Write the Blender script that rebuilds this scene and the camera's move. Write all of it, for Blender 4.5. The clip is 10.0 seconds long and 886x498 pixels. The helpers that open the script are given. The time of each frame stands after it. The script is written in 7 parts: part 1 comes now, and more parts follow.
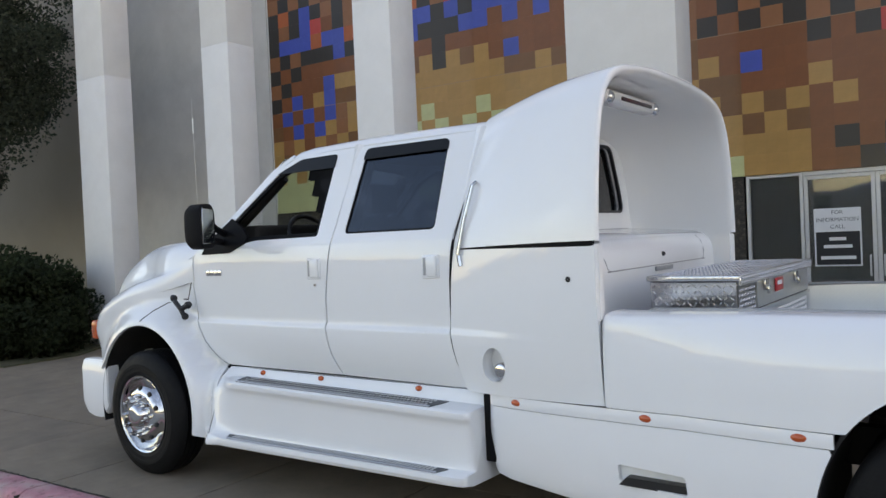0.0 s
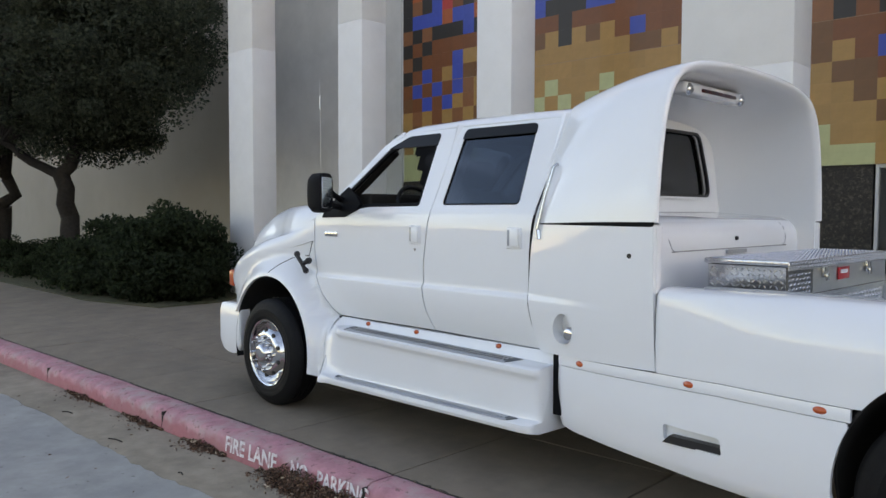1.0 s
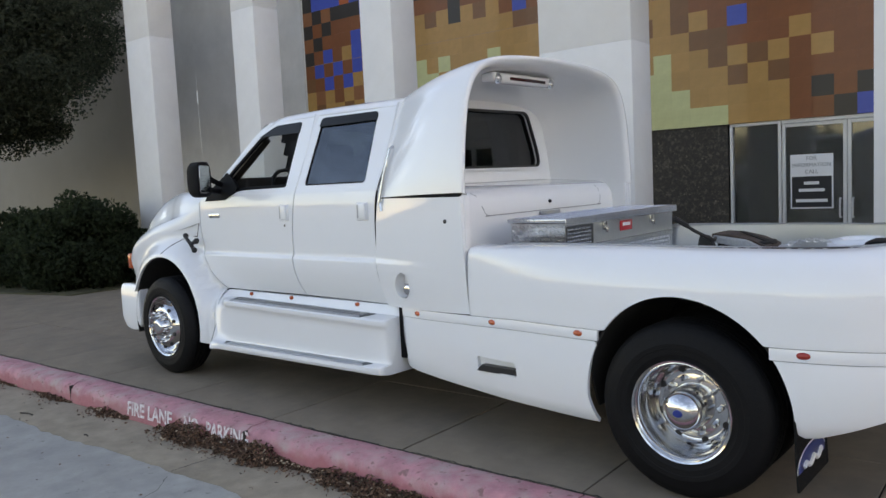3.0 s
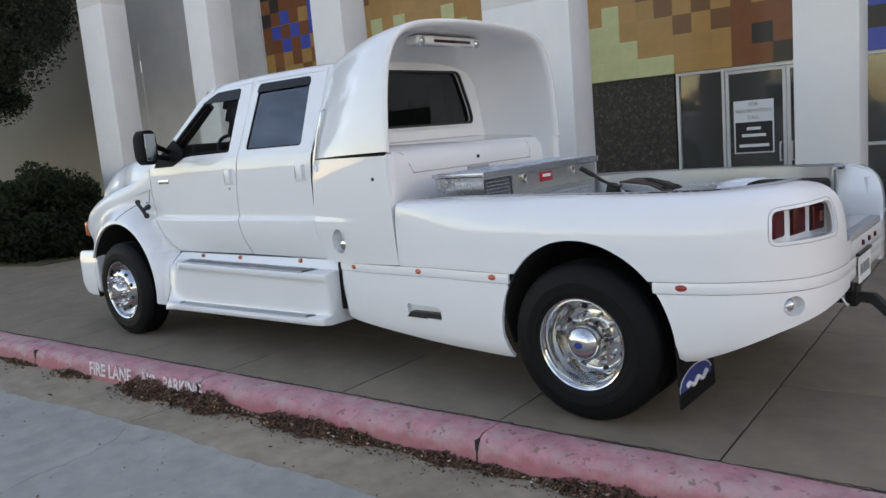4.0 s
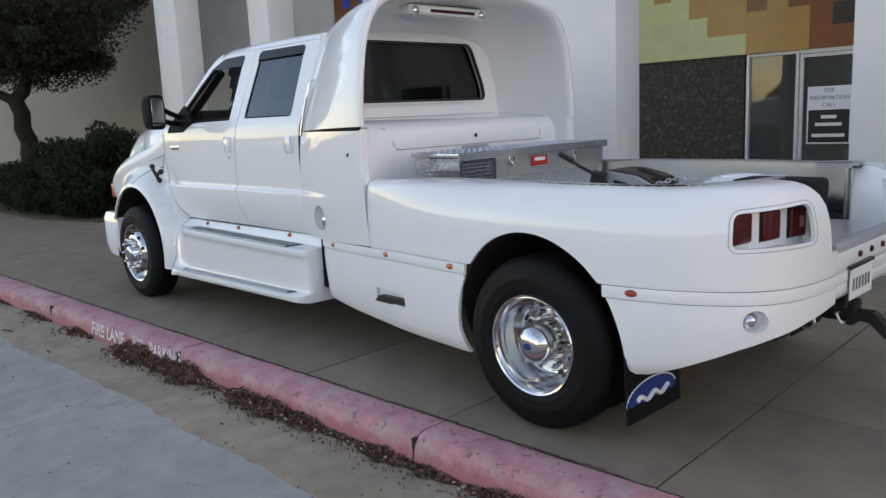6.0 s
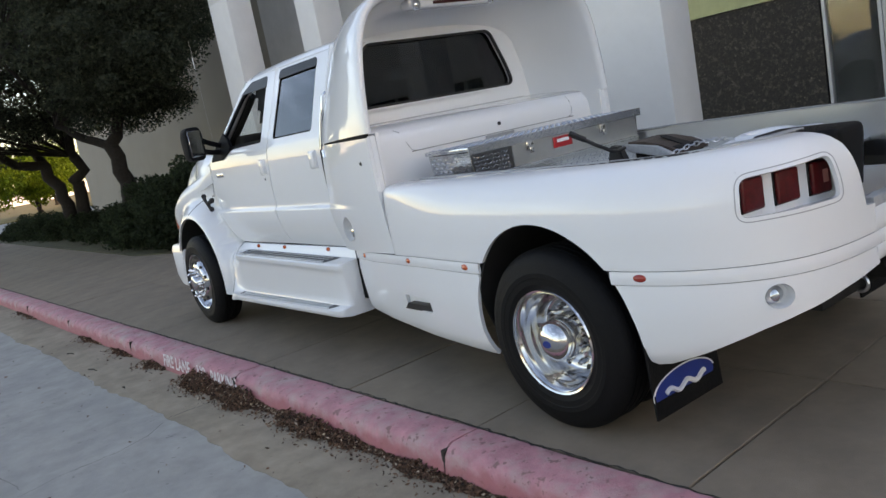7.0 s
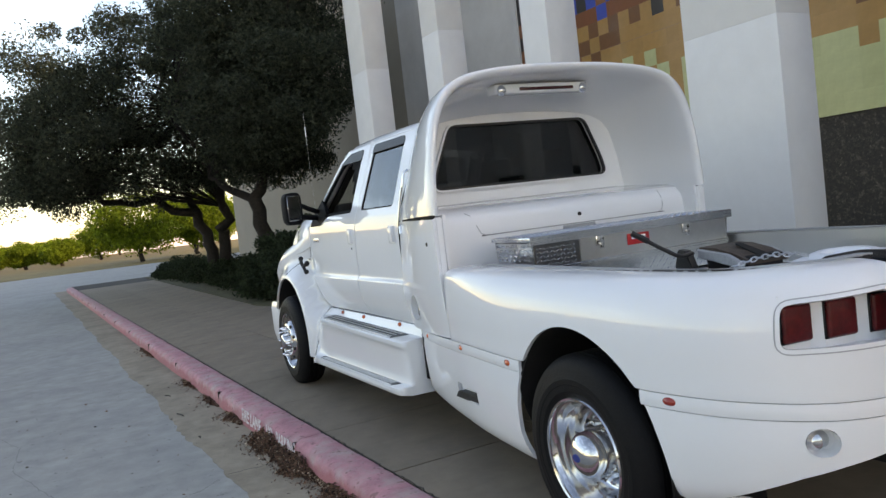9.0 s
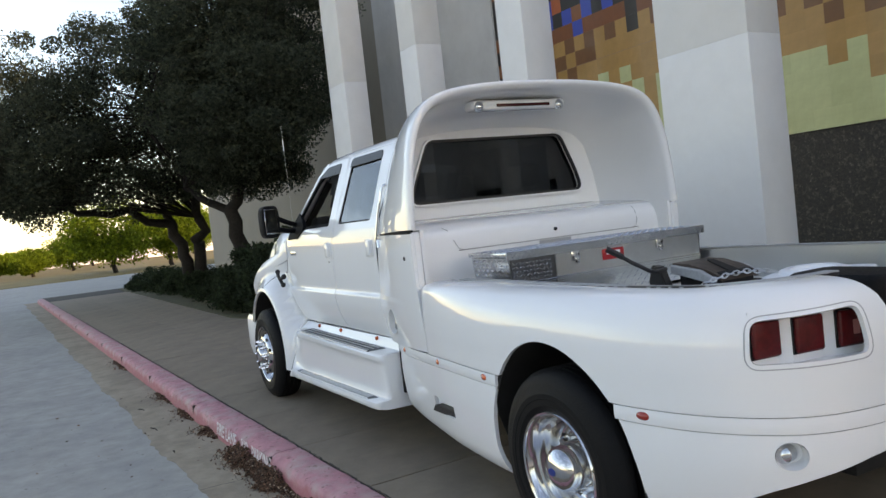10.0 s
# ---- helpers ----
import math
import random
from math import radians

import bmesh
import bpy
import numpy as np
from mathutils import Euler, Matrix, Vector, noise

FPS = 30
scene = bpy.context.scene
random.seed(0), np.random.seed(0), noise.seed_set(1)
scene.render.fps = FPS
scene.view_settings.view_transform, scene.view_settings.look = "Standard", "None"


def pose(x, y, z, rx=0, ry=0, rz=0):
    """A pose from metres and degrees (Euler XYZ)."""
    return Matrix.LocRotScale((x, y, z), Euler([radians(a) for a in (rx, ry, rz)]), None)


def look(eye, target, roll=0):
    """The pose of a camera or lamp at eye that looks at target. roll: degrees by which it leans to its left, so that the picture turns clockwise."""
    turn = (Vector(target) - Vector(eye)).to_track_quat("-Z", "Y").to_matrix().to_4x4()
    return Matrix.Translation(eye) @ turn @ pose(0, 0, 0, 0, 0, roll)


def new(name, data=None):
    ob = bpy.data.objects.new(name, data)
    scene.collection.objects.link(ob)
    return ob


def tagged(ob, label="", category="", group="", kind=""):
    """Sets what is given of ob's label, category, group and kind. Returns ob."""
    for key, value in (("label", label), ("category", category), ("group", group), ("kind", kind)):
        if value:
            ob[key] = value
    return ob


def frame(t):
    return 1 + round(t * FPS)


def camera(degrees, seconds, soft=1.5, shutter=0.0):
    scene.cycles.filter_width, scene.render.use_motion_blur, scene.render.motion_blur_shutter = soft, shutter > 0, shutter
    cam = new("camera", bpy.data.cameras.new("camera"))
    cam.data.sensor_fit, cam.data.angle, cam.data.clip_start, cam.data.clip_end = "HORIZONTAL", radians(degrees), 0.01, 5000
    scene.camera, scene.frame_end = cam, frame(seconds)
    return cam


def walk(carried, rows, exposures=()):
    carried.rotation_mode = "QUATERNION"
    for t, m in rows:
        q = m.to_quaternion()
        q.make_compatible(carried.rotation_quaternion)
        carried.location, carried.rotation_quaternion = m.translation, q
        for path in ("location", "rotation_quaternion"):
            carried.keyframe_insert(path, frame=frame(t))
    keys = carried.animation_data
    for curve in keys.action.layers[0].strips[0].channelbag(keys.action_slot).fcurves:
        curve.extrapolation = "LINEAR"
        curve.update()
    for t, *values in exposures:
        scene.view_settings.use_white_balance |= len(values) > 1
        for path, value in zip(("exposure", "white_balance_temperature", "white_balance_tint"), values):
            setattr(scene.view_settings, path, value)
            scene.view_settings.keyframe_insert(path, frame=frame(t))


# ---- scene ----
cam = camera(59.9, 10.0, soft=1.5)
PATH = [
    (0, (-0.029, -2.992, 1.515), (-1.141, -1.329, 1.486), -2.6),
    (0.5, (0.198, -3.165, 1.521), (-1.138, -1.678, 1.462), -0.0),
    (1, (0.455, -3.23, 1.521), (-0.918, -1.778, 1.424), 0.2),
    (1.5, (0.736, -3.229, 1.534), (-0.712, -1.855, 1.419), -1.6),
    (2, (0.918, -3.345, 1.54), (-0.404, -1.85, 1.405), -0.8),
    (2.5, (1.117, -3.452, 1.556), (-0.099, -1.885, 1.296), 0.8),
    (2.7, (1.21, -3.452, 1.552), (-0.018, -1.887, 1.349), -0.4),
    (3.8, (1.724, -3.51, 1.542), (0.491, -1.951, 1.317), -5.7),
    (4, (1.802, -3.523, 1.541), (0.605, -1.947, 1.251), -4.9),
    (4.5, (2.021, -3.438, 1.544), (0.802, -1.868, 1.317), -6.4),
    (5, (2.177, -3.282, 1.532), (0.897, -1.772, 1.245), -7.0),
    (5.5, (2.17, -3.102, 1.505), (0.857, -1.632, 1.169), -5.1),
    (5.7, (2.14, -3.015, 1.516), (0.816, -1.557, 1.165), -3.3),
    (6.8, (2.354, -2.488, 1.507), (0.811, -1.249, 1.214), -7.9),
    (7, (2.37, -2.403, 1.494), (0.813, -1.193, 1.158), -11.0),
    (7.5, (2.332, -2.21, 1.487), (0.807, -0.981, 1.082), -7.0),
    (8, (2.365, -2.085, 1.492), (0.764, -0.908, 1.269), -5.5),
    (8.5, (2.473, -1.993, 1.497), (0.752, -0.986, 1.335), -5.8),
    (9, (2.528, -1.985, 1.508), (0.775, -1.027, 1.403), -6.6),
    (9.5, (2.542, -1.998, 1.521), (0.798, -1.023, 1.438), -6.6),
    (10, (2.554, -2.001, 1.525), (0.832, -0.988, 1.444), -6.3),
]
walk(cam, [(t, look(eye, target, roll)) for t, eye, target, roll in PATH], exposures=((0, 1.56, 8450, 24), (5, 1.54, 8400, 24), (7, 1.50, 8380, 23), (10, 1.51, 8390, 21)))


# ---- light ----
world = bpy.data.worlds.new("world")
scene.world = world
world.use_nodes = True
wn = world.node_tree.nodes
sky = wn.new("ShaderNodeTexSky")
sky.sky_type = 'NISHITA'
sky.sun_disc = False
sky.sun_elevation = radians(14)
sky.sun_rotation = radians(62)
sky.air_density, sky.dust_density, sky.ozone_density = 1.0, 0.6, 1.5
bg = wn["Background"]
bg.inputs["Strength"].default_value = 0.14
wl = world.node_tree.links
# broken evening cloud all over the dome
wtc, wmp, wnz, wmr, wmx = wn.new("ShaderNodeTexCoord"), wn.new("ShaderNodeMapping"), wn.new("ShaderNodeTexNoise"), wn.new("ShaderNodeMapRange"), wn.new("ShaderNodeMix")
wmp.inputs["Scale"].default_value = (1.0, 1.0, 2.6)
wnz.inputs["Scale"].default_value, wnz.inputs["Detail"].default_value, wnz.inputs["Roughness"].default_value = 3.4, 8, 0.58
wmr.inputs["From Min"].default_value, wmr.inputs["From Max"].default_value = 0.50, 0.64
wmx.data_type, wmx.blend_type = 'RGBA', 'MULTIPLY'
wl.new(wtc.outputs["Generated"], wmp.inputs["Vector"])
wl.new(wmp.outputs[0], wnz.inputs["Vector"])
wl.new(wnz.outputs["Fac"], wmr.inputs["Value"])
wl.new(wmr.outputs["Result"], wmx.inputs["Factor"])
wl.new(sky.outputs[0], wmx.inputs["A"])
wmx.inputs["B"].default_value = (2.0, 1.9, 1.86, 1)
wl.new(wmx.outputs["Result"], bg.inputs[0])
sun = new("sun", bpy.data.lights.new("sun", "SUN"))
sun.data.energy, sun.data.angle, sun.data.color = 2.2, radians(0.6), (1.0, 0.82, 0.58)
SUN_AZ, SUN_EL = 62, 14
sv = Vector((math.sin(radians(SUN_AZ)) * math.cos(radians(SUN_EL)), math.cos(radians(SUN_AZ)) * math.cos(radians(SUN_EL)), math.sin(radians(SUN_EL))))
sun.matrix_world = look(sv * 60, (0, 0, 0))


# ---- helpers of this scene ----
def mat(name, base, rough=0.5, metal=0.0, var=0.0, scale=8.0, bump=0.0, bscale=60.0, coat=0.0, stain=None, stain_scale=0.7, stain_amount=0.0, rand=0.0, spec=0.5, trans=0.0, ior=1.45, emis=0.0, stain_from=0.45, stain_to=0.68, fleck=None, fleck_scale=40.0, fleck_from=0.62, fleck_amount=0.8):
    """A node material: base colour with fine and coarse variation, stains and fine relief."""
    m = bpy.data.materials.new(name)
    m.use_nodes = True
    nt = m.node_tree
    n, l = nt.nodes, nt.links
    p = n["Principled BSDF"]
    p.inputs["Roughness"].default_value, p.inputs["Metallic"].default_value = rough, metal
    p.inputs["Coat Weight"].default_value = coat
    p.inputs["Coat Roughness"].default_value = 0.04
    p.inputs["Specular IOR Level"].default_value = spec
    p.inputs["Transmission Weight"].default_value = trans
    p.inputs["IOR"].default_value = ior
    col = (*base, 1)
    p.inputs["Base Color"].default_value = col
    if emis:
        p.inputs["Emission Color"].default_value, p.inputs["Emission Strength"].default_value = col, emis
    if var or stain or bump or rand or fleck:
        tc = n.new("ShaderNodeTexCoord")
        out = None
        if var:
            nz = n.new("ShaderNodeTexNoise")
            nz.inputs["Scale"].default_value, nz.inputs["Detail"].default_value, nz.inputs["Roughness"].default_value = scale, 8, 0.65
            l.new(tc.outputs["Object"], nz.inputs["Vector"])
            mr = n.new("ShaderNodeMapRange")
            mr.inputs["From Min"].default_value, mr.inputs["From Max"].default_value = 0.3, 0.7
            mr.inputs["To Min"].default_value, mr.inputs["To Max"].default_value = 1 - var, 1 + var
            l.new(nz.outputs["Fac"], mr.inputs["Value"])
            mx = n.new("ShaderNodeMix")
            mx.data_type, mx.blend_type = 'RGBA', 'MULTIPLY'
            mx.inputs["Factor"].default_value = 1
            mx.inputs["A"].default_value = col
            l.new(mr.outputs["Result"], mx.inputs["B"])
            out = mx.outputs["Result"]
        if stain:
            ns = n.new("ShaderNodeTexNoise")
            ns.inputs["Scale"].default_value, ns.inputs["Detail"].default_value, ns.inputs["Roughness"].default_value = stain_scale, 9, 0.7
            l.new(tc.outputs["Object"], ns.inputs["Vector"])
            ms = n.new("ShaderNodeMapRange")
            ms.inputs["From Min"].default_value, ms.inputs["From Max"].default_value = stain_from, stain_to
            ms.inputs["To Max"].default_value = stain_amount
            l.new(ns.outputs["Fac"], ms.inputs["Value"])
            mx2 = n.new("ShaderNodeMix")
            mx2.data_type = 'RGBA'
            l.new(ms.outputs["Result"], mx2.inputs["Factor"])
            if out:
                l.new(out, mx2.inputs["A"])
            else:
                mx2.inputs["A"].default_value = col
            mx2.inputs["B"].default_value = (*stain, 1)
            out = mx2.outputs["Result"]
        if fleck:
            nf = n.new("ShaderNodeTexNoise")
            nf.inputs["Scale"].default_value, nf.inputs["Detail"].default_value, nf.inputs["Roughness"].default_value = fleck_scale, 3, 0.6
            l.new(tc.outputs["Object"], nf.inputs["Vector"])
            mf = n.new("ShaderNodeMapRange")
            mf.inputs["From Min"].default_value, mf.inputs["From Max"].default_value = fleck_from, fleck_from + 0.05
            mf.inputs["To Max"].default_value = fleck_amount
            l.new(nf.outputs["Fac"], mf.inputs["Value"])
            mx4 = n.new("ShaderNodeMix")
            mx4.data_type = 'RGBA'
            l.new(mf.outputs["Result"], mx4.inputs["Factor"])
            if out:
                l.new(out, mx4.inputs["A"])
            else:
                mx4.inputs["A"].default_value = col
            mx4.inputs["B"].default_value = (*fleck, 1)
            out = mx4.outputs["Result"]
        if rand:
            oi = n.new("ShaderNodeObjectInfo")
            geo = n.new("ShaderNodeNewGeometry")
            ad = n.new("ShaderNodeMath")
            ad.operation = 'ADD'
            l.new(oi.outputs["Random"], ad.inputs[0])
            l.new(geo.outputs["Random Per Island"], ad.inputs[1])
            fr = n.new("ShaderNodeMath")
            fr.operation = 'FRACT'
            l.new(ad.outputs[0], fr.inputs[0])
            mr2 = n.new("ShaderNodeMapRange")
            mr2.inputs["To Min"].default_value, mr2.inputs["To Max"].default_value = 1 - rand, 1 + rand
            l.new(fr.outputs[0], mr2.inputs["Value"])
            mx3 = n.new("ShaderNodeMix")
            mx3.data_type, mx3.blend_type = 'RGBA', 'MULTIPLY'
            mx3.inputs["Factor"].default_value = 1
            if out:
                l.new(out, mx3.inputs["A"])
            else:
                mx3.inputs["A"].default_value = col
            l.new(mr2.outputs["Result"], mx3.inputs["B"])
            out = mx3.outputs["Result"]
        if out:
            l.new(out, p.inputs["Base Color"])
        if bump:
            nb = n.new("ShaderNodeTexNoise")
            nb.inputs["Scale"].default_value, nb.inputs["Detail"].default_value = bscale, 6
            l.new(tc.outputs["Object"], nb.inputs["Vector"])
            b = n.new("ShaderNodeBump")
            b.inputs["Strength"].default_value, b.inputs["Distance"].default_value = bump, 0.01
            l.new(nb.outputs["Fac"], b.inputs["Height"])
            l.new(b.outputs["Normal"], p.inputs["Normal"])
    return m


def mesh_of(name, bm, material, smooth=40):
    me = bpy.data.meshes.new(name)
    bmesh.ops.recalc_face_normals(bm, faces=bm.faces)
    bm.to_mesh(me)
    bm.free()
    mats = material if isinstance(material, (list, tuple)) else [material]
    for m in mats:
        me.materials.append(m)
    if smooth:
        for f in me.polygons:
            f.use_smooth = True
        me.set_sharp_from_angle(angle=radians(smooth))
    return me


def part(name, bm, material, parent=None, label="", smooth=40):
    """Links a bmesh as one mesh object under a thing or a part."""
    ob = new(name, mesh_of(name, bm, material, smooth))
    if parent:
        ob.parent = parent
    if label:
        tagged(ob, label)
    return ob


def thing(name, label, category, at=(0, 0, 0), rz=0.0, group="", kind=""):
    e = new(name)
    e.empty_display_size = 0.2
    e.matrix_world = pose(*at, 0, 0, rz)
    return tagged(e, label, category, group, kind)


def box(bm, x0, x1, y0, y1, z0, z1, bev=0.0, seg=2):
    r = bmesh.ops.create_cube(bm, size=1)
    for v in r["verts"]:
        v.co = Vector(((x0 + x1) / 2 + v.co.x * (x1 - x0), (y0 + y1) / 2 + v.co.y * (y1 - y0), (z0 + z1) / 2 + v.co.z * (z1 - z0)))
    if bev:
        es = list({e for v in r["verts"] for e in v.link_edges})
        bmesh.ops.bevel(bm, geom=es, offset=bev, segments=seg, affect='EDGES', profile=0.5)
    return bm


def boxed(*a, **k):
    return box(bmesh.new(), *a, **k)


def ring_loft(bm, rings, closed=True, caps=True):
    """Faces between rings of points, each ring a list of (x, y, z)."""
    vs = [[bm.verts.new(p) for p in r] for r in rings]
    n = len(rings[0])
    for a, b in zip(vs, vs[1:]):
        for i in range(n if closed else n - 1):
            j = (i + 1) % n
            bm.faces.new((a[i], a[j], b[j], b[i]))
    if caps and closed:
        bm.faces.new(vs[0][::-1])
        bm.faces.new(vs[-1])
    return vs


def tube(bm, path, r, n=8, taper=None):
    """A round bar along a path of points."""
    pts = [Vector(p) for p in path]
    rings = []
    for i, p in enumerate(pts):
        d = (pts[min(i + 1, len(pts) - 1)] - pts[max(i - 1, 0)]).normalized()
        a = d.orthogonal().normalized() if i == 0 else (a - d * a.dot(d)).normalized()
        b = d.cross(a)
        rr = r if taper is None else r * taper[i]
        rings.append([tuple(p + (a * math.cos(2 * math.pi * k / n) + b * math.sin(2 * math.pi * k / n)) * rr) for k in range(n)])
    ring_loft(bm, rings)
    return bm


def lathe(bm, prof, centre=(0, 0, 0), n=48, closed=False):
    """Turns a profile of (y, r) about the y axis through centre."""
    cx, cy, cz = centre
    rings = [[(cx + r * math.cos(2 * math.pi * k / n), cy + y, cz + r * math.sin(2 * math.pi * k / n)) for k in range(n)] for y, r in prof]
    vs = [[bm.verts.new(p) for p in r] for r in rings]
    pairs = list(zip(vs, vs[1:])) + ([(vs[-1], vs[0])] if closed else [])
    for a, b in pairs:
        for i in range(n):
            j = (i + 1) % n
            bm.faces.new((a[i], a[j], b[j], b[i]))
    bmesh.ops.remove_doubles(bm, verts=bm.verts, dist=1e-5)
    return bm


def prism(bm, pts, axis, a, b):
    """A polygon of (u, v) pushed along an axis from a to b."""
    def at(u, v, w):
        return {'x': (w, u, v), 'y': (u, w, v), 'z': (u, v, w)}[axis]
    lo = [bm.verts.new(at(u, v, a)) for u, v in pts]
    hi = [bm.verts.new(at(u, v, b)) for u, v in pts]
    bm.faces.new(lo)
    bm.faces.new(hi[::-1])
    for i in range(len(pts)):
        j = (i + 1) % len(pts)
        bm.faces.new((lo[i], hi[i], hi[j], lo[j]))
    return bm


def words(name, text, size, m, material, parent, label="", bold=0.0):
    """Text as a mesh, centred, lying in the plane of the pose m."""
    cu = bpy.data.curves.new(name, 'FONT')
    cu.body, cu.size, cu.align_x, cu.align_y, cu.extrude = text, size, 'CENTER', 'CENTER', 0.0008
    cu.resolution_u, cu.offset = 3, bold
    ob = bpy.data.objects.new(name, cu)
    scene.collection.objects.link(ob)
    dg = bpy.context.evaluated_depsgraph_get()
    me = bpy.data.meshes.new_from_object(ob.evaluated_get(dg))
    bpy.data.objects.remove(ob)
    me.materials.clear()
    me.materials.append(material)
    o = new(name, me)
    o.parent = parent
    o.matrix_basis = m
    if label:
        tagged(o, label)
    return o



# ---- materials ----
M_CONCRETE = mat("painted_concrete", (0.75, 0.74, 0.725), 0.8, var=0.03, scale=3, bump=0.2, bscale=90, stain=(0.58, 0.56, 0.53), stain_scale=0.7, stain_amount=0.22)
# brown stucco, its colour taken darker to carry the oaks' shade
M_WALL = mat("grey_stucco", (0.31, 0.275, 0.225), 0.9, var=0.06, scale=2, bump=0.4, bscale=120, stain=(0.25, 0.22, 0.18), stain_scale=0.5, stain_amount=0.4)
M_PALE = mat("pale_grey_plaster", (0.62, 0.605, 0.58), 0.9, var=0.05, scale=2, bump=0.3, bscale=120, stain=(0.44, 0.43, 0.41), stain_scale=0.6, stain_amount=0.4)
M_PAVE = mat("sidewalk_concrete", (0.248, 0.195, 0.143), 0.85, var=0.16, scale=3.5, bump=0.35, bscale=180, stain=(0.15, 0.127, 0.105), stain_scale=1.1, stain_amount=0.55, rand=0.06, fleck=(0.10, 0.082, 0.066), fleck_scale=7, fleck_from=0.70, fleck_amount=0.6)
M_JOINT = mat("joint_dirt", (0.035, 0.03, 0.025), 0.95, var=0.2, scale=30)
M_ROAD = mat("road_concrete", (0.335, 0.332, 0.308), 0.85, var=0.16, scale=5, bump=0.5, bscale=140, stain=(0.225, 0.228, 0.222), stain_scale=0.6, stain_amount=0.55, fleck=(0.12, 0.115, 0.105), fleck_scale=16, fleck_from=0.68, fleck_amount=0.7)
M_GUTTER = mat("gutter_concrete", (0.315, 0.262, 0.195), 0.9, var=0.2, scale=6, bump=0.4, bscale=120, stain=(0.185, 0.155, 0.115), stain_scale=1.3, stain_amount=0.75, fleck=(0.12, 0.10, 0.08), fleck_scale=14, fleck_from=0.69, fleck_amount=0.6)
M_CURB = mat("faded_red_kerb_paint", (0.50, 0.225, 0.25), 0.75, var=0.25, scale=7, bump=0.5, bscale=110, stain=(0.47, 0.37, 0.345), stain_scale=4.0, stain_amount=0.9, fleck=(0.19, 0.105, 0.095), fleck_scale=19, fleck_from=0.61, fleck_amount=0.7)


def fresh_paint(m, colour, z_low, z_high):
    """Keeps stronger paint on the face of the kerb, below the part that tyres and feet wear."""
    n, l = m.node_tree.nodes, m.node_tree.links
    p = n["Principled BSDF"]
    src = p.inputs["Base Color"].links[0].from_socket
    tc, sx, ns = n.new("ShaderNodeTexCoord"), n.new("ShaderNodeSeparateXYZ"), n.new("ShaderNodeTexNoise")
    ns.inputs["Scale"].default_value, ns.inputs["Detail"].default_value = 9.0, 6.0
    l.new(tc.outputs["Object"], sx.inputs[0])
    l.new(tc.outputs["Object"], ns.inputs["Vector"])
    ad = n.new("ShaderNodeMath")
    ad.operation = 'MULTIPLY_ADD'
    ad.inputs[1].default_value = 0.16
    l.new(ns.outputs["Fac"], ad.inputs[0])
    l.new(sx.outputs["Z"], ad.inputs[2])
    mr = n.new("ShaderNodeMapRange")
    mr.inputs["From Min"].default_value, mr.inputs["From Max"].default_value = z_high + 0.08, z_low + 0.08
    mr.inputs["To Max"].default_value = 0.7
    l.new(ad.outputs[0], mr.inputs["Value"])
    mx = n.new("ShaderNodeMix")
    mx.data_type = 'RGBA'
    l.new(mr.outputs["Result"], mx.inputs["Factor"])
    l.new(src, mx.inputs["A"])
    mx.inputs["B"].default_value = (*colour, 1)
    l.new(mx.outputs["Result"], p.inputs["Base Color"])


fresh_paint(M_CURB, (0.40, 0.115, 0.125), -0.085, -0.035)
M_WHITE_PAINT = mat("stencil_white", (0.78, 0.72, 0.72), 0.8, var=0.15, scale=25, stain=(0.50, 0.22, 0.24), stain_scale=16, stain_amount=0.85, stain_from=0.48, stain_to=0.64)
M_BRONZE = mat("grey_aluminium_frame", (0.60, 0.60, 0.60), 0.4, metal=0.3, var=0.06, scale=20)
M_GRANITE = mat("dark_aggregate_panel", (0.032, 0.027, 0.022), 0.6, var=0.5, scale=26, bump=0.5, bscale=60, fleck=(0.26, 0.23, 0.18), fleck_scale=24, fleck_from=0.66, fleck_amount=0.65, stain=(0.125, 0.108, 0.085), stain_scale=17, stain_amount=0.8, stain_from=0.52, stain_to=0.66)
M_SHOPGLASS = mat("shop_glass", (0.70, 0.74, 0.72), 0.02, trans=0.95, ior=1.5)
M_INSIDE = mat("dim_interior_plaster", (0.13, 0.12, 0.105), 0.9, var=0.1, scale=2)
M_BLACKSIGN = mat("black_sign_board", (0.015, 0.016, 0.02), 0.4)
M_WHITESIGN = mat("white_sign_board", (0.72, 0.73, 0.74), 0.45)
M_GREYTEXT = mat("grey_print", (0.13, 0.145, 0.15), 0.6)
TILE_COLOURS = {'t': (0.42, 0.225, 0.065), 'd': (0.19, 0.078, 0.026), 'b': (0.215, 0.066, 0.018), 'm': (0.27, 0.10, 0.036), 'k': (0.026, 0.020, 0.017), 'u': (0.035, 0.075, 0.40), 'g': (0.50, 0.52, 0.26), 'r': (0.50, 0.05, 0.04), 'o': (0.44, 0.10, 0.025)}
M_TILE = {c: mat("glazed_tile_" + nm, TILE_COLOURS[c], 0.45, var=0.07, scale=9, bump=0.06, bscale=40, rand=0.05, coat=0.15) for c, nm in (('t', 'tan'), ('d', 'umber'), ('b', 'brown'), ('m', 'sienna'), ('k', 'black'), ('u', 'blue'), ('g', 'pale_green'), ('r', 'red'), ('o', 'orange'))}

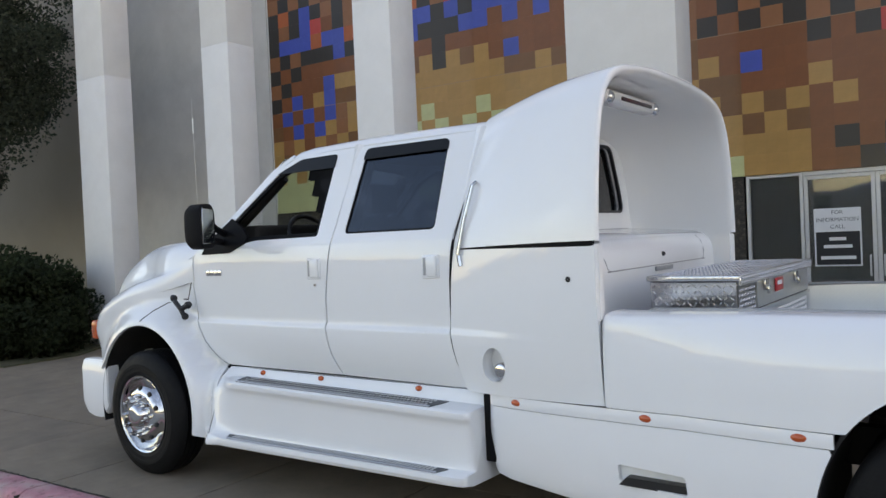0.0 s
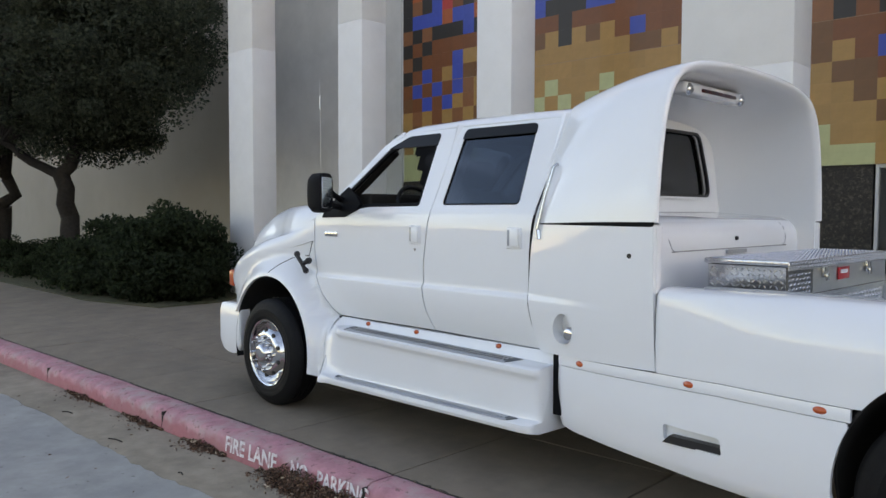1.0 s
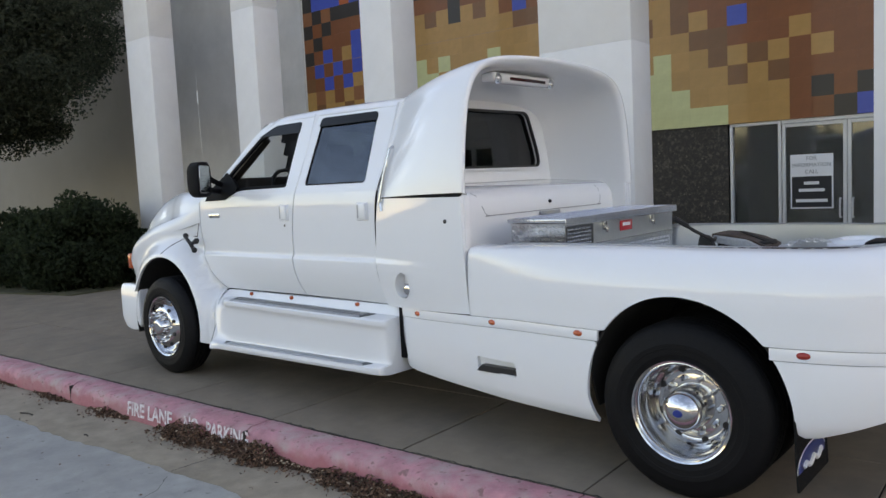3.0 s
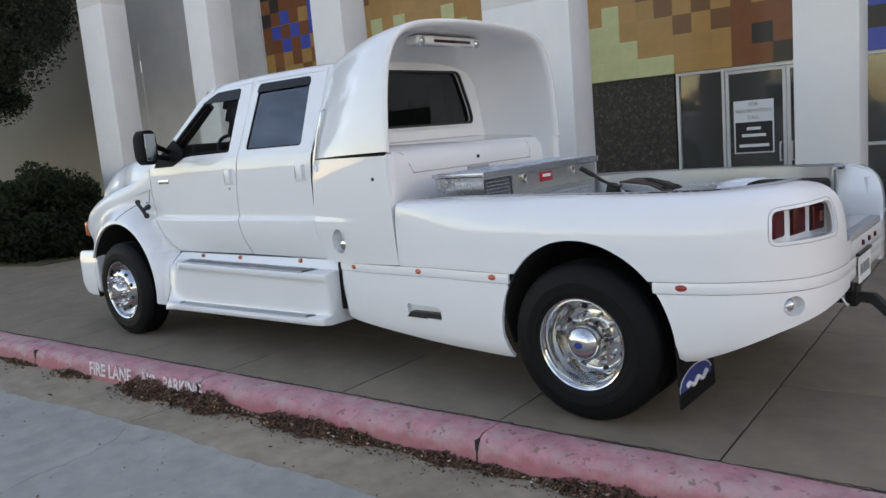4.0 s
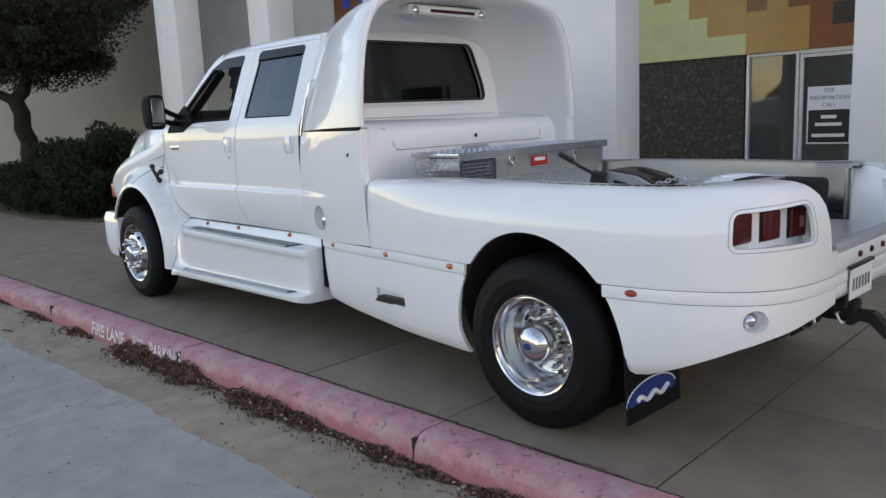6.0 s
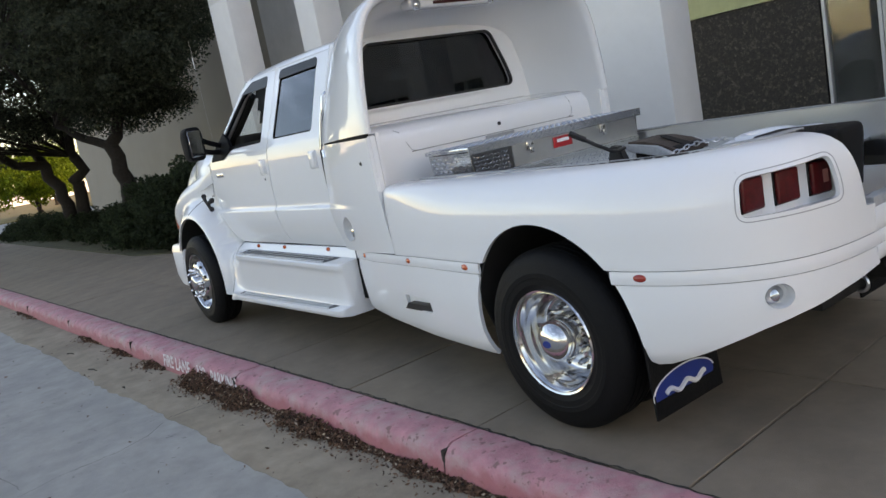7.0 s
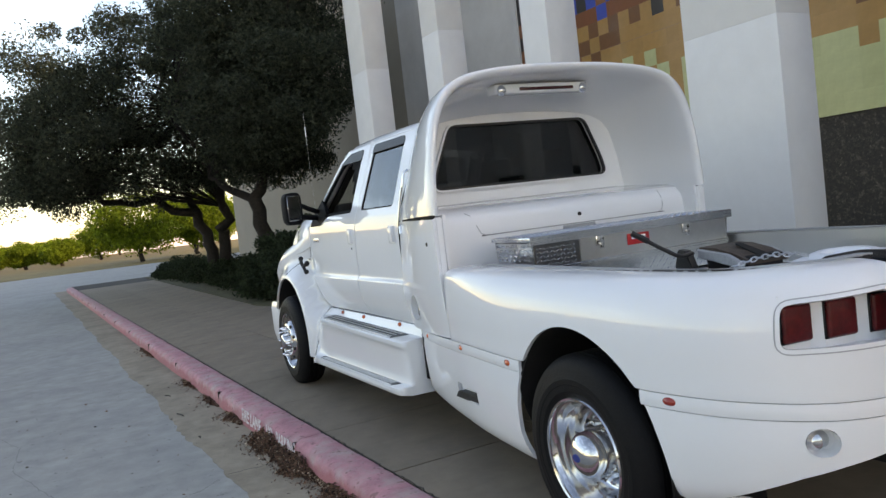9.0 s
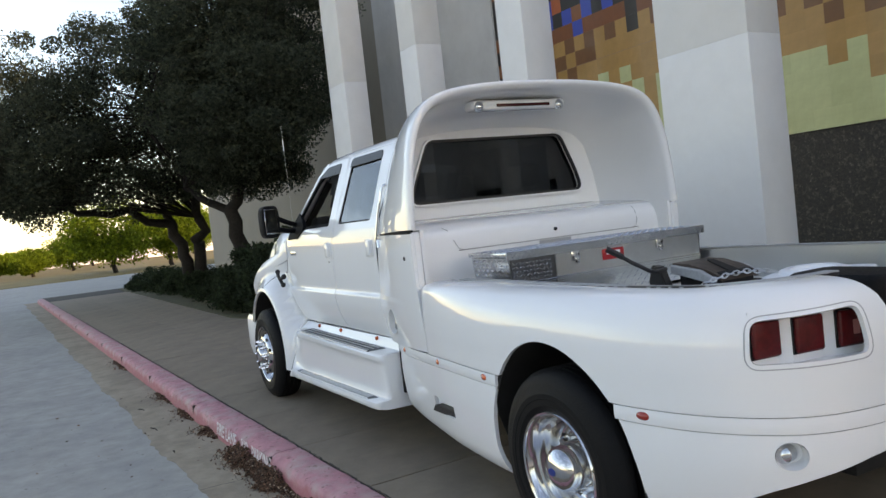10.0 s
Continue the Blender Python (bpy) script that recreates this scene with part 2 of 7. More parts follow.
# ---- ground ----
GY0, GY1 = -0.242, 8.35      # back of the kerb, shop wall
JX = [0.75 - 1.172 * k for k in range(-9, 27)]
JY = [-0.240, 0.885, 2.07, 3.25, 4.30, 5.45, 6.60, 8.35]
ground = tagged(new("ground", bpy.data.meshes.new("ground")), "pale grey concrete road and parking lot reaching the horizon", "ground", kind="structure")
bm = bmesh.new()
bmesh.ops.create_grid(bm, x_segments=8, y_segments=8, size=900)
for v in bm.verts:
    v.co.z = -0.16
bm.to_mesh(ground.data)
bm.free()
ground.data.materials.append(M_ROAD)

pavement = part("pavement", boxed(-34, 11.4, GY0 + 0.002, GY1 + 0.2, -0.19, -0.012), M_JOINT)
tagged(pavement, "brown-grey concrete sidewalk in scored slabs under the truck", "sidewalk", kind="structure")
slab_mesh = {}
for i, (xb, xa) in enumerate(zip(JX, JX[1:])):
    if xa < -34:
        break
    for ya, yb in zip(JY, JY[1:]):
        key = (round(xb - xa, 2), round(yb - ya, 3))
        if key not in slab_mesh:
            g = 0.0042
            slab_mesh[key] = mesh_of("slab", boxed(g, key[0] - g, g, key[1] - g, -0.03, 0.0, bev=0.002, seg=1), M_PAVE, 30)
        s = new("slab", slab_mesh[key])
        s.parent = pavement
        s.location = (xa, ya, random.uniform(-0.002, 0.002))

rng = np.random.default_rng(3)
rows = []
for k in range(520):
    x = -34 + 45.4 * k / 519
    ye = -0.945 + 0.022 * math.sin(x * 1.7) + 0.012 * math.sin(x * 5.1 + 1) + rng.normal() * 0.008
    rows.append([(x, ye, -0.1565), (x, ye + 0.04, -0.1545), (x, -0.70, -0.1515), (x, -0.478, -0.148), (x, -0.478, -0.2), (x, ye, -0.2)])
bm = bmesh.new()
ring_loft(bm, rows)
gutter = part("gutter", bm, M_GUTTER)
tagged(gutter, "stained concrete gutter strip beside the kerb", "gutter", kind="structure")


def crack(pts, z, width, seed):
    """A ragged dark ribbon along pts, lying just on the surface."""
    rng = np.random.default_rng(seed)
    fine = []
    for (xa, ya), (xb, yb) in zip(pts, pts[1:]):
        n = max(2, int(math.hypot(xb - xa, yb - ya) / 0.035))
        for k in range(n):
            t = k / n
            fine.append((xa + (xb - xa) * t + rng.normal() * 0.006, ya + (yb - ya) * t + rng.normal() * 0.006))
    bm = bmesh.new()
    rows = []
    for k, (x, y) in enumerate(fine):
        a, b = fine[max(0, k - 1)], fine[min(len(fine) - 1, k + 1)]
        ln = math.hypot(b[0] - a[0], b[1] - a[1]) or 1
        w = width * rng.uniform(0.35, 1.0) / 2
        nx, ny = -(b[1] - a[1]) / ln * w, (b[0] - a[0]) / ln * w
        rows.append([(x + nx, y + ny, z), (x - nx, y - ny, z)])
    ring_loft(bm, rows, closed=False)
    return bm


part("crack", crack([(-2.83, -1.0), (-2.69, -1.15), (-2.62, -1.37), (-2.62, -1.68), (-2.50, -2.1)], -0.1565, 0.004, 1), M_JOINT, ground)
part("crack", crack([(-6.5, -2.6), (-5.2, -2.2), (-4.4, -2.25), (-3.4, -2.0), (-2.62, -1.9)], -0.1565, 0.003, 2), M_JOINT, ground)
part("crack", crack([(-2.88, -0.93), (-2.85, -0.80), (-2.84, -0.50)], -0.1470, 0.009, 3), M_JOINT, gutter)
part("crack", crack([(2.2, -0.93), (2.24, -0.76), (2.21, -0.50)], -0.1470, 0.008, 4), M_JOINT, gutter)


def kerb_section():
    return [(-0.2445, -0.2), (-0.2445, -0.014), (-0.250, 0.0), (-0.275, 0.006), (-0.33, 0.007), (-0.42, 0.002), (-0.458, -0.012), (-0.478, -0.04), (-0.492, -0.15), (-0.495, -0.2)]


kerb = thing("kerb", "faded pinkish-red painted concrete kerb, chipped and worn", "kerb", kind="structure")
KJ = [-0.40 - 1.172 * k for k in range(-8, 30, 2)]
for xb, xa in zip(KJ, KJ[1:]):
    bm = bmesh.new()
    n = 8
    rings = []
    for k in range(n + 1):
        x = xa + 0.006 + (xb - xa - 0.012) * k / n
        rings.append([(x, y + 0.003 * math.sin(x * 7 + i), z + 0.003 * math.sin(x * 5.3 + 2 * i)) for i, (y, z) in enumerate(kerb_section())])
    ring_loft(bm, rings)
    part("kerb_stone", bm, M_CURB, kerb)
    # dirt packed in the joint between two lengths
    part("joint_fill", boxed(xb - 0.010, xb + 0.010, -0.484, -0.2446, -0.2, -0.012), M_JOINT, kerb)
part("back_joint", crack([(-33.0, -0.2435), (11.0, -0.2435)], 0.0042, 0.017, 7), M_JOINT, kerb)


# ---- building ----
WY = 8.35
TP, TX0, TZ0 = 0.288, -2.475, 2.185
ROOF = 11.0
wall = thing("wall_shop", "shop front wall of concrete with a tiled mosaic above the doors", "wall", kind="structure")
part("upper_wall", boxed(-11.75, 12, WY + 0.03, WY + 0.35, TZ0, ROOF), M_CONCRETE, wall)
# brown stretch has tree shade in its colour; the next is left pale
part("side_wall", boxed(-39.2, -17.6, WY, WY + 0.35, -0.2, ROOF), M_WALL, wall, "plain brown-beige stucco wall, darkened for the oaks' shade")
part("pale_wall", boxed(-17.6, -11.75, WY, WY + 0.35, -0.2, ROOF), M_PALE, wall, "pale grey plastered wall")
part("end_wall", boxed(-39.2, -38.9, WY + 0.35, 40, -0.2, ROOF), M_CONCRETE, wall)
part("right_wall", boxed(12, 12.3, 3.8, WY + 0.35, -0.2, ROOF), M_CONCRETE, wall)
part("roof_slab", boxed(-39.2, 40, WY + 0.36, 42, ROOF - 0.3, ROOF), M_CONCRETE, wall)
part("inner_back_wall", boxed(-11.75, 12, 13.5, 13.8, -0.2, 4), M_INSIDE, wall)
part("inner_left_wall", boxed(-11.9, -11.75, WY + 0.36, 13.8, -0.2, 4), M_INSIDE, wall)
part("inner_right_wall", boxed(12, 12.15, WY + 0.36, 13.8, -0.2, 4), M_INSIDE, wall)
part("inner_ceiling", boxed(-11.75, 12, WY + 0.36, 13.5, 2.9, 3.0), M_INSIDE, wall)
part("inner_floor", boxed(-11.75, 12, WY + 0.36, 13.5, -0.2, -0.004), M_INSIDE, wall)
part("low_wall", boxed(-11.75, -2.50, WY + 0.04, WY + 0.34, -0.2, TZ0 - 0.002), M_GRANITE, wall, "dark speckled aggregate wall panel")

# mosaic: one letter a tile, from column -32 rightwards, rows upwards from the door head
ROWS = [
    "ggggggggggggggggggggggggggggggggtttbbkukbukukubb",
    "ggggggggggggggggggggggggggggggtttttbkbkubkukukbb",
    "tgtggtggtgggtggtggggtgtggggggtttdtdbbbbkbukukubb",
    "tdttdttdttgtgtttggttgtgtgggtgttdtdtbtbbbbbbkbubb",
    "tmtbtmtdtttggtgtgtgtttttttttttddbbbtbbbbbbkbbbbb",
    "dbubutmttttgtgtttgtttttttttdtdtbubbbbbbbbbbubbbb",
    "bububumtdtttttttttttttttdtdttdbbbbbkbkrbbkbbbkbb",
    "kbubtuddtddttttttttddtddttttbmkbkmkmkmkbbbkbbbbb",
    "mkbbbuttdtdtdtktdtbubbbkbbtbbmbkmkkmkmkmbkkbkbbb",
    "kbkbbbbbbubbbbkbbbbbbbbkbkbmbkmmkmkkmkmkkukbkkbb",
    "mkmkkkukumukukkkuubububbkmkkmkmkkkmkkmukbuukkbbb",
    "kuuuouuokkukuukukuuuuumkukmkkmkumkumkkumkkuubkbb",
    "kmkurbkmkukuokmrkuuuubkmkumkkumkukkumkkukbkukubb",
    "kokukmkmkmukkumkrkumkbkukmkkumkrkumkkmukokubkubb",
    "mkmkmbkmumkokukmkumkkbmukomkkumkmkuokmkkuukomkbb",
    "bomuomkbkmumkkoumkkmbukmkuomkkumkmkuomkumkmuokbb",
    "omuommkumkbkmuoukmkbmkukmukokmkuukmkuomkbmkuokbb",
]
mosaic = thing("mosaic", "square glazed wall tiles in brown, tan, blue, black and pale green", "wall mosaic", kind="structure")
tile_mesh = {}
for c in M_TILE:
    tile_mesh[c] = mesh_of("tile", boxed(0.0001, TP - 0.0001, 0, 0.03, 0.0001, TP - 0.0001, bev=0.0003, seg=1), M_TILE[c], 30)
rest = {}
count = 0
for r, row in enumerate(ROWS):
    for k, c in enumerate(row):
        x, z = TX0 + TP * (k - 32), TZ0 + TP * r
        if x > 11.6:
            continue
        near = (-7.5 < x < 2.2 and 0 <= r < 9) and count < 300
        if near:
            count += 1
            t = new("tile", tile_mesh[c])
            t.parent = mosaic
            t.location = (x, WY + random.uniform(-0.0004, 0.0004), z)
        else:
            rest.setdefault(c, []).append((x, z))
for c, places in rest.items():
    bm = bmesh.new()
    for x, z in places:
        q = [bm.verts.new((x + a, WY + b, z + d)) for a, b, d in ((0.0004, 0.03, 0.0004), (TP - 0.0004, 0.03, 0.0004), (TP - 0.0004, 0.03, TP - 0.0004), (0.0004, 0.03, TP - 0.0004), (0.0005, 0, 0.0005), (TP - 0.0005, 0, 0.0005), (TP - 0.0005, 0, TP - 0.0005), (0.0005, 0, TP - 0.0005))]
        bm.faces.new(q[4:])
        for i in range(4):
            bm.faces.new((q[i], q[(i + 1) % 4], q[4 + (i + 1) % 4], q[4 + i]))
    o = part("tile_field", bm, M_TILE[c], mosaic, smooth=0)
    tagged(o, kind="stuff")
part("panel_seam", boxed(-11.5, 6, WY - 0.002, WY + 0.005, TZ0 + 7 * TP - 0.004, TZ0 + 7 * TP + 0.004), mat("tile_joint", (0.33, 0.20, 0.12), 0.8), mosaic)

# columns: left edge, right edge
for i, (xa, xb) in enumerate(((-12.10, -11.32), (-8.95, -8.39), (-6.12, -5.555), (-3.31, -2.18), (0.095, 0.642), (3.0, 3.55), (5.85, 6.4), (8.7, 9.25))):
    jz = {0: 4.38, 1: 4.39, 2: 4.45, 3: 2.95}.get(i, 4.4)
    col = thing("column", "square white-painted concrete column with a horizontal panel joint", "column", (xa, 4.35, 0), group="columns along the shop front", kind="structure")
    w = xb - xa
    part("lower_shaft", boxed(0, w, 0, 0.48, -0.012, jz - 0.0006, bev=0.002), M_CONCRETE, col)
    part("upper_shaft", boxed(0.0, w, 0.0, 0.48, jz + 0.0006, ROOF, bev=0.002), M_CONCRETE, col)
    part("joint", boxed(0.012, w - 0.012, 0.014, 0.466, jz - 0.006, jz + 0.006), M_CONCRETE, col)
    part("base", boxed(0.02, w - 0.02, 0.02, 0.46, -0.02, -0.011), M_JOINT, col)


# shop front: frames, panes, doors
def framed(bm, xa, xb, za, zb, w, y0, y1):
    box(bm, xa, xa + w, y0, y1, za, zb, bev=0.004, seg=1)
    box(bm, xb - w, xb, y0, y1, za, zb, bev=0.004, seg=1)
    box(bm, xa + w, xb - w, y0, y1, zb - w, zb, bev=0.004, seg=1)
    box(bm, xa + w, xb - w, y0, y1, za, za + w, bev=0.004, seg=1)
    return bm


def window_unit(name, label, xa, xb, za, zb, rails=()):
    wdw = thing(name, label, "window", (0, 0, 0), kind="structure")
    part("frame", framed(bmesh.new(), xa, xb, za, zb, 0.045, WY + 0.03, WY + 0.13), M_BRONZE, wdw)
    zs = [za + 0.045, *rails, zb - 0.045]
    for z in rails:
        part("rail", boxed(xa + 0.045, xb - 0.045, WY + 0.04, WY + 0.12, z - 0.02, z + 0.02), M_BRONZE, wdw)
    for a, b in zip(zs, zs[1:]):
        p = part("pane", boxed(xa + 0.04, xb - 0.04, WY + 0.075, WY + 0.083, a, b), M_SHOPGLASS, wdw)
        p.visible_shadow = False
    return wdw


def glass_door(name, label, xa, xb, handle_x):
    d = thing(name, label, "door", (0, 0, 0), kind="structure")
    part("frame", framed(bmesh.new(), xa, xb, 0.0, TZ0 - 0.06, 0.05, WY + 0.05, WY + 0.10), M_BRONZE, d)
    p = part("pane", boxed(xa + 0.045, xb - 0.045, WY + 0.07, WY + 0.078, 0.05, TZ0 - 0.11), M_SHOPGLASS, d)
    p.visible_shadow = False
    bm = bmesh.new()
    tube(bm, [(handle_x, WY + 0.05, 0.78), (handle_x, WY - 0.02, 0.78), (handle_x, WY - 0.03, 0.80), (handle_x, WY - 0.03, 1.02), (handle_x, WY - 0.02, 1.04), (handle_x, WY + 0.05, 1.04)], 0.012)
    part("pull_handle", bm, M_BRONZE, d)
    return d


window_unit("window_1", "narrow shop window with grey aluminium frame", -2.47, -1.74, 0.0, TZ0 - 0.004)
glass_door("door_1", "glazed shop door with aluminium frame and a posted notice", -1.735, -0.885, -0.96)
glass_door("door_2", "glazed shop door with aluminium frame", -0.88, 0.045, -0.80)
part("door_head", boxed(-1.735, 0.045, WY + 0.03, WY + 0.13, TZ0 - 0.055, TZ0 - 0.004), M_BRONZE, wall)
for i, xa in enumerate((0.05, 1.5, 3.0, 4.5, 6.0, 7.5, 9.0, 10.5)):
    window_unit("window_%d" % (i + 2), "large shop window with a grey aluminium mid rail", xa, xa + 1.495, 0.02, TZ0 - 0.004, rails=(0.95,))

notice = thing("notice", "black and white rental notice behind the door glass", "sign", (-1.344, WY + 0.064, 1.285), kind="")
part("board", boxed(-0.283, 0.283, 0, 0.006, -0.385, 0.39, bev=0.003), M_WHITESIGN, notice)
part("black_panel", boxed(-0.262, 0.262, -0.003, 0.002, -0.365, 0.075), M_BLACKSIGN, notice)
SGN = Matrix.Rotation(radians(90), 4, 'X')
for txt, z, s in (("FOR", 0.33, 0.075), ("INFORMATION", 0.235, 0.075), ("CALL", 0.14, 0.075)):
    words("text", txt, s, Matrix.Translation((0, -0.002, z)) @ SGN, M_GREYTEXT, notice)
for (w, z) in ((0.20, -0.02), (0.34, -0.12), (0.42, -0.27)):
    part("bar", boxed(-w / 2, w / 2, -0.006, -0.0025, z - 0.022, z + 0.022), M_WHITESIGN, notice)


# ---- truck materials ----
M_PAINT = mat("white_car_paint", (0.80, 0.81, 0.82), 0.45, coat=1.0, var=0.012, scale=2, spec=0.3, bump=0.03, bscale=3.0)
M_PAINT.node_tree.nodes["Principled BSDF"].inputs["Coat IOR"].default_value = 1.55
M_PAINT.node_tree.nodes["Principled BSDF"].inputs["Coat Roughness"].default_value = 0.015
M_CHROME = mat("chrome", (0.62, 0.62, 0.62), 0.11, metal=1.0, var=0.04, scale=12)
M_SMOKE = mat("smoked_acrylic", (0.008, 0.009, 0.010), 0.3, spec=0.2)
M_RUBBER = mat("tyre_rubber", (0.0055, 0.0055, 0.006), 0.6, spec=0.18, var=0.2, scale=40, bump=0.25, bscale=150)
M_MATT = mat("matt_black_trim", (0.006, 0.006, 0.007), 0.7, spec=0.15, var=0.1, scale=60)
M_BLACK = mat("black_plastic", (0.012, 0.012, 0.013), 0.45, bump=0.12, bscale=220, var=0.1)
M_UNDER = mat("dusty_black_chassis", (0.011, 0.0105, 0.010), 0.85, var=0.3, scale=12)
M_TINT = mat("tinted_glass", (0.032, 0.05, 0.075), 0.0, trans=1.0, ior=1.62, spec=0.6)
M_TINT.node_tree.nodes["Principled BSDF"].inputs["Specular Tint"].default_value = (0.70, 0.85, 1.0, 1)
M_TINT_REAR = mat("dark_rear_glass", (0.035, 0.038, 0.042), 0.0, trans=1.0, ior=1.5, spec=0.5)
M_CLEAR = mat("light_tinted_glass", (0.84, 0.89, 0.87), 0.0, trans=1.0, ior=1.5)
M_AMBER = mat("amber_lens", (0.52, 0.085, 0.018), 0.2, coat=0.6)
M_REDMARK = mat("red_marker_lens", (0.34, 0.03, 0.02), 0.2, coat=0.4)
M_RED = mat("red_lens", (0.085, 0.004, 0.005), 0.35, coat=0.5, spec=0.2, bump=0.10, bscale=260, var=0.35, scale=30)
M_LAMPGLASS = mat("lamp_glass", (0.62, 0.64, 0.66), 0.05, metal=0.9)
M_BLUE = mat("blue_enamel", (0.008, 0.03, 0.20), 0.3, coat=0.4)
M_WHITEPRINT = mat("white_print", (0.75, 0.75, 0.77), 0.5)
M_SEAT = mat("grey_upholstery", (0.12, 0.115, 0.11), 0.9, var=0.1, scale=30)
M_TRIM = mat("dark_cabin_trim", (0.022, 0.02, 0.018), 0.75, var=0.1, scale=25)
M_STRIP = mat("step_tread_metal", (0.36, 0.37, 0.38), 0.5, metal=0.1, bump=0.5, bscale=160, var=0.15, scale=60)
M_STEP = mat("dark_tread_base", (0.10, 0.105, 0.11), 0.6, metal=0.2, var=0.2, scale=60)
M_PLATE = mat("number_plate_white", (0.70, 0.71, 0.72), 0.45)
M_REDBADGE = mat("red_badge", (0.45, 0.02, 0.025), 0.35)


def diamond_plate(name, ax, ay):
    """Bright tread-plate aluminium: small raised lozenges in two directions, laid on two of the object's axes."""
    m = mat(name, (0.62, 0.63, 0.64), 0.3, metal=1.0)
    nt = m.node_tree
    n, l = nt.nodes, nt.links
    tc = n.new("ShaderNodeTexCoord")
    sp, cb = n.new("ShaderNodeSeparateXYZ"), n.new("ShaderNodeCombineXYZ")
    l.new(tc.outputs["Object"], sp.inputs[0])
    l.new(sp.outputs[ax], cb.inputs[0])
    l.new(sp.outputs[ay], cb.inputs[1])
    total = None
    for a, off in ((45, 0.0), (-45, 0.5)):
        m1 = n.new("ShaderNodeMapping")
        m1.inputs["Rotation"].default_value = (0, 0, radians(a))
        l.new(cb.outputs[0], m1.inputs["Vector"])
        m2 = n.new("ShaderNodeMapping")
        m2.inputs["Scale"].default_value = (42, 84, 0)
        m2.inputs["Location"].default_value = (off, off, 0)
        l.new(m1.outputs[0], m2.inputs["Vector"])
        vo = n.new("ShaderNodeTexVoronoi")
        vo.inputs["Scale"].default_value = 1.0
        vo.inputs["Randomness"].default_value = 0.0
        l.new(m2.outputs[0], vo.inputs["Vector"])
        mr = n.new("ShaderNodeMapRange")
        mr.inputs["From Min"].default_value, mr.inputs["From Max"].default_value = 0.42, 0.15
        l.new(vo.outputs["Distance"], mr.inputs["Value"])
        if total is None:
            total = mr.outputs["Result"]
        else:
            mx = n.new("ShaderNodeMath")
            mx.operation = 'MAXIMUM'
            l.new(total, mx.inputs[0])
            l.new(mr.outputs["Result"], mx.inputs[1])
            total = mx.outputs[0]
    b = n.new("ShaderNodeBump")
    b.inputs["Strength"].default_value, b.inputs["Distance"].default_value = 0.16, 0.003
    l.new(total, b.inputs["Height"])
    l.new(b.outputs["Normal"], n["Principled BSDF"].inputs["Normal"])
    return m


M_DIA_TOP = diamond_plate("tread_plate_flat", "X", "Y")
M_DIA_Y = diamond_plate("tread_plate_along", "X", "Z")
M_ALU = mat("brushed_aluminium", (0.62, 0.63, 0.64), 0.3, metal=1.0, var=0.05, scale=20, bump=0.03, bscale=80)

# ---- truck ----
TC = 1.04                   # centre line
truck = thing("pickup_truck", "white crew-cab hauler pickup truck with chrome wheels parked on the sidewalk", "truck", (0, 0, 0), rz=-2.5)


def spl(tab):
    """A smooth curve through rows (x, value) with rising x."""
    xs, vs = [p[0] for p in tab], [p[1] for p in tab]
    n = len(xs)
    ms = []
    for i in range(n):
        if 0 < i < n - 1:
            a, b = (vs[i] - vs[i - 1]) / (xs[i] - xs[i - 1]), (vs[i + 1] - vs[i]) / (xs[i + 1] - xs[i])
            ms.append(0 if a * b <= 0 else 2 * a * b / (a + b))
        else:
            j = min(i, n - 2)
            ms.append((vs[j + 1] - vs[j]) / (xs[j + 1] - xs[j]))

    def f(x):
        if x <= xs[0]:
            return vs[0] + ms[0] * (x - xs[0]) * 0.3
        if x >= xs[-1]:
            return vs[-1]
        i = next(k for k in range(n - 1) if x <= xs[k + 1])
        h = xs[i + 1] - xs[i]
        t = (x - xs[i]) / h
        return (2 * t**3 - 3 * t**2 + 1) * vs[i] + (t**3 - 2 * t**2 + t) * h * ms[i] + (3 * t**2 - 2 * t**3) * vs[i + 1] + (t**3 - t**2) * h * ms[i + 1]
    return f


def flip(p):
    return (p[0], 2 * TC - p[1], p[2])


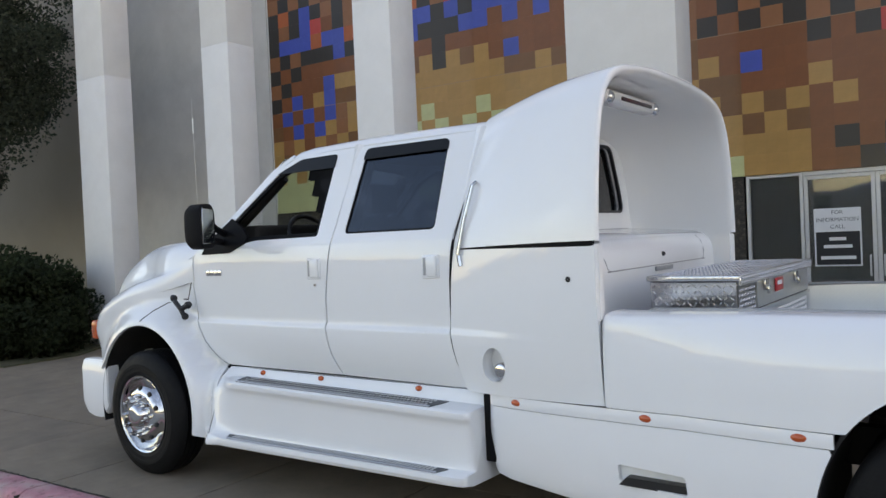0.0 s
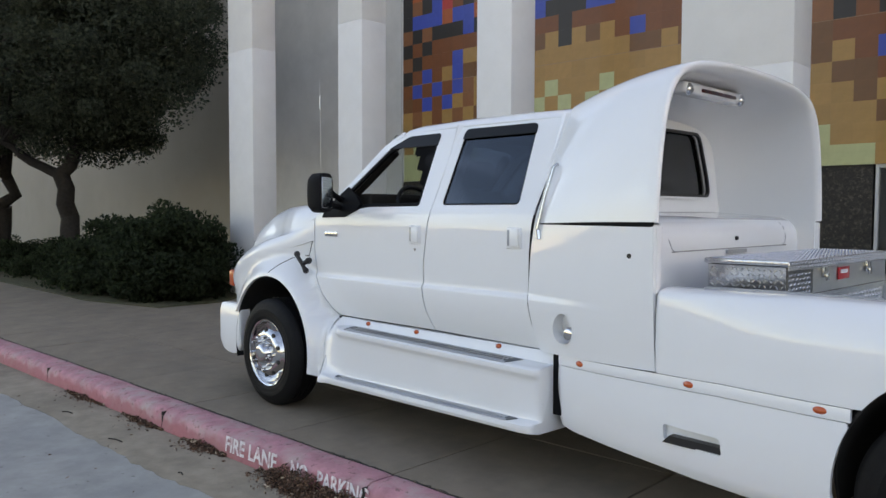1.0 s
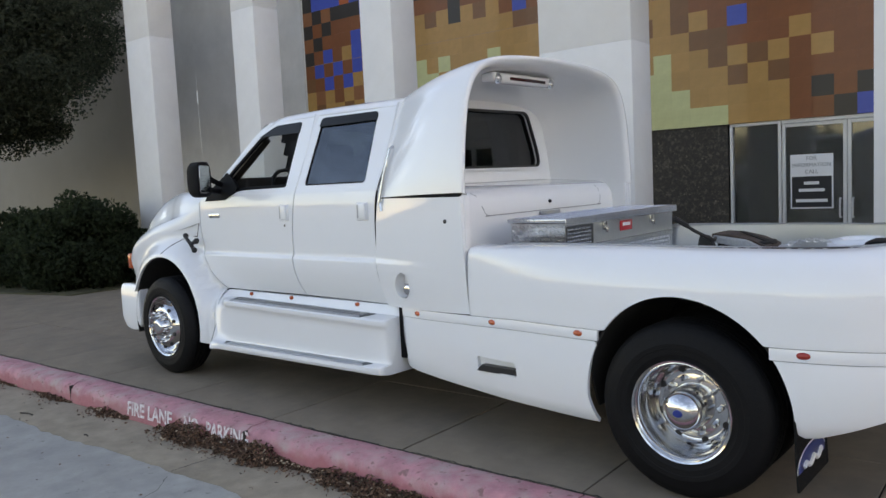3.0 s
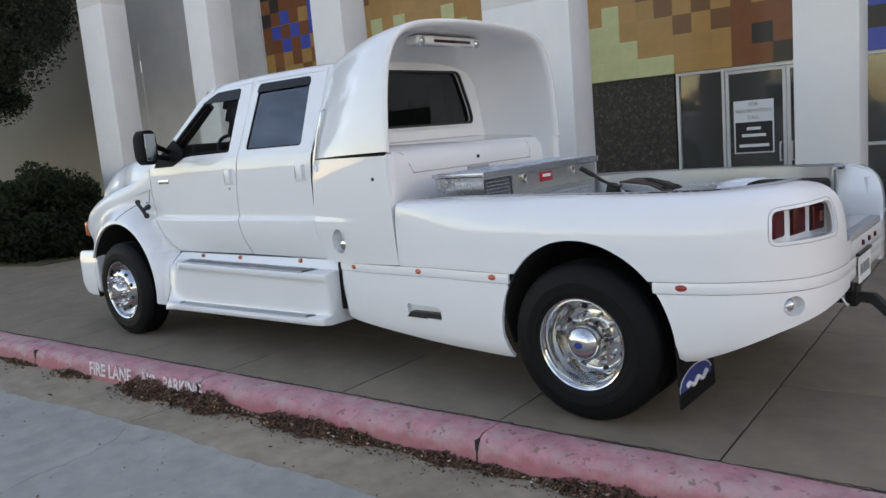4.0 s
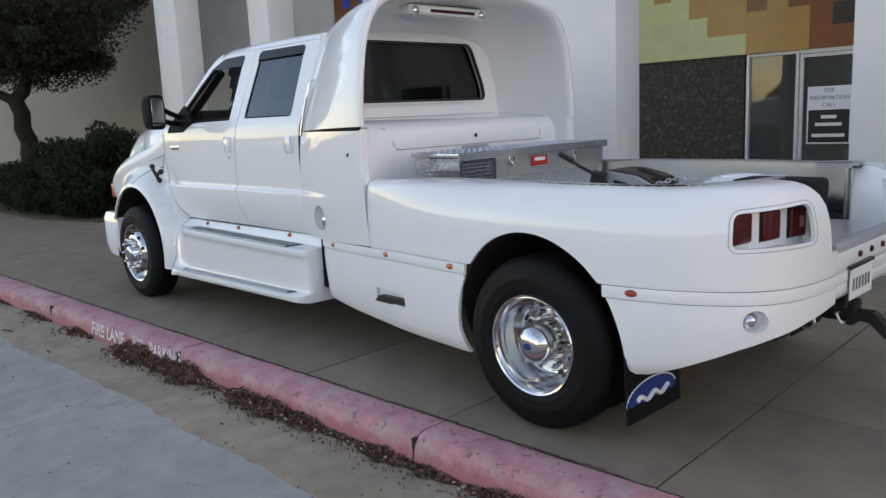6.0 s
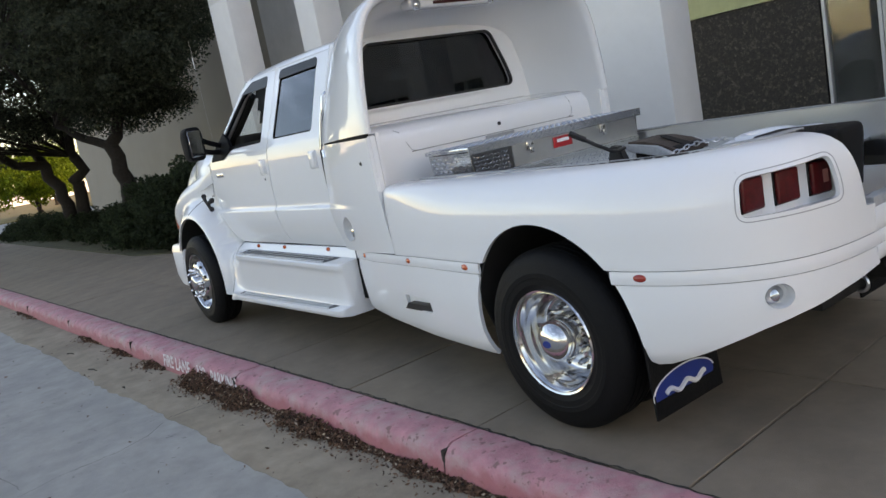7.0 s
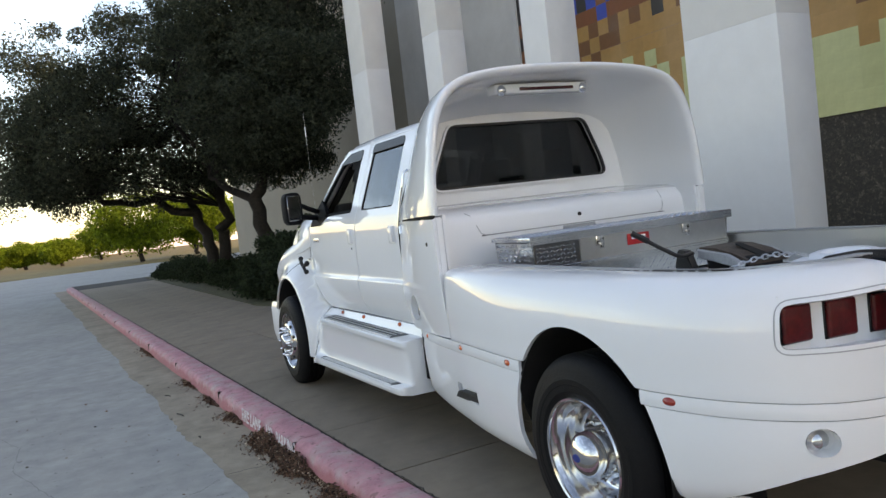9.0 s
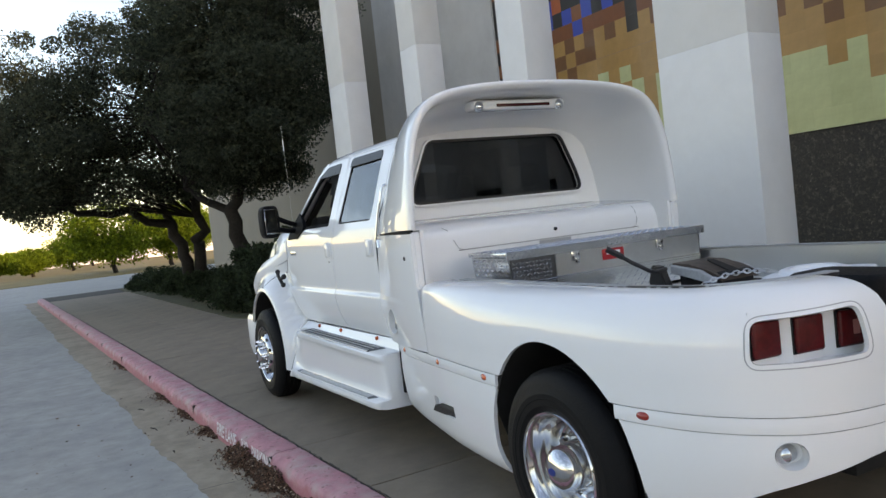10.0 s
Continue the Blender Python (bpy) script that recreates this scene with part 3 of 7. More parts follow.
def skin(name, poly, f, material, parent, holes=(), thick=0.03, du=0.06, dv=0.05, far=False, label=""):
    """A curved panel: the polygon poly of (u, v), with holes, laid onto the surface f(u, v), with thickness and true normals."""
    bm = bmesh.new()
    for loop in (poly, *holes):
        vs = [bm.verts.new((u, v, 0)) for u, v in loop]
        for i in range(len(vs)):
            bm.edges.new((vs[i], vs[(i + 1) % len(vs)]))
    bmesh.ops.triangle_fill(bm, use_beauty=True, use_dissolve=False, edges=bm.edges)
    rim = {(min(e.verts[0].index, e.verts[1].index), max(e.verts[0].index, e.verts[1].index)) for e in bm.edges if len(e.link_faces) == 1}
    us, vs_ = [p[0] for p in poly], [p[1] for p in poly]
    cu = [du * k for k in range(math.ceil(min(us) / du), math.floor(max(us) / du) + 1)]
    cv = [dv * k for k in range(math.ceil(min(vs_) / dv), math.floor(max(vs_) / dv) + 1)]
    for val, no in [(c, (1, 0, 0)) for c in cu] + [(c, (0, 1, 0)) for c in cv]:
        co = (val, 0, 0) if no[0] else (0, val, 0)
        bmesh.ops.bisect_plane(bm, geom=[*bm.verts, *bm.edges, *bm.faces], dist=1e-5, plane_co=co, plane_no=no)
    kill = []
    for e in bm.edges:
        if len(e.link_faces) != 2:
            continue
        a, b = e.verts[0].co, e.verts[1].co
        if abs(a.x - b.x) < 1e-4 and abs(a.x / du - round(a.x / du)) < 1e-3:
            continue
        if abs(a.y - b.y) < 1e-4 and abs(a.y / dv - round(a.y / dv)) < 1e-3:
            continue
        kill.append(e)
    bmesh.ops.dissolve_edges(bm, edges=kill, use_verts=False, use_face_split=False)
    bm.verts.index_update()
    verts, norms, faces = [], [], []
    g = (lambda u, v: Vector(flip(f(u, v)))) if far else (lambda u, v: Vector(f(u, v)))
    mid = Vector((-2.0, TC, 1.0))
    e = 0.004
    uv = [(v.co.x, v.co.y) for v in bm.verts]
    outer, inner = [], []
    for u, v in uv:
        p = g(u, v)
        nrm = (g(u + e, v) - g(u - e, v)).cross(g(u, v + e) - g(u, v - e))
        nrm = nrm.normalized() if nrm.length > 1e-9 else Vector((0, -1, 0))
        outer.append((p, nrm))
    n0 = sum((nr for p, nr in outer), Vector())
    sgn = 1 if n0.dot(Vector((0, -1 if not far else 1, 0.15))) > 0 else -1
    for p, nr in outer:
        verts.append(p)
        norms.append(nr * sgn)
    k = len(outer)
    for p, nr in outer:
        verts.append(p - nr * sgn * thick)
        norms.append(-nr * sgn)
    for fc in bm.faces:
        ids = [v.index for v in fc.verts]
        a, b, c = (verts[i] for i in ids[:3])
        fn = sum(((verts[ids[i]] - verts[ids[0]]).cross(verts[ids[i + 1]] - verts[ids[0]]) for i in range(1, len(ids) - 1)), Vector())
        if fn.dot(norms[ids[0]]) < 0:
            ids = ids[::-1]
        faces.append(ids)
        faces.append([i + k for i in ids[::-1]])
    for ed in bm.edges:
        if len(ed.link_faces) == 1:
            a, b = ed.verts[0].index, ed.verts[1].index
            fc = ed.link_faces[0].calc_center_median()
            o = len(verts)
            q = [verts[a], verts[b], verts[b + k], verts[a + k]]
            nn = (q[1] - q[0]).cross(q[2] - q[0])
            nn = nn.normalized() if nn.length > 1e-12 else Vector((0, 0, 1))
            out = (q[0] + q[1]) / 2 - g(fc.x, fc.y)
            ids = [o, o + 1, o + 2, o + 3]
            if nn.dot(out) < 0:
                nn, ids = -nn, ids[::-1]
            verts.extend(q)
            norms.extend([nn] * 4)
            faces.append(ids)
    bm.free()
    me = bpy.data.meshes.new(name)
    me.from_pydata([tuple(v) for v in verts], [], faces)
    me.materials.append(material)
    for pl in me.polygons:
        pl.use_smooth = True
    me.update()
    me.normals_split_custom_set_from_vertices([tuple(v) for v in norms])
    ob = new(name, me)
    ob.parent = parent
    if label:
        tagged(ob, label)
    return ob



def round_poly(pts, rad, n=5):
    """Rounds each corner by about the radius rad."""
    out = []
    k = len(pts)
    for i in range(k):
        p0, p1, p2 = Vector(pts[i - 1]), Vector(pts[i]), Vector(pts[(i + 1) % k])
        d0, d2 = (p0 - p1), (p2 - p1)
        a, b = p1 + d0.normalized() * min(rad, d0.length * 0.45), p1 + d2.normalized() * min(rad, d2.length * 0.45)
        for j in range(n + 1):
            t = j / n
            q = a * (1 - t) ** 2 + p1 * 2 * t * (1 - t) + b * t ** 2
            out.append((q.x, q.y))
    return out


# cab side surface: y by height
cab_y = spl([(0.70, 0.235), (0.76, 0.205), (0.85, 0.172), (0.97, 0.150), (1.03, 0.148), (1.06, 0.166), (1.2, 0.160), (1.4, 0.156), (1.5, 0.163), (1.56, 0.180), (1.70, 0.225), (1.9, 0.290), (2.03, 0.335), (2.07, 0.355), (2.10, 0.385)])


def cab_f(x, z):
    return (x, cab_y(z) + 0.05 * max(0.0, (-3.7 - x)) ** 2, z)


def glass_f(x, z):
    p = cab_f(x, z)
    return (p[0], p[1] + 0.011, p[2])


bseam = [(-2.992, 0.755), (-3.04, 0.88), (-3.065, 1.03), (-3.06, 1.2), (-3.02, 1.45), (-2.985, 1.62), (-2.915, 2.062)]
cseam = [(-2.105, 0.745), (-2.155, 0.88), (-2.185, 1.06), (-2.175, 1.3), (-2.160, 1.45), (-2.13, 1.62), (-2.075, 2.062)]
G = 0.005
front_door = [(-4.30, 1.475), (-4.315, 1.31), (-4.275, 1.05), (-4.20, 0.90), (-4.10, 0.795), (-4.02, 0.752)] + [(x - G, z) for x, z in bseam] + [(-3.38, 2.062), (-3.60, 1.985), (-3.86, 1.76), (-4.12, 1.545)]
rear_door = [(x + G, z) for x, z in bseam[::-1]] + [(x - G, z) for x, z in cseam]
front_glass = round_poly([(-3.125, 1.556), (-3.66, 1.551), (-3.82, 1.528), (-4.12, 1.505), (-3.86, 1.728), (-3.58, 1.952), (-3.38, 2.032), (-3.078, 2.036)], 0.024)
rear_glass = round_poly([(-2.915, 1.562), (-2.275, 1.562), (-2.262, 2.040), (-2.845, 2.044)], 0.032)


def grow(loop, d):
    """The loop moved outwards by d, square to its edges."""
    n = len(loop)
    area = sum(loop[k - 1][0] * loop[k][1] - loop[k][0] * loop[k - 1][1] for k in range(n))
    s = 1 if area > 0 else -1
    out = []
    for k in range(n):
        a, b, c = Vector(loop[k - 1]), Vector(loop[k]), Vector(loop[(k + 1) % n])
        nn = Vector((0, 0))
        for p, q in ((a, b), (b, c)):
            e = q - p
            if e.length > 1e-7:
                nn += Vector((e.y, -e.x)) / e.length
        nn = nn.normalized() * s * d
        out.append((b.x + nn.x, b.y + nn.y))
    return out


def above(loop, z0):
    """The part of a closed loop that lies above the height z0."""
    out = []
    for k in range(len(loop)):
        a, b = loop[k - 1], loop[k]
        if (a[1] > z0) != (b[1] > z0):
            t = (z0 - a[1]) / (b[1] - a[1])
            out.append((a[0] + (b[0] - a[0]) * t, z0))
        if b[1] > z0:
            out.append(b)
    return out


for far in (False, True):
    fy = (lambda y: 2 * TC - y) if far else (lambda y: y)
    for nm, poly, glass, gm, hx in (("front_door", front_door, front_glass, M_CLEAR, -3.14), ("rear_door", rear_door, rear_glass, M_TINT, -2.29)):
        lowered = nm == "front_door" and not far
        d = skin(nm, poly, cab_f, M_PAINT, truck, holes=(glass,), thick=0.045, dv=0.02, far=far, label="white cab door with its window rolled down" if lowered else "white painted cab door")
        w = None if lowered else skin("window", grow(glass, 0.012), glass_f, gm, d, thick=0.006, far=far, label="tinted side window")
        if w:
            w.visible_shadow = False
        # rubber frame round the glass
        skin("window_seal", grow(glass, 0.012), lambda x, z: (cab_f(x, z)[0], cab_f(x, z)[1] + 0.006, z), M_MATT, d, holes=(grow(glass, -0.024 if nm == "front_door" else -0.010),), thick=0.02, far=far)
        if nm == "front_door":
            skin("door_trim", [(-4.06, 0.80), (-3.05, 0.80), (-3.07, 1.555), (-3.70, 1.55), (-4.08, 1.48)], lambda x, z: (x, cab_f(x, z)[1] + 0.05, z), M_TRIM, d, thick=0.02, far=far, label="dark cabin door lining")
        else:
            skin("door_trim", [(-2.97, 0.80), (-2.21, 0.80), (-2.21, 1.56), (-2.95, 1.56)], lambda x, z: (x, cab_f(x, z)[1] + 0.05, z), M_TRIM, d, thick=0.02, far=far, label="dark cabin door lining")
        # smoked rain deflector along the top of the window
        tops = above(grow(glass, 0.004), 1.958 if nm == "front_door" else 1.984)
        skin("rain_deflector", tops, lambda x, z: (x, cab_f(x, z)[1] - 0.005, z), M_SMOKE, d, thick=0.005, far=far, label="smoked rain deflector")
        # handle: cup plate and flap, the cup's shade laid on as a grey strip
        hz = 1.37
        y0 = cab_f(hx, hz)[1]
        b = bmesh.new()
        box(b, hx - 0.055, hx + 0.055, min(fy(y0 - 0.008), fy(y0 + 0.01)), max(fy(y0 - 0.008), fy(y0 + 0.01)), hz - 0.062, hz + 0.062, bev=0.007)
        h = part("door_handle", b, M_PAINT, d)
        b = bmesh.new()
        box(b, hx - 0.02, hx + 0.045, min(fy(y0 - 0.022), fy(y0 - 0.006)), max(fy(y0 - 0.022), fy(y0 - 0.006)), hz - 0.05, hz + 0.055, bev=0.006)
        part("flap", b, M_PAINT, h)
        b = bmesh.new()
        box(b, hx - 0.046, hx - 0.024, min(fy(y0 - 0.0095), fy(y0)), max(fy(y0 - 0.0095), fy(y0)), hz - 0.045, hz + 0.048, bev=0.003)
        part("recess", b, mat("handle_shadow_grey", (0.35, 0.36, 0.37), 0.5) if not far and nm == "front_door" else bpy.data.materials["handle_shadow_grey"], h)
    b = bmesh.new()
    lathe(b, [(-0.004, 0.001), (-0.004, 0.009), (0.004, 0.011)], n=14)
    bmesh.ops.translate(b, verts=b.verts, vec=(-3.14, cab_f(-3.14, 1.275)[1], 1.275))
    if far:
        for v in b.verts:
            v.co.y = 2 * TC - v.co.y
    part("key_lock", b, M_CHROME, truck)
    # chrome grab rail behind the rear door
    b = bmesh.new()
    tube(b, [(-2.105, fy(0.165), 1.415), (-2.103, fy(0.135), 1.43), (-2.07, fy(0.155), 1.60), (-2.03, fy(0.185), 1.77), (-2.028, fy(0.215), 1.785)], 0.010)
    tube(b, [(-2.105, fy(0.15), 1.425), (-2.092, fy(0.145), 1.37)], 0.015)
    part("grab_rail", b, M_CHROME, truck, "chrome grab rail")
    # dark rubber seals behind the door gaps
    for ln in (bseam, cseam, front_door[1:6]):
        skin("door_seal", [(x - 0.022, z) for x, z in ln] + [(x + 0.022, z) for x, z in ln[::-1]], lambda x, z: (x, cab_f(x, z)[1] + 0.012, z), M_BLACK, truck, thick=0.006, far=far)
    skin("door_seal", [(x - 0.0055, z) for x, z in cseam] + [(x + (-0.002 if z < 1.4 else 0.0095), z) for x, z in cseam[::-1]], lambda x, z: (x, cab_f(x, z)[1] + 0.0015, z), M_MATT, truck, thick=0.006, far=far)
    # black sail panel and mirror
    m = skin("mirror", [(-4.19, 1.475), (-3.90, 1.480), (-3.76, 1.535), (-3.74, 1.575), (-3.80, 1.63), (-3.93, 1.70), (-4.13, 1.56)], lambda x, z: (x, cab_f(x, z)[1] - 0.012, z), M_MATT, truck, thick=0.03, far=far, label="black door mirror on a double arm")
    b = bmesh.new()
    hd = []
    for k, (dx, s) in enumerate(((0.080, 0.94), (0.070, 1.0), (-0.01, 1.0), (-0.05, 0.86), (-0.075, 0.5))):
        ring = []
        for j in range(24):
            a = 2 * math.pi * j / 24
            ca, sa = math.cos(a), math.sin(a)
            px = abs(ca) ** 0.5 * (1 if ca > 0 else -1) * 0.085 * s
            pz = abs(sa) ** 0.5 * (1 if sa > 0 else -1) * 0.138 * s
            ring.append((-3.86 + dx - (0.45 * px if dx > 0.05 else 0.0), fy(-0.085 + px), 1.648 + pz))
        hd.append(ring)
    ring_loft(b, hd)
    part("mirror_head", b, M_MATT, m)
    # glass turned in towards the driver
    b = boxed(-0.003, 0.003, -0.068, 0.068, -0.105, 0.105, bev=0.002, seg=1)
    bmesh.ops.transform(b, matrix=Matrix.Translation((-3.779, fy(-0.085), 1.65)) @ Matrix.Rotation(radians(-24.2 if far else 24.2), 4, 'Z'), verts=b.verts)
    part("mirror_glass", b, M_CHROME, m)
    b = bmesh.new()
    tube(b, [(-3.88, fy(-0.01), 1.68), (-3.93, fy(0.08), 1.64), (-3.98, fy(0.2), 1.60)], 0.022)
    tube(b, [(-3.88, fy(-0.01), 1.58), (-3.93, fy(0.08), 1.56), (-4.0, fy(0.2), 1.55)], 0.022)
    part("mirror_arm", b, M_MATT, m)
    # fender badge with unreadable lettering
    for k in range(4):
        b = bmesh.new()
        x0 = -4.15 + k * 0.042
        yb0 = cab_f(x0, 1.35)[1]
        box(b, x0, x0 + 0.034, min(fy(yb0 - 0.008), fy(yb0 + 0.01)), max(fy(yb0 - 0.008), fy(yb0 + 0.01)), 1.335, 1.372, bev=0.004)
        part("badge", b, M_CHROME, truck, "chrome fender badge")

# cab frame: roof, pillars, sills, back wall
cab = bmesh.new()
roof_sec = [(0.352, 2.064), (0.368, 2.085), (0.40, 2.104), (0.46, 2.12), (0.6, 2.135), (0.8, 2.146), (TC, 2.15)]
roof_sec = roof_sec + [(2 * TC - y, z) for y, z in roof_sec[-2::-1]]
rings = []
for x, dz, ins in ((-3.60, -0.075, 0.12), (-3.54, -0.035, 0.07), (-3.46, -0.012, 0.03), (-3.35, -0.002, 0.0), (-2.9, 0.008, 0.0), (-2.4, 0.006, 0.0), (-2.03, 0.0, 0.0)):
    up = [(x, TC + (y - TC) * (1 - ins * 0.4), z + dz) for y, z in roof_sec]
    lo = [(x, TC + (y - TC) * (1 - ins * 0.4) * 0.985, z + dz - 0.045) for y, z in roof_sec[::-1]]
    rings.append(up + lo)
ring_loft(cab, rings)
part("roof", cab, M_PAINT, truck)
b = bmesh.new()
for far in (False, True):
    fy = (lambda y: 2 * TC - y) if far else (lambda y: y)
    for path, w in (([(-3.50, 0.40, 2.05), (-3.66, 0.37, 1.965), (-3.9, 0.31, 1.76), (-4.16, 0.235, 1.54), (-4.34, 0.20, 1.45)], 0.035), ([(-3.02, 0.24, 0.8), (-3.05, 0.215, 1.05), (-3.0, 0.215, 1.5), (-2.92, 0.385, 2.07)], 0.045), ([(-2.11, 0.24, 0.8), (-2.17, 0.21, 1.05), (-2.15, 0.215, 1.5), (-2.06, 0.385, 2.07)], 0.05)):
        part("pillar", tube(bmesh.new(), [(x, fy(y), z) for x, y, z in path], w, n=8), M_PAINT, truck)
        part("pillar_trim", tube(bmesh.new(), [(x, fy(y + 0.062), z - 0.01) for x, y, z in path[(1 if path[0][2] > 1.5 else 2):]], w * 1.15, n=8), M_TRIM, truck)
b = bmesh.new()
for far in (False, True):
    fy = (lambda y: 2 * TC - y) if far else (lambda y: y)
    y0, y1 = sorted((fy(0.21), fy(0.34)))
    box(b, -4.1, -2.02, y0, y1, 0.66, 0.742)
box(b, -4.2, -2.03, 0.3, 2 * TC - 0.3, 0.66, 0.72)
part("cab_floor", b, M_UNDER, truck)
part("headliner", boxed(-3.42, -2.04, 0.45, 2 * TC - 0.45, 2.055, 2.075, bev=0.004, seg=1), M_SEAT, truck, "grey cloth headliner")
part("dashboard", boxed(-4.25, -3.82, 0.26, 2 * TC - 0.26, 1.1, 1.57, bev=0.05, seg=3), M_TRIM, truck)
part("instrument_hood", boxed(-4.06, -3.84, 0.34, 2 * TC - 0.34, 1.50, 1.652, bev=0.03, seg=3), M_TRIM, truck, "dark dashboard hood")
part("firewall", boxed(-4.32, -4.24, 0.26, 2 * TC - 0.26, 0.7, 1.45), M_UNDER, truck)


def seat(x, yc, w):
    s = bmesh.new()
    box(s, x - 0.45, x + 0.06, yc - w / 2, yc + w / 2, 0.95, 1.12, bev=0.04, seg=2)
    st = part("seat", s, M_SEAT, truck, "grey upholstered cab seat")
    s = bmesh.new()
    rings = []
    for z, dx, ww in ((1.08, 0.0, 1.0), (1.2, 0.02, 1.0), (1.5, 0.08, 0.95), (1.66, 0.11, 0.75)):
        rings.append([(x + dx - 0.06, yc - w / 2 * ww, z), (x + dx + 0.06, yc - w / 2 * ww, z), (x + dx + 0.06, yc + w / 2 * ww, z), (x + dx - 0.06, yc + w / 2 * ww, z)])
    ring_loft(s, rings)
    bmesh.ops.bevel(s, geom=list(s.edges), offset=0.02, segments=2, affect='EDGES')
    part("backrest", s, M_SEAT, st)
    part("headrest", boxed(x + 0.07, x + 0.16, yc - 0.13, yc + 0.13, 1.68, 1.86, bev=0.035, seg=2), M_SEAT, st)


for yc in (0.62, 2 * TC - 0.62):
    seat(-3.12, yc, 0.52)
    seat(-2.35, yc, 0.60)
b = bmesh.new()
N = 28
ctr, nrm = Vector((-3.66, 0.66, 1.54)), Vector((0.80, 0, 0.42)).normalized()
ax1, ax2 = Vector((0, 1, 0)), nrm.cross(Vector((0, 1, 0)))
pts = [tuple(ctr + (ax1 * math.cos(2 * math.pi * k / N) + ax2 * math.sin(2 * math.pi * k / N)) * 0.185) for k in range(N + 1)]
tube(b, pts, 0.017, n=6)
tube(b, [tuple(ctr - ax1 * 0.18), tuple(ctr), tuple(ctr + ax1 * 0.18)], 0.02, n=6)
tube(b, [tuple(ctr), tuple(ctr - nrm * 0.3)], 0.035, n=8)
part("steering_wheel", b, M_BLACK, truck)
# windscreen
b = bmesh.new()
rows_ = []
for s in range(7):
    t = s / 6
    row = []
    for j in range(13):
        y = 0.36 + (2 * TC - 0.72) * j / 12
        bow = 0.16 * (1 - ((y - TC) / (TC - 0.36)) ** 2)
        yy = TC + (y - TC) * (1 + 0.16 * (1 - t))
        row.append((-4.30 + 0.74 * t - bow, yy, 1.48 + 0.58 * t))
    rows_.append(row)
shell = [row + [(x + 0.004, y, z - 0.005) for x, y, z in row[::-1]] for row in rows_]
ring_loft(b, shell)
bmesh.ops.recalc_face_normals(b, faces=b.faces)
w = part("windscreen", b, M_CLEAR, truck, "clear windscreen")
w.visible_shadow = False

# hood with its fender crowns: height of the crown, of the valley and of the hood, and the outer line, along the truck
nose_ft = spl([(-5.60, 0.80), (-5.56, 0.92), (-5.48, 1.045), (-5.27, 1.17), (-5.05, 1.25), (-4.9, 1.292), (-4.6, 1.345), (-4.32, 1.41)])
nose_vz = spl([(-5.60, 0.83), (-5.56, 0.96), (-5.48, 1.09), (-5.27, 1.195), (-5.05, 1.265), (-4.9, 1.30), (-4.6, 1.37), (-4.32, 1.455)])
nose_hz = spl([(-5.60, 0.92), (-5.56, 1.08), (-5.48, 1.24), (-5.34, 1.375), (-5.18, 1.465), (-5.03, 1.525), (-4.81, 1.568), (-4.5, 1.575), (-4.32, 1.555), (-4.2, 1.53)])
nose_y = spl([(-5.60, 0.27), (-5.56, 0.20), (-5.46, 0.125), (-5.3, 0.082), (-5.0, 0.062), (-4.8, 0.074), (-4.65, 0.102), (-4.48, 0.142), (-4.32, 0.165)])
nose_w = spl([(-5.60, 1.0), (-5.0, 1.0), (-4.85, 0.85), (-4.7, 0.5), (-4.55, 0.18), (-4.42, 0.05), (-4.3, 0.02)])
b = bmesh.new()
rings = []
for k in range(33):
    x = -5.60 + (5.60 - 4.30) * k / 32
    yo, ft, vz, hz = nose_y(x), nose_ft(x), nose_vz(x), nose_hz(x)
    f = nose_w(x)
    y1 = yo + 0.165 * f + 0.004
    dz = hz - vz
    half = [(yo + 0.004, ft - 0.115), (yo, ft - 0.09), (yo + 0.010 * f, ft - 0.055), (yo + 0.034 * f, ft - 0.022), (yo + 0.07 * f, ft - 0.004), (yo + 0.105 * f + 0.001, ft + 0.1 * (vz - ft)), (yo + 0.14 * f + 0.002, ft + 0.6 * (vz - ft)), (y1, vz + 0.06 * dz), (y1 + 0.008, vz + 0.30 * dz), (y1 + 0.022, vz + 0.54 * dz), (y1 + 0.05, vz + 0.77 * dz), (y1 + 0.10, vz + 0.92 * dz), (y1 + 0.22, hz), (TC, hz + 0.02)]
    rings.append([(x, y, z) for y, z in half] + [(x, 2 * TC - y, z) for y, z in half[-2::-1]])
ring_loft(b, rings)
bmesh.ops.recalc_face_normals(b, faces=b.faces)
part("hood", b, M_PAINT, truck, "white sloping hood with raised fender crowns", smooth=75)

ACX, ACZ, ARX, ARZ = -4.695, 0.44, 0.542, 0.57
SEAM = [(-3.985, 0.28), (-3.985, 0.60), (-4.02, 0.735), (-4.11, 0.785), (-4.21, 0.893), (-4.285, 1.045), (-4.325, 1.31), (-4.31, 1.46)]


low_side = spl([(0.28, -0.022), (0.33, -0.012), (0.38, 0.03), (0.45, 0.05), (0.58, 0.068), (0.66, 0.10), (0.70, 0.14), (0.745, 0.205)])


def seam_gap(x, z):
    best = 9.0
    for (xa, za), (xb, zb) in zip(SEAM, SEAM[1:]):
        dx, dz = xb - xa, zb - za
        t = max(0.0, min(1.0, ((x - xa) * dx + (z - za) * dz) / (dx * dx + dz * dz)))
        best = min(best, math.hypot(x - xa - t * dx, z - za - t * dz))
    return best


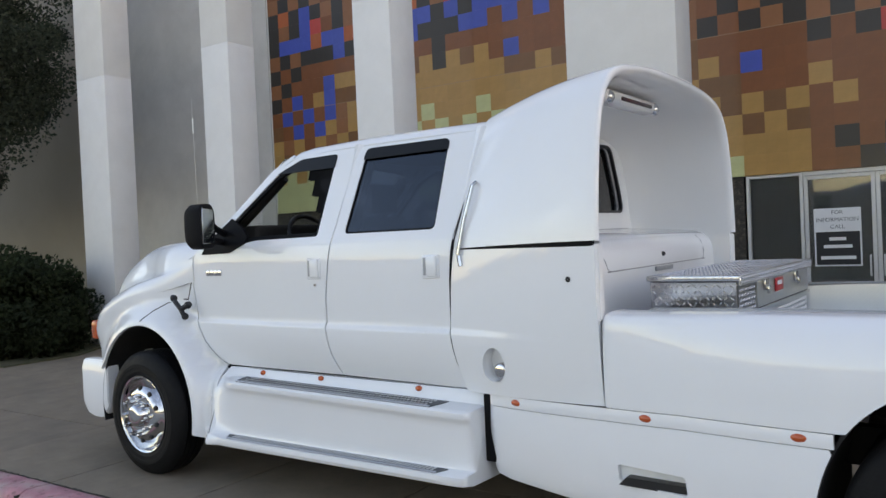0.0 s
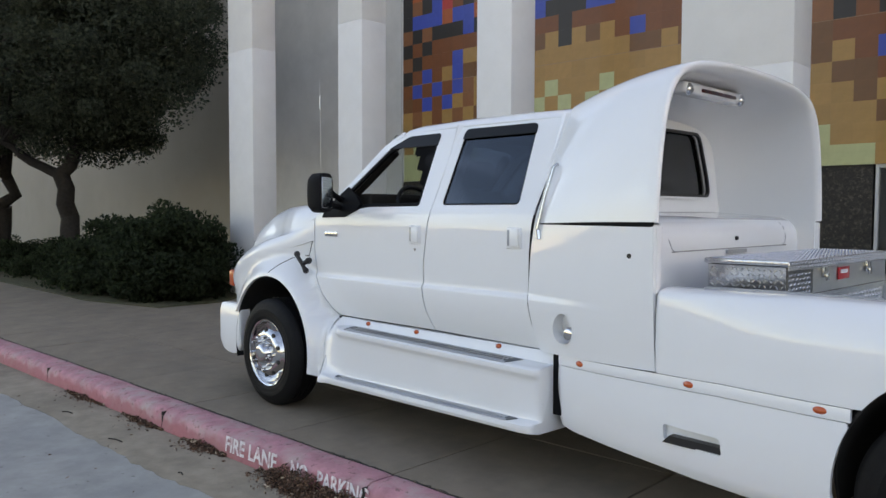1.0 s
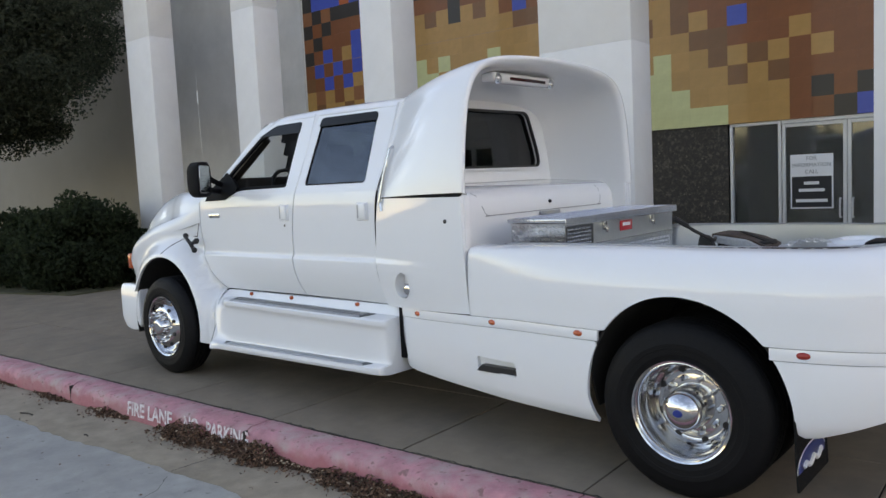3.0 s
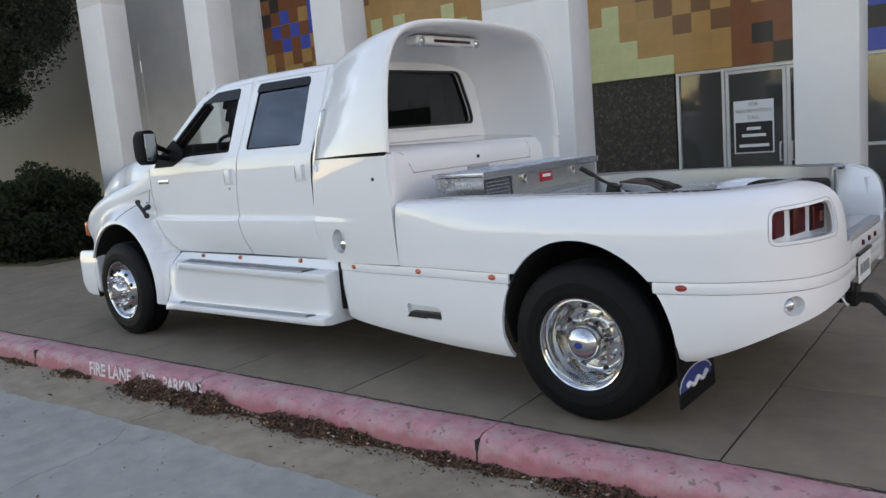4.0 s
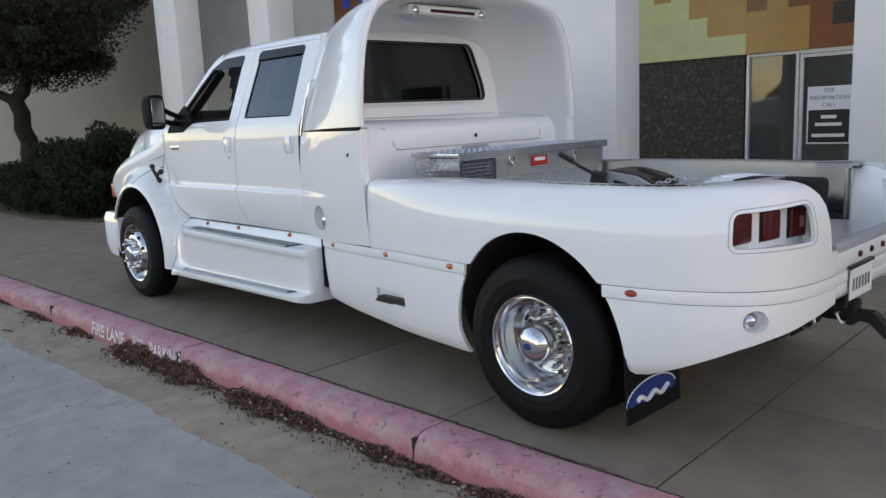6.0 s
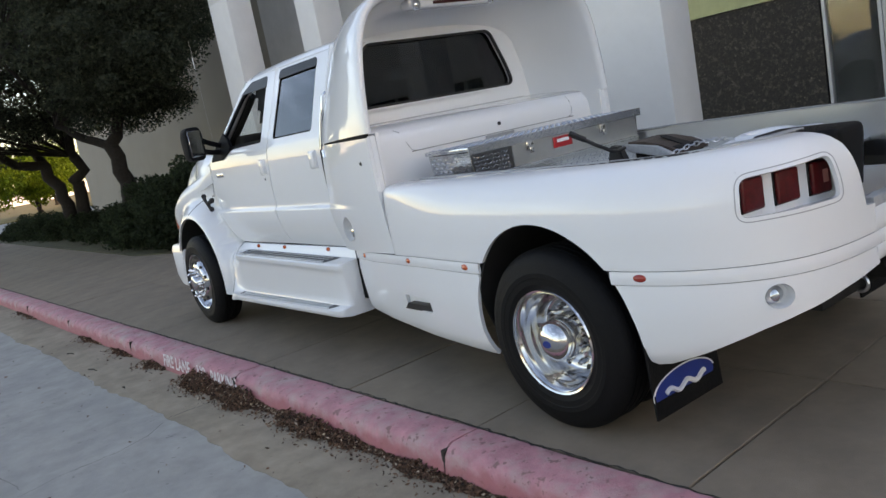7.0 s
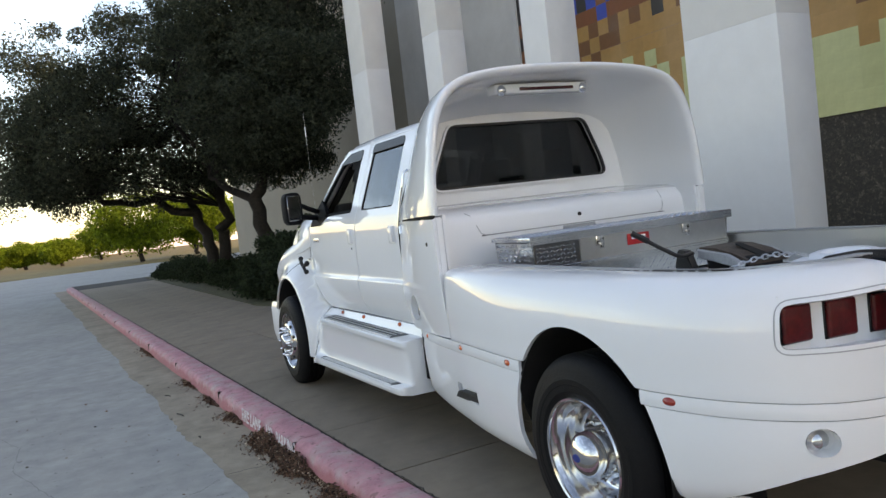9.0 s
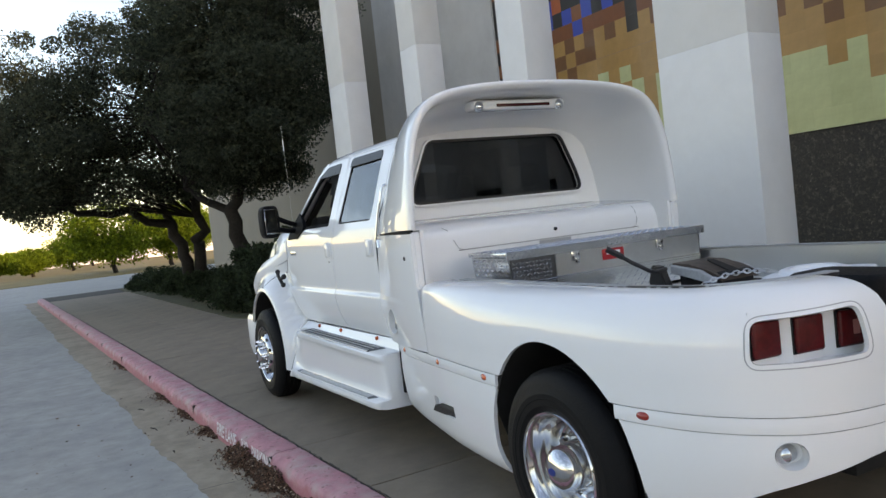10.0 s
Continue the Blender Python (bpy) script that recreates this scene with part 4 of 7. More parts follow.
def fender_f(x, z):
    d = max(0.0, math.hypot((x - ACX) / ARX, (z - ACZ) / ARZ) - 1)
    yo = nose_y(x)
    y = yo + 0.03 - (0.03 + yo) * math.exp(-(d / 0.20) ** 2)
    top = nose_ft(x) - 0.10
    t = max(0.0, min(1.0, 1 - (top - z) / 0.12))
    y = y + (yo - y) * t * t * (3 - 2 * t)
    g = seam_gap(x, z)
    r = d * 0.55 / (d * 0.55 + g + 1e-6)
    r = max(0.0, min(1.0, (r - 0.25) / 0.55))
    b = r * r * (3 - 2 * r) * math.exp(-(g / 0.22) ** 2)
    side = cab_f(x, z)[1] if z > 0.74 else low_side(z)
    return (x, y + (side - y) * b, z)


arch = [(ACX + ARX * math.cos(a), ACZ + ARZ * math.sin(a)) for a in [radians(k) for k in range(-12, 153, 6)]]
fender_poly = [(-4.10, 0.296), (-3.985, 0.29), (-3.985, 0.60), (-4.02, 0.735), (-4.11, 0.785), (-4.21, 0.893), (-4.285, 1.045), (-4.325, 1.308)] + [(x, nose_ft(x) - 0.10) for x in (-4.4, -4.5, -4.62, -4.75, -4.88, -5.0, -5.1, -5.2, -5.28, -5.36, -5.44, -5.50, -5.55)] + [(-5.555, 0.76), (-5.53, 0.70), (-5.40, 0.685), (-5.22, 0.68)]
fender_poly = fender_poly + arch[::-1]
for far in (False, True):
    fy = (lambda y: 2 * TC - y) if far else (lambda y: y)
    fd = skin("fender", fender_poly, fender_f, M_PAINT, truck, thick=0.025, far=far, label="white flared front fender", du=0.05, dv=0.05)
    skin("hood_seam", [(-4.70, 1.04), (-4.63, 1.11), (-4.55, 1.16), (-4.46, 1.183), (-4.39, 1.18), (-4.335, 1.305), (-4.328, 1.30), (-4.386, 1.172), (-4.46, 1.176), (-4.547, 1.153), (-4.625, 1.104), (-4.694, 1.036)], lambda x, z: (x, fender_f(x, z)[1] - 0.002, z), M_BLACK, fd, thick=0.003, far=far)
    b = bmesh.new()
    for (x, y, z, r) in ((-4.43, 0.10, 1.19, 0.024), (-4.30, 0.115, 1.145, 0.025), (-4.33, 0.11, 1.07, 0.024)):
        bmesh.ops.create_uvsphere(b, u_segments=10, v_segments=8, radius=r, matrix=Matrix.Translation((x, fy(y), z)))
    tube(b, [(-4.46, fy(0.11), 1.20), (-4.40, fy(0.09), 1.165), (-4.35, fy(0.09), 1.125), (-4.33, fy(0.11), 1.06)], 0.016)
    tube(b, [(-4.35, fy(0.095), 1.12), (-4.28, fy(0.12), 1.155)], 0.018)
    part("hood_latch", b, M_BLACK, truck, "black rubber hood latch")
    # inner wheel arch liner
    b = bmesh.new()
    rings = []
    for k in range(-14, 195, 8):
        a = radians(k)
        rings.append([(ACX + ARX * 0.985 * math.cos(a), fy(yy), ACZ + ARZ * 0.985 * math.sin(a)) for yy in (0.02, 0.70)] + [(ACX + ARX * 0.998 * math.cos(a), fy(yy), ACZ + ARZ * 0.998 * math.sin(a)) for yy in (0.70, 0.02)])
    ring_loft(b, rings)
    part("wheel_arch_liner", b, M_UNDER, truck)
    part("spring_hanger", boxed(-5.33, -5.10, min(fy(0.30), fy(0.36)), max(fy(0.30), fy(0.36)), 0.735, 0.785, bev=0.006), M_STRIP, truck)
    # headlamp with amber marker
    b = bmesh.new()
    y0, y1 = sorted((fy(0.275), fy(0.52)))
    box(b, -5.64, -5.50, y0, y1, 0.84, 1.0, bev=0.03, seg=3)
    hl = part("headlamp", b, M_LAMPGLASS, truck)
    b = bmesh.new()
    y0, y1 = sorted((fy(0.155), fy(0.27)))
    box(b, -5.60, -5.515, y0, y1, 0.86, 1.005, bev=0.02, seg=3)
    part("turn_signal", b, M_AMBER, hl, "amber turn signal")
    # front bumper end
b = bmesh.new()
rings = []
prof = [(-0.02, 0.36), (-0.02, 0.70), (0.02, 0.745), (0.09, 0.75), (0.11, 0.70), (0.11, 0.40), (0.07, 0.34)]
ys = [0.10, 0.115, 0.16, 0.26, 0.45, TC, 2 * TC - 0.45, 2 * TC - 0.26, 2 * TC - 0.16, 2 * TC - 0.115, 2 * TC - 0.10]
for y in ys:
    d = min(y, 2 * TC - y)
    xo = -5.74 + (0.42 * max(0, (0.45 - d) / 0.35) ** 2)
    zs = 0.12 * max(0, (0.14 - d) / 0.04)
    rings.append([(xo + px + (0.06 if px < 0.05 else 0) * 0, y, pz - (pz - 0.55) * zs) for px, pz in prof])
ring_loft(b, rings)
fb = part("front_bumper", b, M_PAINT, truck)
for far in (False, True):
    fy = (lambda y: 2 * TC - y) if far else (lambda y: y)
    b = bmesh.new()
    rings = []
    for x, dz in ((-5.51, 0.03), (-5.47, 0.0), (-5.39, -0.01), (-5.30, -0.01), (-5.23, 0.0), (-5.17, 0.04)):
        rings.append([(x, fy(0.035), 0.33 + dz * 2), (x, fy(0.02), 0.40 + dz), (x, fy(0.02), 0.68), (x, fy(0.04), 0.735), (x, fy(0.12), 0.735), (x, fy(0.12), 0.33 + dz * 2)])
    ring_loft(b, rings)
    bmesh.ops.bevel(b, geom=list(b.edges), offset=0.008, segments=2, affect='EDGES')
    part("bumper_end", b, M_PAINT, fb)
part("grille", boxed(-5.66, -5.58, 0.54, 2 * TC - 0.54, 0.76, 1.05, bev=0.02), M_CHROME, truck)

# side steps
step_prof = [(0.30, 0.70), (0.225, 0.744), (0.212, 0.742), (0.206, 0.735), (0.196, 0.704), (0.185, 0.694), (0.05, 0.690), (0.030, 0.686), (0.022, 0.678), (0.021, 0.656), (0.026, 0.644), (0.036, 0.634), (0.042, 0.615), (0.046, 0.585), (0.052, 0.42), (0.055, 0.374), (0.050, 0.358), (0.040, 0.352), (-0.022, 0.350), (-0.034, 0.343), (-0.037, 0.320), (-0.026, 0.299), (0.02, 0.288), (0.30, 0.285)]


def step_z(x, z):
    """The two treads draw together a little towards the rear."""
    s = max(0.0, min(1.0, (x + 3.8) / 1.8))
    return z + 0.02 * s if z < 0.40 else z - 0.02 * s if 0.58 < z < 0.70 else z


for far in (False, True):
    fy = (lambda y: 2 * TC - y) if far else (lambda y: y)
    b = bmesh.new()
    rings = []
    for x, k in ((-3.99, 0.0), (-3.97, 0.04), (-3.94, 0.16), (-3.90, 0.40), (-3.86, 0.68), (-3.82, 0.88), (-3.77, 0.98), (-3.70, 1.0), (-2.9, 1.0), (-2.2, 1.0), (-2.12, 1.0), (-2.085, 0.99), (-2.048, 0.97), (-2.026, 0.93), (-2.014, 0.86), (-2.008, 0.74)):
        ring = []
        for y, z in step_prof:
            # towards the fender the treads run out into a smooth wall
            wall_y = low_side(z)
            yy = wall_y + (y - wall_y) * k if x < -3 else 0.30 + (y - 0.30) * (0.50 + 0.50 * k if x > -2.115 else 1)
            ring.append((x, fy(yy), step_z(x, z)))
        rings.append(ring)
    ring_loft(b, rings)
    st = part("side_step", b, M_PAINT, truck, "white moulded two-tread side step", smooth=35)
    for z, ya, yb, xa, xb in ((0.6915, 0.040, 0.165, -3.80, -2.25), (0.3515, -0.024, 0.040, -3.83, -2.18)):
        b = bmesh.new()
        y0, y1 = sorted((fy(ya), fy(yb)))
        prism(b, [(xa + 0.05, y0), (xb, y0), (xb + 0.03, y1), (xa, y1)] if not far else [(xa, y0), (xb + 0.03, y0), (xb, y1), (xa + 0.05, y1)], 'z', z - 0.004, z + 0.005)
        for v in b.verts:
            v.co.z += step_z(v.co.x, z) - z
        tr = part("tread_strip", b, M_STEP, st, "grey studded metal tread strip")
        b = bmesh.new()
        n = 60
        for k in range(n):
            x0 = xa + 0.08 + (xb - xa - 0.1) * k / n
            for q in range(3):
                ya_ = ya + 0.012 + (yb - ya - 0.03) * q / 2.4
                yy0, yy1 = sorted((fy(ya_), fy(ya_ + 0.014)))
                zz = step_z(x0, z)
                box(b, x0, x0 + 0.014, yy0, yy1, zz + 0.004, zz + 0.008)
        tagged(part("tread_studs", b, M_ALU, tr, smooth=0), kind="stuff")
        b = bmesh.new()
        tube(b, [(x, fy(ya), step_z(x, z) + 0.003) for x in (xa + 0.05, 0.5 * (xa + xb), xb)], 0.005, n=6)
        part("strip_edge", b, M_ALU, tr)
    # matt black block added for the shade in the gap behind the step
    part("step_gap", boxed(-2.012, -1.940, min(fy(0.17), fy(0.3)), max(fy(0.17), fy(0.3)), 0.40, 0.735, bev=0.004, seg=1), M_MATT, truck)


def marker(x, y, z, far, m, tilt=0.0, w=0.028, h=0.016):
    fy = 2 * TC - y if far else y
    b = bmesh.new()
    lathe(b, [(-0.012, 0.001), (-0.010, 0.5), (-0.004, 0.9), (0.006, 1.0), (0.008, 1.0), (0.008, 0.001)], n=20)
    for v in b.verts:
        v.co = Vector((v.co.x * w, v.co.y * (-1 if far else 1), v.co.z * h))
    bmesh.ops.rotate(b, verts=b.verts, cent=(0, 0, 0), matrix=Matrix.Rotation(tilt * (-1 if far else 1), 3, 'Z'))
    bmesh.ops.translate(b, verts=b.verts, vec=(x, fy, z))
    part("marker_lamp", b, m, truck, "small oval side marker lamp")


for far in (False, True):
    for x, z in ((-3.68, 0.722), (-3.17, 0.722), (-2.44, 0.722)):
        marker(x, 0.196, z, far, M_AMBER, w=0.02, h=0.015)

# ---- bed: plan line of the side, from the step to the tail opening ----
PLAN = [(-1.98, 0.153), (-1.86, 0.125), (-1.6, 0.068), (-1.3, 0.018), (-1.0, -0.028), (-0.75, -0.055), (-0.5, -0.074), (-0.15, -0.086), (0.2, -0.088), (0.45, -0.075), (0.60, -0.052), (0.73, -0.018), (0.85, 0.036), (0.955, 0.106), (1.043, 0.20), (1.092, 0.305), (1.118, 0.42), (1.128, 0.52), (1.132, 0.62)]
arc = [0.0]
for a, b_ in zip(PLAN, PLAN[1:]):
    arc.append(arc[-1] + math.hypot(b_[0] - a[0], b_[1] - a[1]))
plan_x, plan_y = spl([(s, p[0]) for s, p in zip(arc, PLAN)]), spl([(s, p[1]) for s, p in zip(arc, PLAN)])
by_x = spl([(p[0], s) for s, p in zip(arc, PLAN)])
UEND = arc[-1]


def dip(x):
    """The moulding line falls a little towards the cab."""
    return -0.03 * max(0.0, min(1.0, (-0.95 - x) / 0.9))


def plan_at(u, inset):
    e = 0.01
    u0, u1 = max(0, u - e), min(UEND, u + e)
    tx, ty = plan_x(u1) - plan_x(u0), plan_y(u1) - plan_y(u0)
    ln = math.hypot(tx, ty)
    return plan_x(u) - ty / ln * inset, plan_y(u) + tx / ln * inset


# upper bed section by height along the surface: (run, inset, height)
SEC = [(0.005, 0.775), (0.002, 0.80), (0.002, 0.85), (0.0, 0.92), (0.003, 1.0), (0.014, 1.07), (0.032, 1.12), (0.058, 1.155), (0.09, 1.178), (0.13, 1.191), (0.18, 1.196), (0.225, 1.194), (0.24, 1.185), (0.245, 1.16)]
sec_s = [0.0]
for a, b_ in zip(SEC, SEC[1:]):
    sec_s.append(sec_s[-1] + math.hypot(b_[0] - a[0], b_[1] - a[1]))
sec_in, sec_z = spl([(s, p[0]) for s, p in zip(sec_s, SEC)]), spl([(s, p[1]) for s, p in zip(sec_s, SEC)])
# towards the cab the shoulder is square
sec_front = spl(list(zip(sec_s, (0.005, 0.002, 0.002, 0.0, 0.0, 0.002, 0.005, 0.009, 0.022, 0.06, 0.12, 0.20, 0.235, 0.245))))
z_to_s = spl([(p[1], s) for s, p in zip(sec_s, SEC)][:11])
STOP = sec_s[-1]


def top_lift(u):
    x = plan_x(u)
    return -0.018 if x > -0.6 else -0.018 - 0.012 * min(1, (-0.6 - x) / 0.6) ** 1.5


def tail_rise(x):
    t = max(0.0, min(1.0, (x - 0.6) / 0.45))
    return t * t * (3 - 2 * t)


def bed_f(u, s):
    z = sec_z(s)
    f = max(0.0, min(1.0, (plan_x(u) + 1.25) / 0.85))
    f = f * f * (3 - 2 * f)
    ins = sec_front(s) + (sec_in(s) - sec_front(s)) * f
    x, y = plan_at(u, ins)
    k = max(0.0, (z - 0.775) / 0.42)
    lift = 0.012 * k * tail_rise(plan_x(u))
    # leading edge rolls inwards to the canopy
    xx = plan_x(u)
    roll = max(0.0, (-1.267 - xx) / 0.03)
    return (x, y + 0.010 * roll ** 2, z + top_lift(u) * k + lift + dip(xx) * max(0.0, 1 - 3 * k))


AZ, AX = 0.42, 0.0
rear_arch = [(AX + (0.52 if math.cos(a) > 0 else 0.475) * math.cos(a), AZ + 0.556 * math.sin(a)) for a in [radians(k) for k in range(0, 181, 5)]]
up = [p for p in rear_arch if p[1] > 0.775]
ua = by_x(-1.296)
s_end = STOP
poly = [(ua, 0.0)] + [(by_x(-0.395), 0.0)] + [(by_x(x), z_to_s(z)) for x, z in up[::-1]] + [(by_x(0.415), 0.0), (UEND, 0.0), (UEND, z_to_s(0.882)), (UEND - 0.062, z_to_s(0.886)), (UEND - 0.070, z_to_s(0.92)), (UEND - 0.082, z_to_s(1.0)), (UEND - 0.098, z_to_s(1.08)), (UEND - 0.115, z_to_s(1.13)), (UEND - 0.140, z_to_s(1.165)), (UEND - 0.172, z_to_s(1.187)), (UEND - 0.20, z_to_s(1.1955)), (UEND - 0.21, s_end), (ua, s_end)]
rim_line = round_poly([(UEND - 0.622, z_to_s(0.930)), (UEND - 0.19, z_to_s(0.938)), (UEND - 0.205, z_to_s(1.128)), (UEND - 0.612, z_to_s(1.106))], 0.055)
pocket = grow(rim_line, -0.018)
# plan of the pocket floor: three lamps facing the rear, each a step further in
STEPS = [(0.9085, 0.104), (0.923, 0.222), (0.955, 0.252), (0.975, 0.370), (0.999, 0.410), (1.026, 0.505)]


skirt_i = spl([(0.26, 0.085), (0.30, 0.05), (0.36, 0.024), (0.45, 0.010), (0.60, 0.0), (0.69, 0.001), (0.716, 0.003)])


def skirt_f(u, z):
    x, y = plan_at(u, skirt_i(z) + 0.004)
    return (x, y + 0.02 * max(0.0, (-1.945 - plan_x(u)) / 0.035) ** 2, z + dip(plan_x(u)) * max(0.0, (z - 0.38) / 0.336))


def rear_skirt_f(u, z):
    lift = 0.10 * max(0.0, min(1.0, (plan_x(u) - 0.55) / 0.5)) + 0.09
    x, y = plan_at(u, skirt_i(0.716 - (0.716 - z) * (0.456 / max(0.2, 0.456 - lift))) + 0.004)
    return (x, y, z)


def mould_f(u, z):
    x, y = plan_at(u, 0.004 - 0.003 * math.sin(math.pi * max(0, min(1, (z - 0.718) / 0.056))))
    return (x, y, z + dip(plan_x(u)))


lower_front = [(by_x(-1.970), 0.716), (by_x(-1.978), 0.42), (by_x(-1.950), 0.352), (by_x(-1.87), 0.334), (by_x(-1.1), 0.299), (by_x(-0.50), 0.285), (by_x(-0.44), 0.286)] + [(by_x(x), z) for x, z in rear_arch[::-1] if 0.34 < z < 0.70 and x < 0] + [(by_x(-0.418), 0.716)]
lower_rear = [(by_x(0.437), 0.716)] + [(by_x(x), z) for x, z in rear_arch[::-1] if 0.43 < z < 0.70 and x > 0] + [(by_x(0.528), 0.395), (by_x(0.555), 0.379), (by_x(0.61), 0.385), (by_x(0.75), 0.438), (by_x(0.95), 0.530), (UEND - 0.44, 0.570), (UEND - 0.24, 0.616), (UEND, 0.650), (UEND, 0.716)]
slot = round_poly([(by_x(-1.245), 0.462), (by_x(-0.94), 0.452), (by_x(-0.945), 0.530), (by_x(-1.245), 0.536)], 0.016)
fogc = (UEND - 0.503, 0.649)
FAR_IN = 0.08                # the far bed side stands this much nearer the centre line
foghole = [(fogc[0] + 0.051 * math.cos(2 * math.pi * k / 28), fogc[1] + 0.046 * math.sin(2 * math.pi * k / 28)) for k in range(28)]
for far in (False, True):
    before = set(truck.children)
    fy = (lambda y: 2 * TC - y) if far else (lambda y: y)
    sd = skin("bed_side", poly, bed_f, M_PAINT, truck, holes=(pocket,), thick=0.018, du=0.04, dv=0.025, far=far, label="white rounded bed side with flared wheel arch")
    lf = skin("lower_skirt", lower_front, skirt_f, M_PAINT, truck, holes=(slot,), thick=0.02, du=0.05, dv=0.04, far=far, label="white lower side skirt")
    lr = skin("rear_skirt", lower_rear, rear_skirt_f, M_PAINT, truck, holes=(foghole,), thick=0.02, du=0.04, dv=0.03, far=far, label="white wrapped rear corner skirt")
    for ua_, ub_ in ((by_x(-1.957), by_x(-0.402)), (by_x(0.422), UEND)):
        skin("body_moulding", [(ua_, 0.7195), (ub_, 0.7195), (ub_, 0.7725), (ua_, 0.7725)], mould_f, M_PAINT, truck, thick=0.015, du=0.05, dv=0.012, far=far)
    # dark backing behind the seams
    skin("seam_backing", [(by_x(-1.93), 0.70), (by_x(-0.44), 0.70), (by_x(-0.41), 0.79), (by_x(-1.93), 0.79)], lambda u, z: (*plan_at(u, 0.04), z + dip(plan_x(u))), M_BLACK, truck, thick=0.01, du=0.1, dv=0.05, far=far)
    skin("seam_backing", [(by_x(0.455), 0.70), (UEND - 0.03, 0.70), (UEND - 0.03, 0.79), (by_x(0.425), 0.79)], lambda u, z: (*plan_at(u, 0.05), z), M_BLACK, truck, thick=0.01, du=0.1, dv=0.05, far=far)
    # lamp pocket: a stepped recess with three lamps that face the rear
    us = [UEND - 0.632 + 0.465 * k / 12 for k in range(13)]
    low_ = [plan_at(u, 0.016) for u in us]
    high = [plan_at(max(u, UEND - 0.60), sec_in(z_to_s(1.12)) + 0.032) for u in us]
    ends = [*STEPS, (1.048, 0.525)]
    b = bmesh.new()
    lo = [b.verts.new((x, fy(y), 0.926 + 0.022 * (x - 0.88))) for x, y in [low_[0], *ends, *low_[:0:-1]]]
    hi = [b.verts.new((x, fy(y), 1.108 + 0.10 * (x - 0.88))) for x, y in [high[0], *ends, *high[:0:-1]]]
    for k in range(len(ends) + 1):
        b.faces.new((lo[k], lo[k + 1], hi[k + 1], hi[k]))
    b.faces.new(lo)
    b.faces.new(hi)
    part("lamp_pocket", b, M_PAINT, sd, smooth=20)
    skin("pocket_line", rim_line, lambda u, s: (plan_at(u, sec_in(s) - 0.0012)[0], plan_at(u, sec_in(s) - 0.0012)[1], bed_f(u, s)[2]), bpy.data.materials["handle_shadow_grey"], sd, holes=(grow(rim_line, -0.004),), thick=0.002, du=0.04, dv=0.025, far=far)
    for k in range(3):
        (xa, ya), (xb, yb) = STEPS[2 * k], STEPS[2 * k + 1]
        wd = math.hypot(xb - xa, yb - ya)
        at = Matrix.Translation(((xa + xb) / 2, fy((ya + yb) / 2), 1.018)) @ Matrix.Rotation(math.atan2(xa - xb, yb - ya) * (-1 if far else 1), 4, 'Z')
        b = boxed(0.002, 0.022, -wd / 2 + 0.003, wd / 2 - 0.003, -0.060, 0.060, bev=0.0098, seg=4)
        bmesh.ops.transform(b, matrix=at, verts=b.verts)
        tl = part("tail_lamp", b, M_RED, sd, "red square tail lamp")
        b = boxed(-0.002, 0.005, -wd / 2 - 0.001, wd / 2 + 0.001, -0.064, 0.064, bev=0.002, seg=1)
        bmesh.ops.transform(b, matrix=at, verts=b.verts)
        part("lamp_gasket", b, M_BLACK, tl)
        if k == 2:
            b = boxed(0.0215, 0.0235, wd / 2 * 0.05, wd / 2 * 0.55, -0.022, 0.026, bev=0.002, seg=1)
            bmesh.ops.transform(b, matrix=at, verts=b.verts)
            part("reflector", b, mat("pink_reflector", (0.42, 0.16, 0.14), 0.3) if not far else bpy.data.materials["pink_reflector"], tl, "pale square reflector")
    # fog lamp bowl
    fx, fy_ = plan_at(fogc[0], 0.0)
    t0 = plan_at(fogc[0] - 0.02, 0.0)
    t1 = plan_at(fogc[0] + 0.02, 0.0)
    ang = math.atan2(t1[1] - t0[1], t1[0] - t0[0])
    b = bmesh.new()
    lathe(b, [(0.002, 0.050), (0.03, 0.047), (0.052, 0.038), (0.058, 0.001)], n=28)
    for v in b.verts:
        v.co.z *= 0.90
    bmesh.ops.rotate(b, verts=b.verts, cent=(0, 0, 0), matrix=Matrix.Rotation(ang, 3, 'Z'))
    bmesh.ops.translate(b, verts=b.verts, vec=(fx, fy_, fogc[1]))
    if far:
        for v in b.verts:
            v.co.y = 2 * TC - v.co.y
    bowl = part("fog_lamp", b, M_PAINT, lr, "round recessed reversing lamp")
    b = bmesh.new()
    lathe(b, [(0.0, 0.001), (0.004, 0.02), (0.012, 0.029), (0.05, 0.031), (0.05, 0.001)], n=24)
    bmesh.ops.rotate(b, verts=b.verts, cent=(0, 0, 0), matrix=Matrix.Rotation(ang - 0.55, 3, 'Z'))
    bmesh.ops.translate(b, verts=b.verts, vec=(fx - 0.032, fy_ - 0.014, fogc[1]))
    if far:
        for v in b.verts:
            v.co.y = 2 * TC - v.co.y
    part("lamp_lens", b, M_LAMPGLASS, bowl)
    # slot in the skirt
    b = bmesh.new()
    y0, y1 = sorted((fy(0.09), fy(0.04)))
    box(b, -1.26, -0.93, y0, y1, 0.44, 0.55)
    part("slot_back", b, M_PAINT, lf)
    b = bmesh.new()
    y0, y1 = sorted((fy(-0.005), fy(0.045)))
    prism(b, [(-1.235, 0.452), (-0.95, 0.448), (-0.95, 0.485), (-1.20, 0.488)], 'y', y0, y1)
    part("slot_vent", b, M_BLACK, lf, "black vent in the skirt")
    # rear wheel arch liner
    b = bmesh.new()
    rings = []
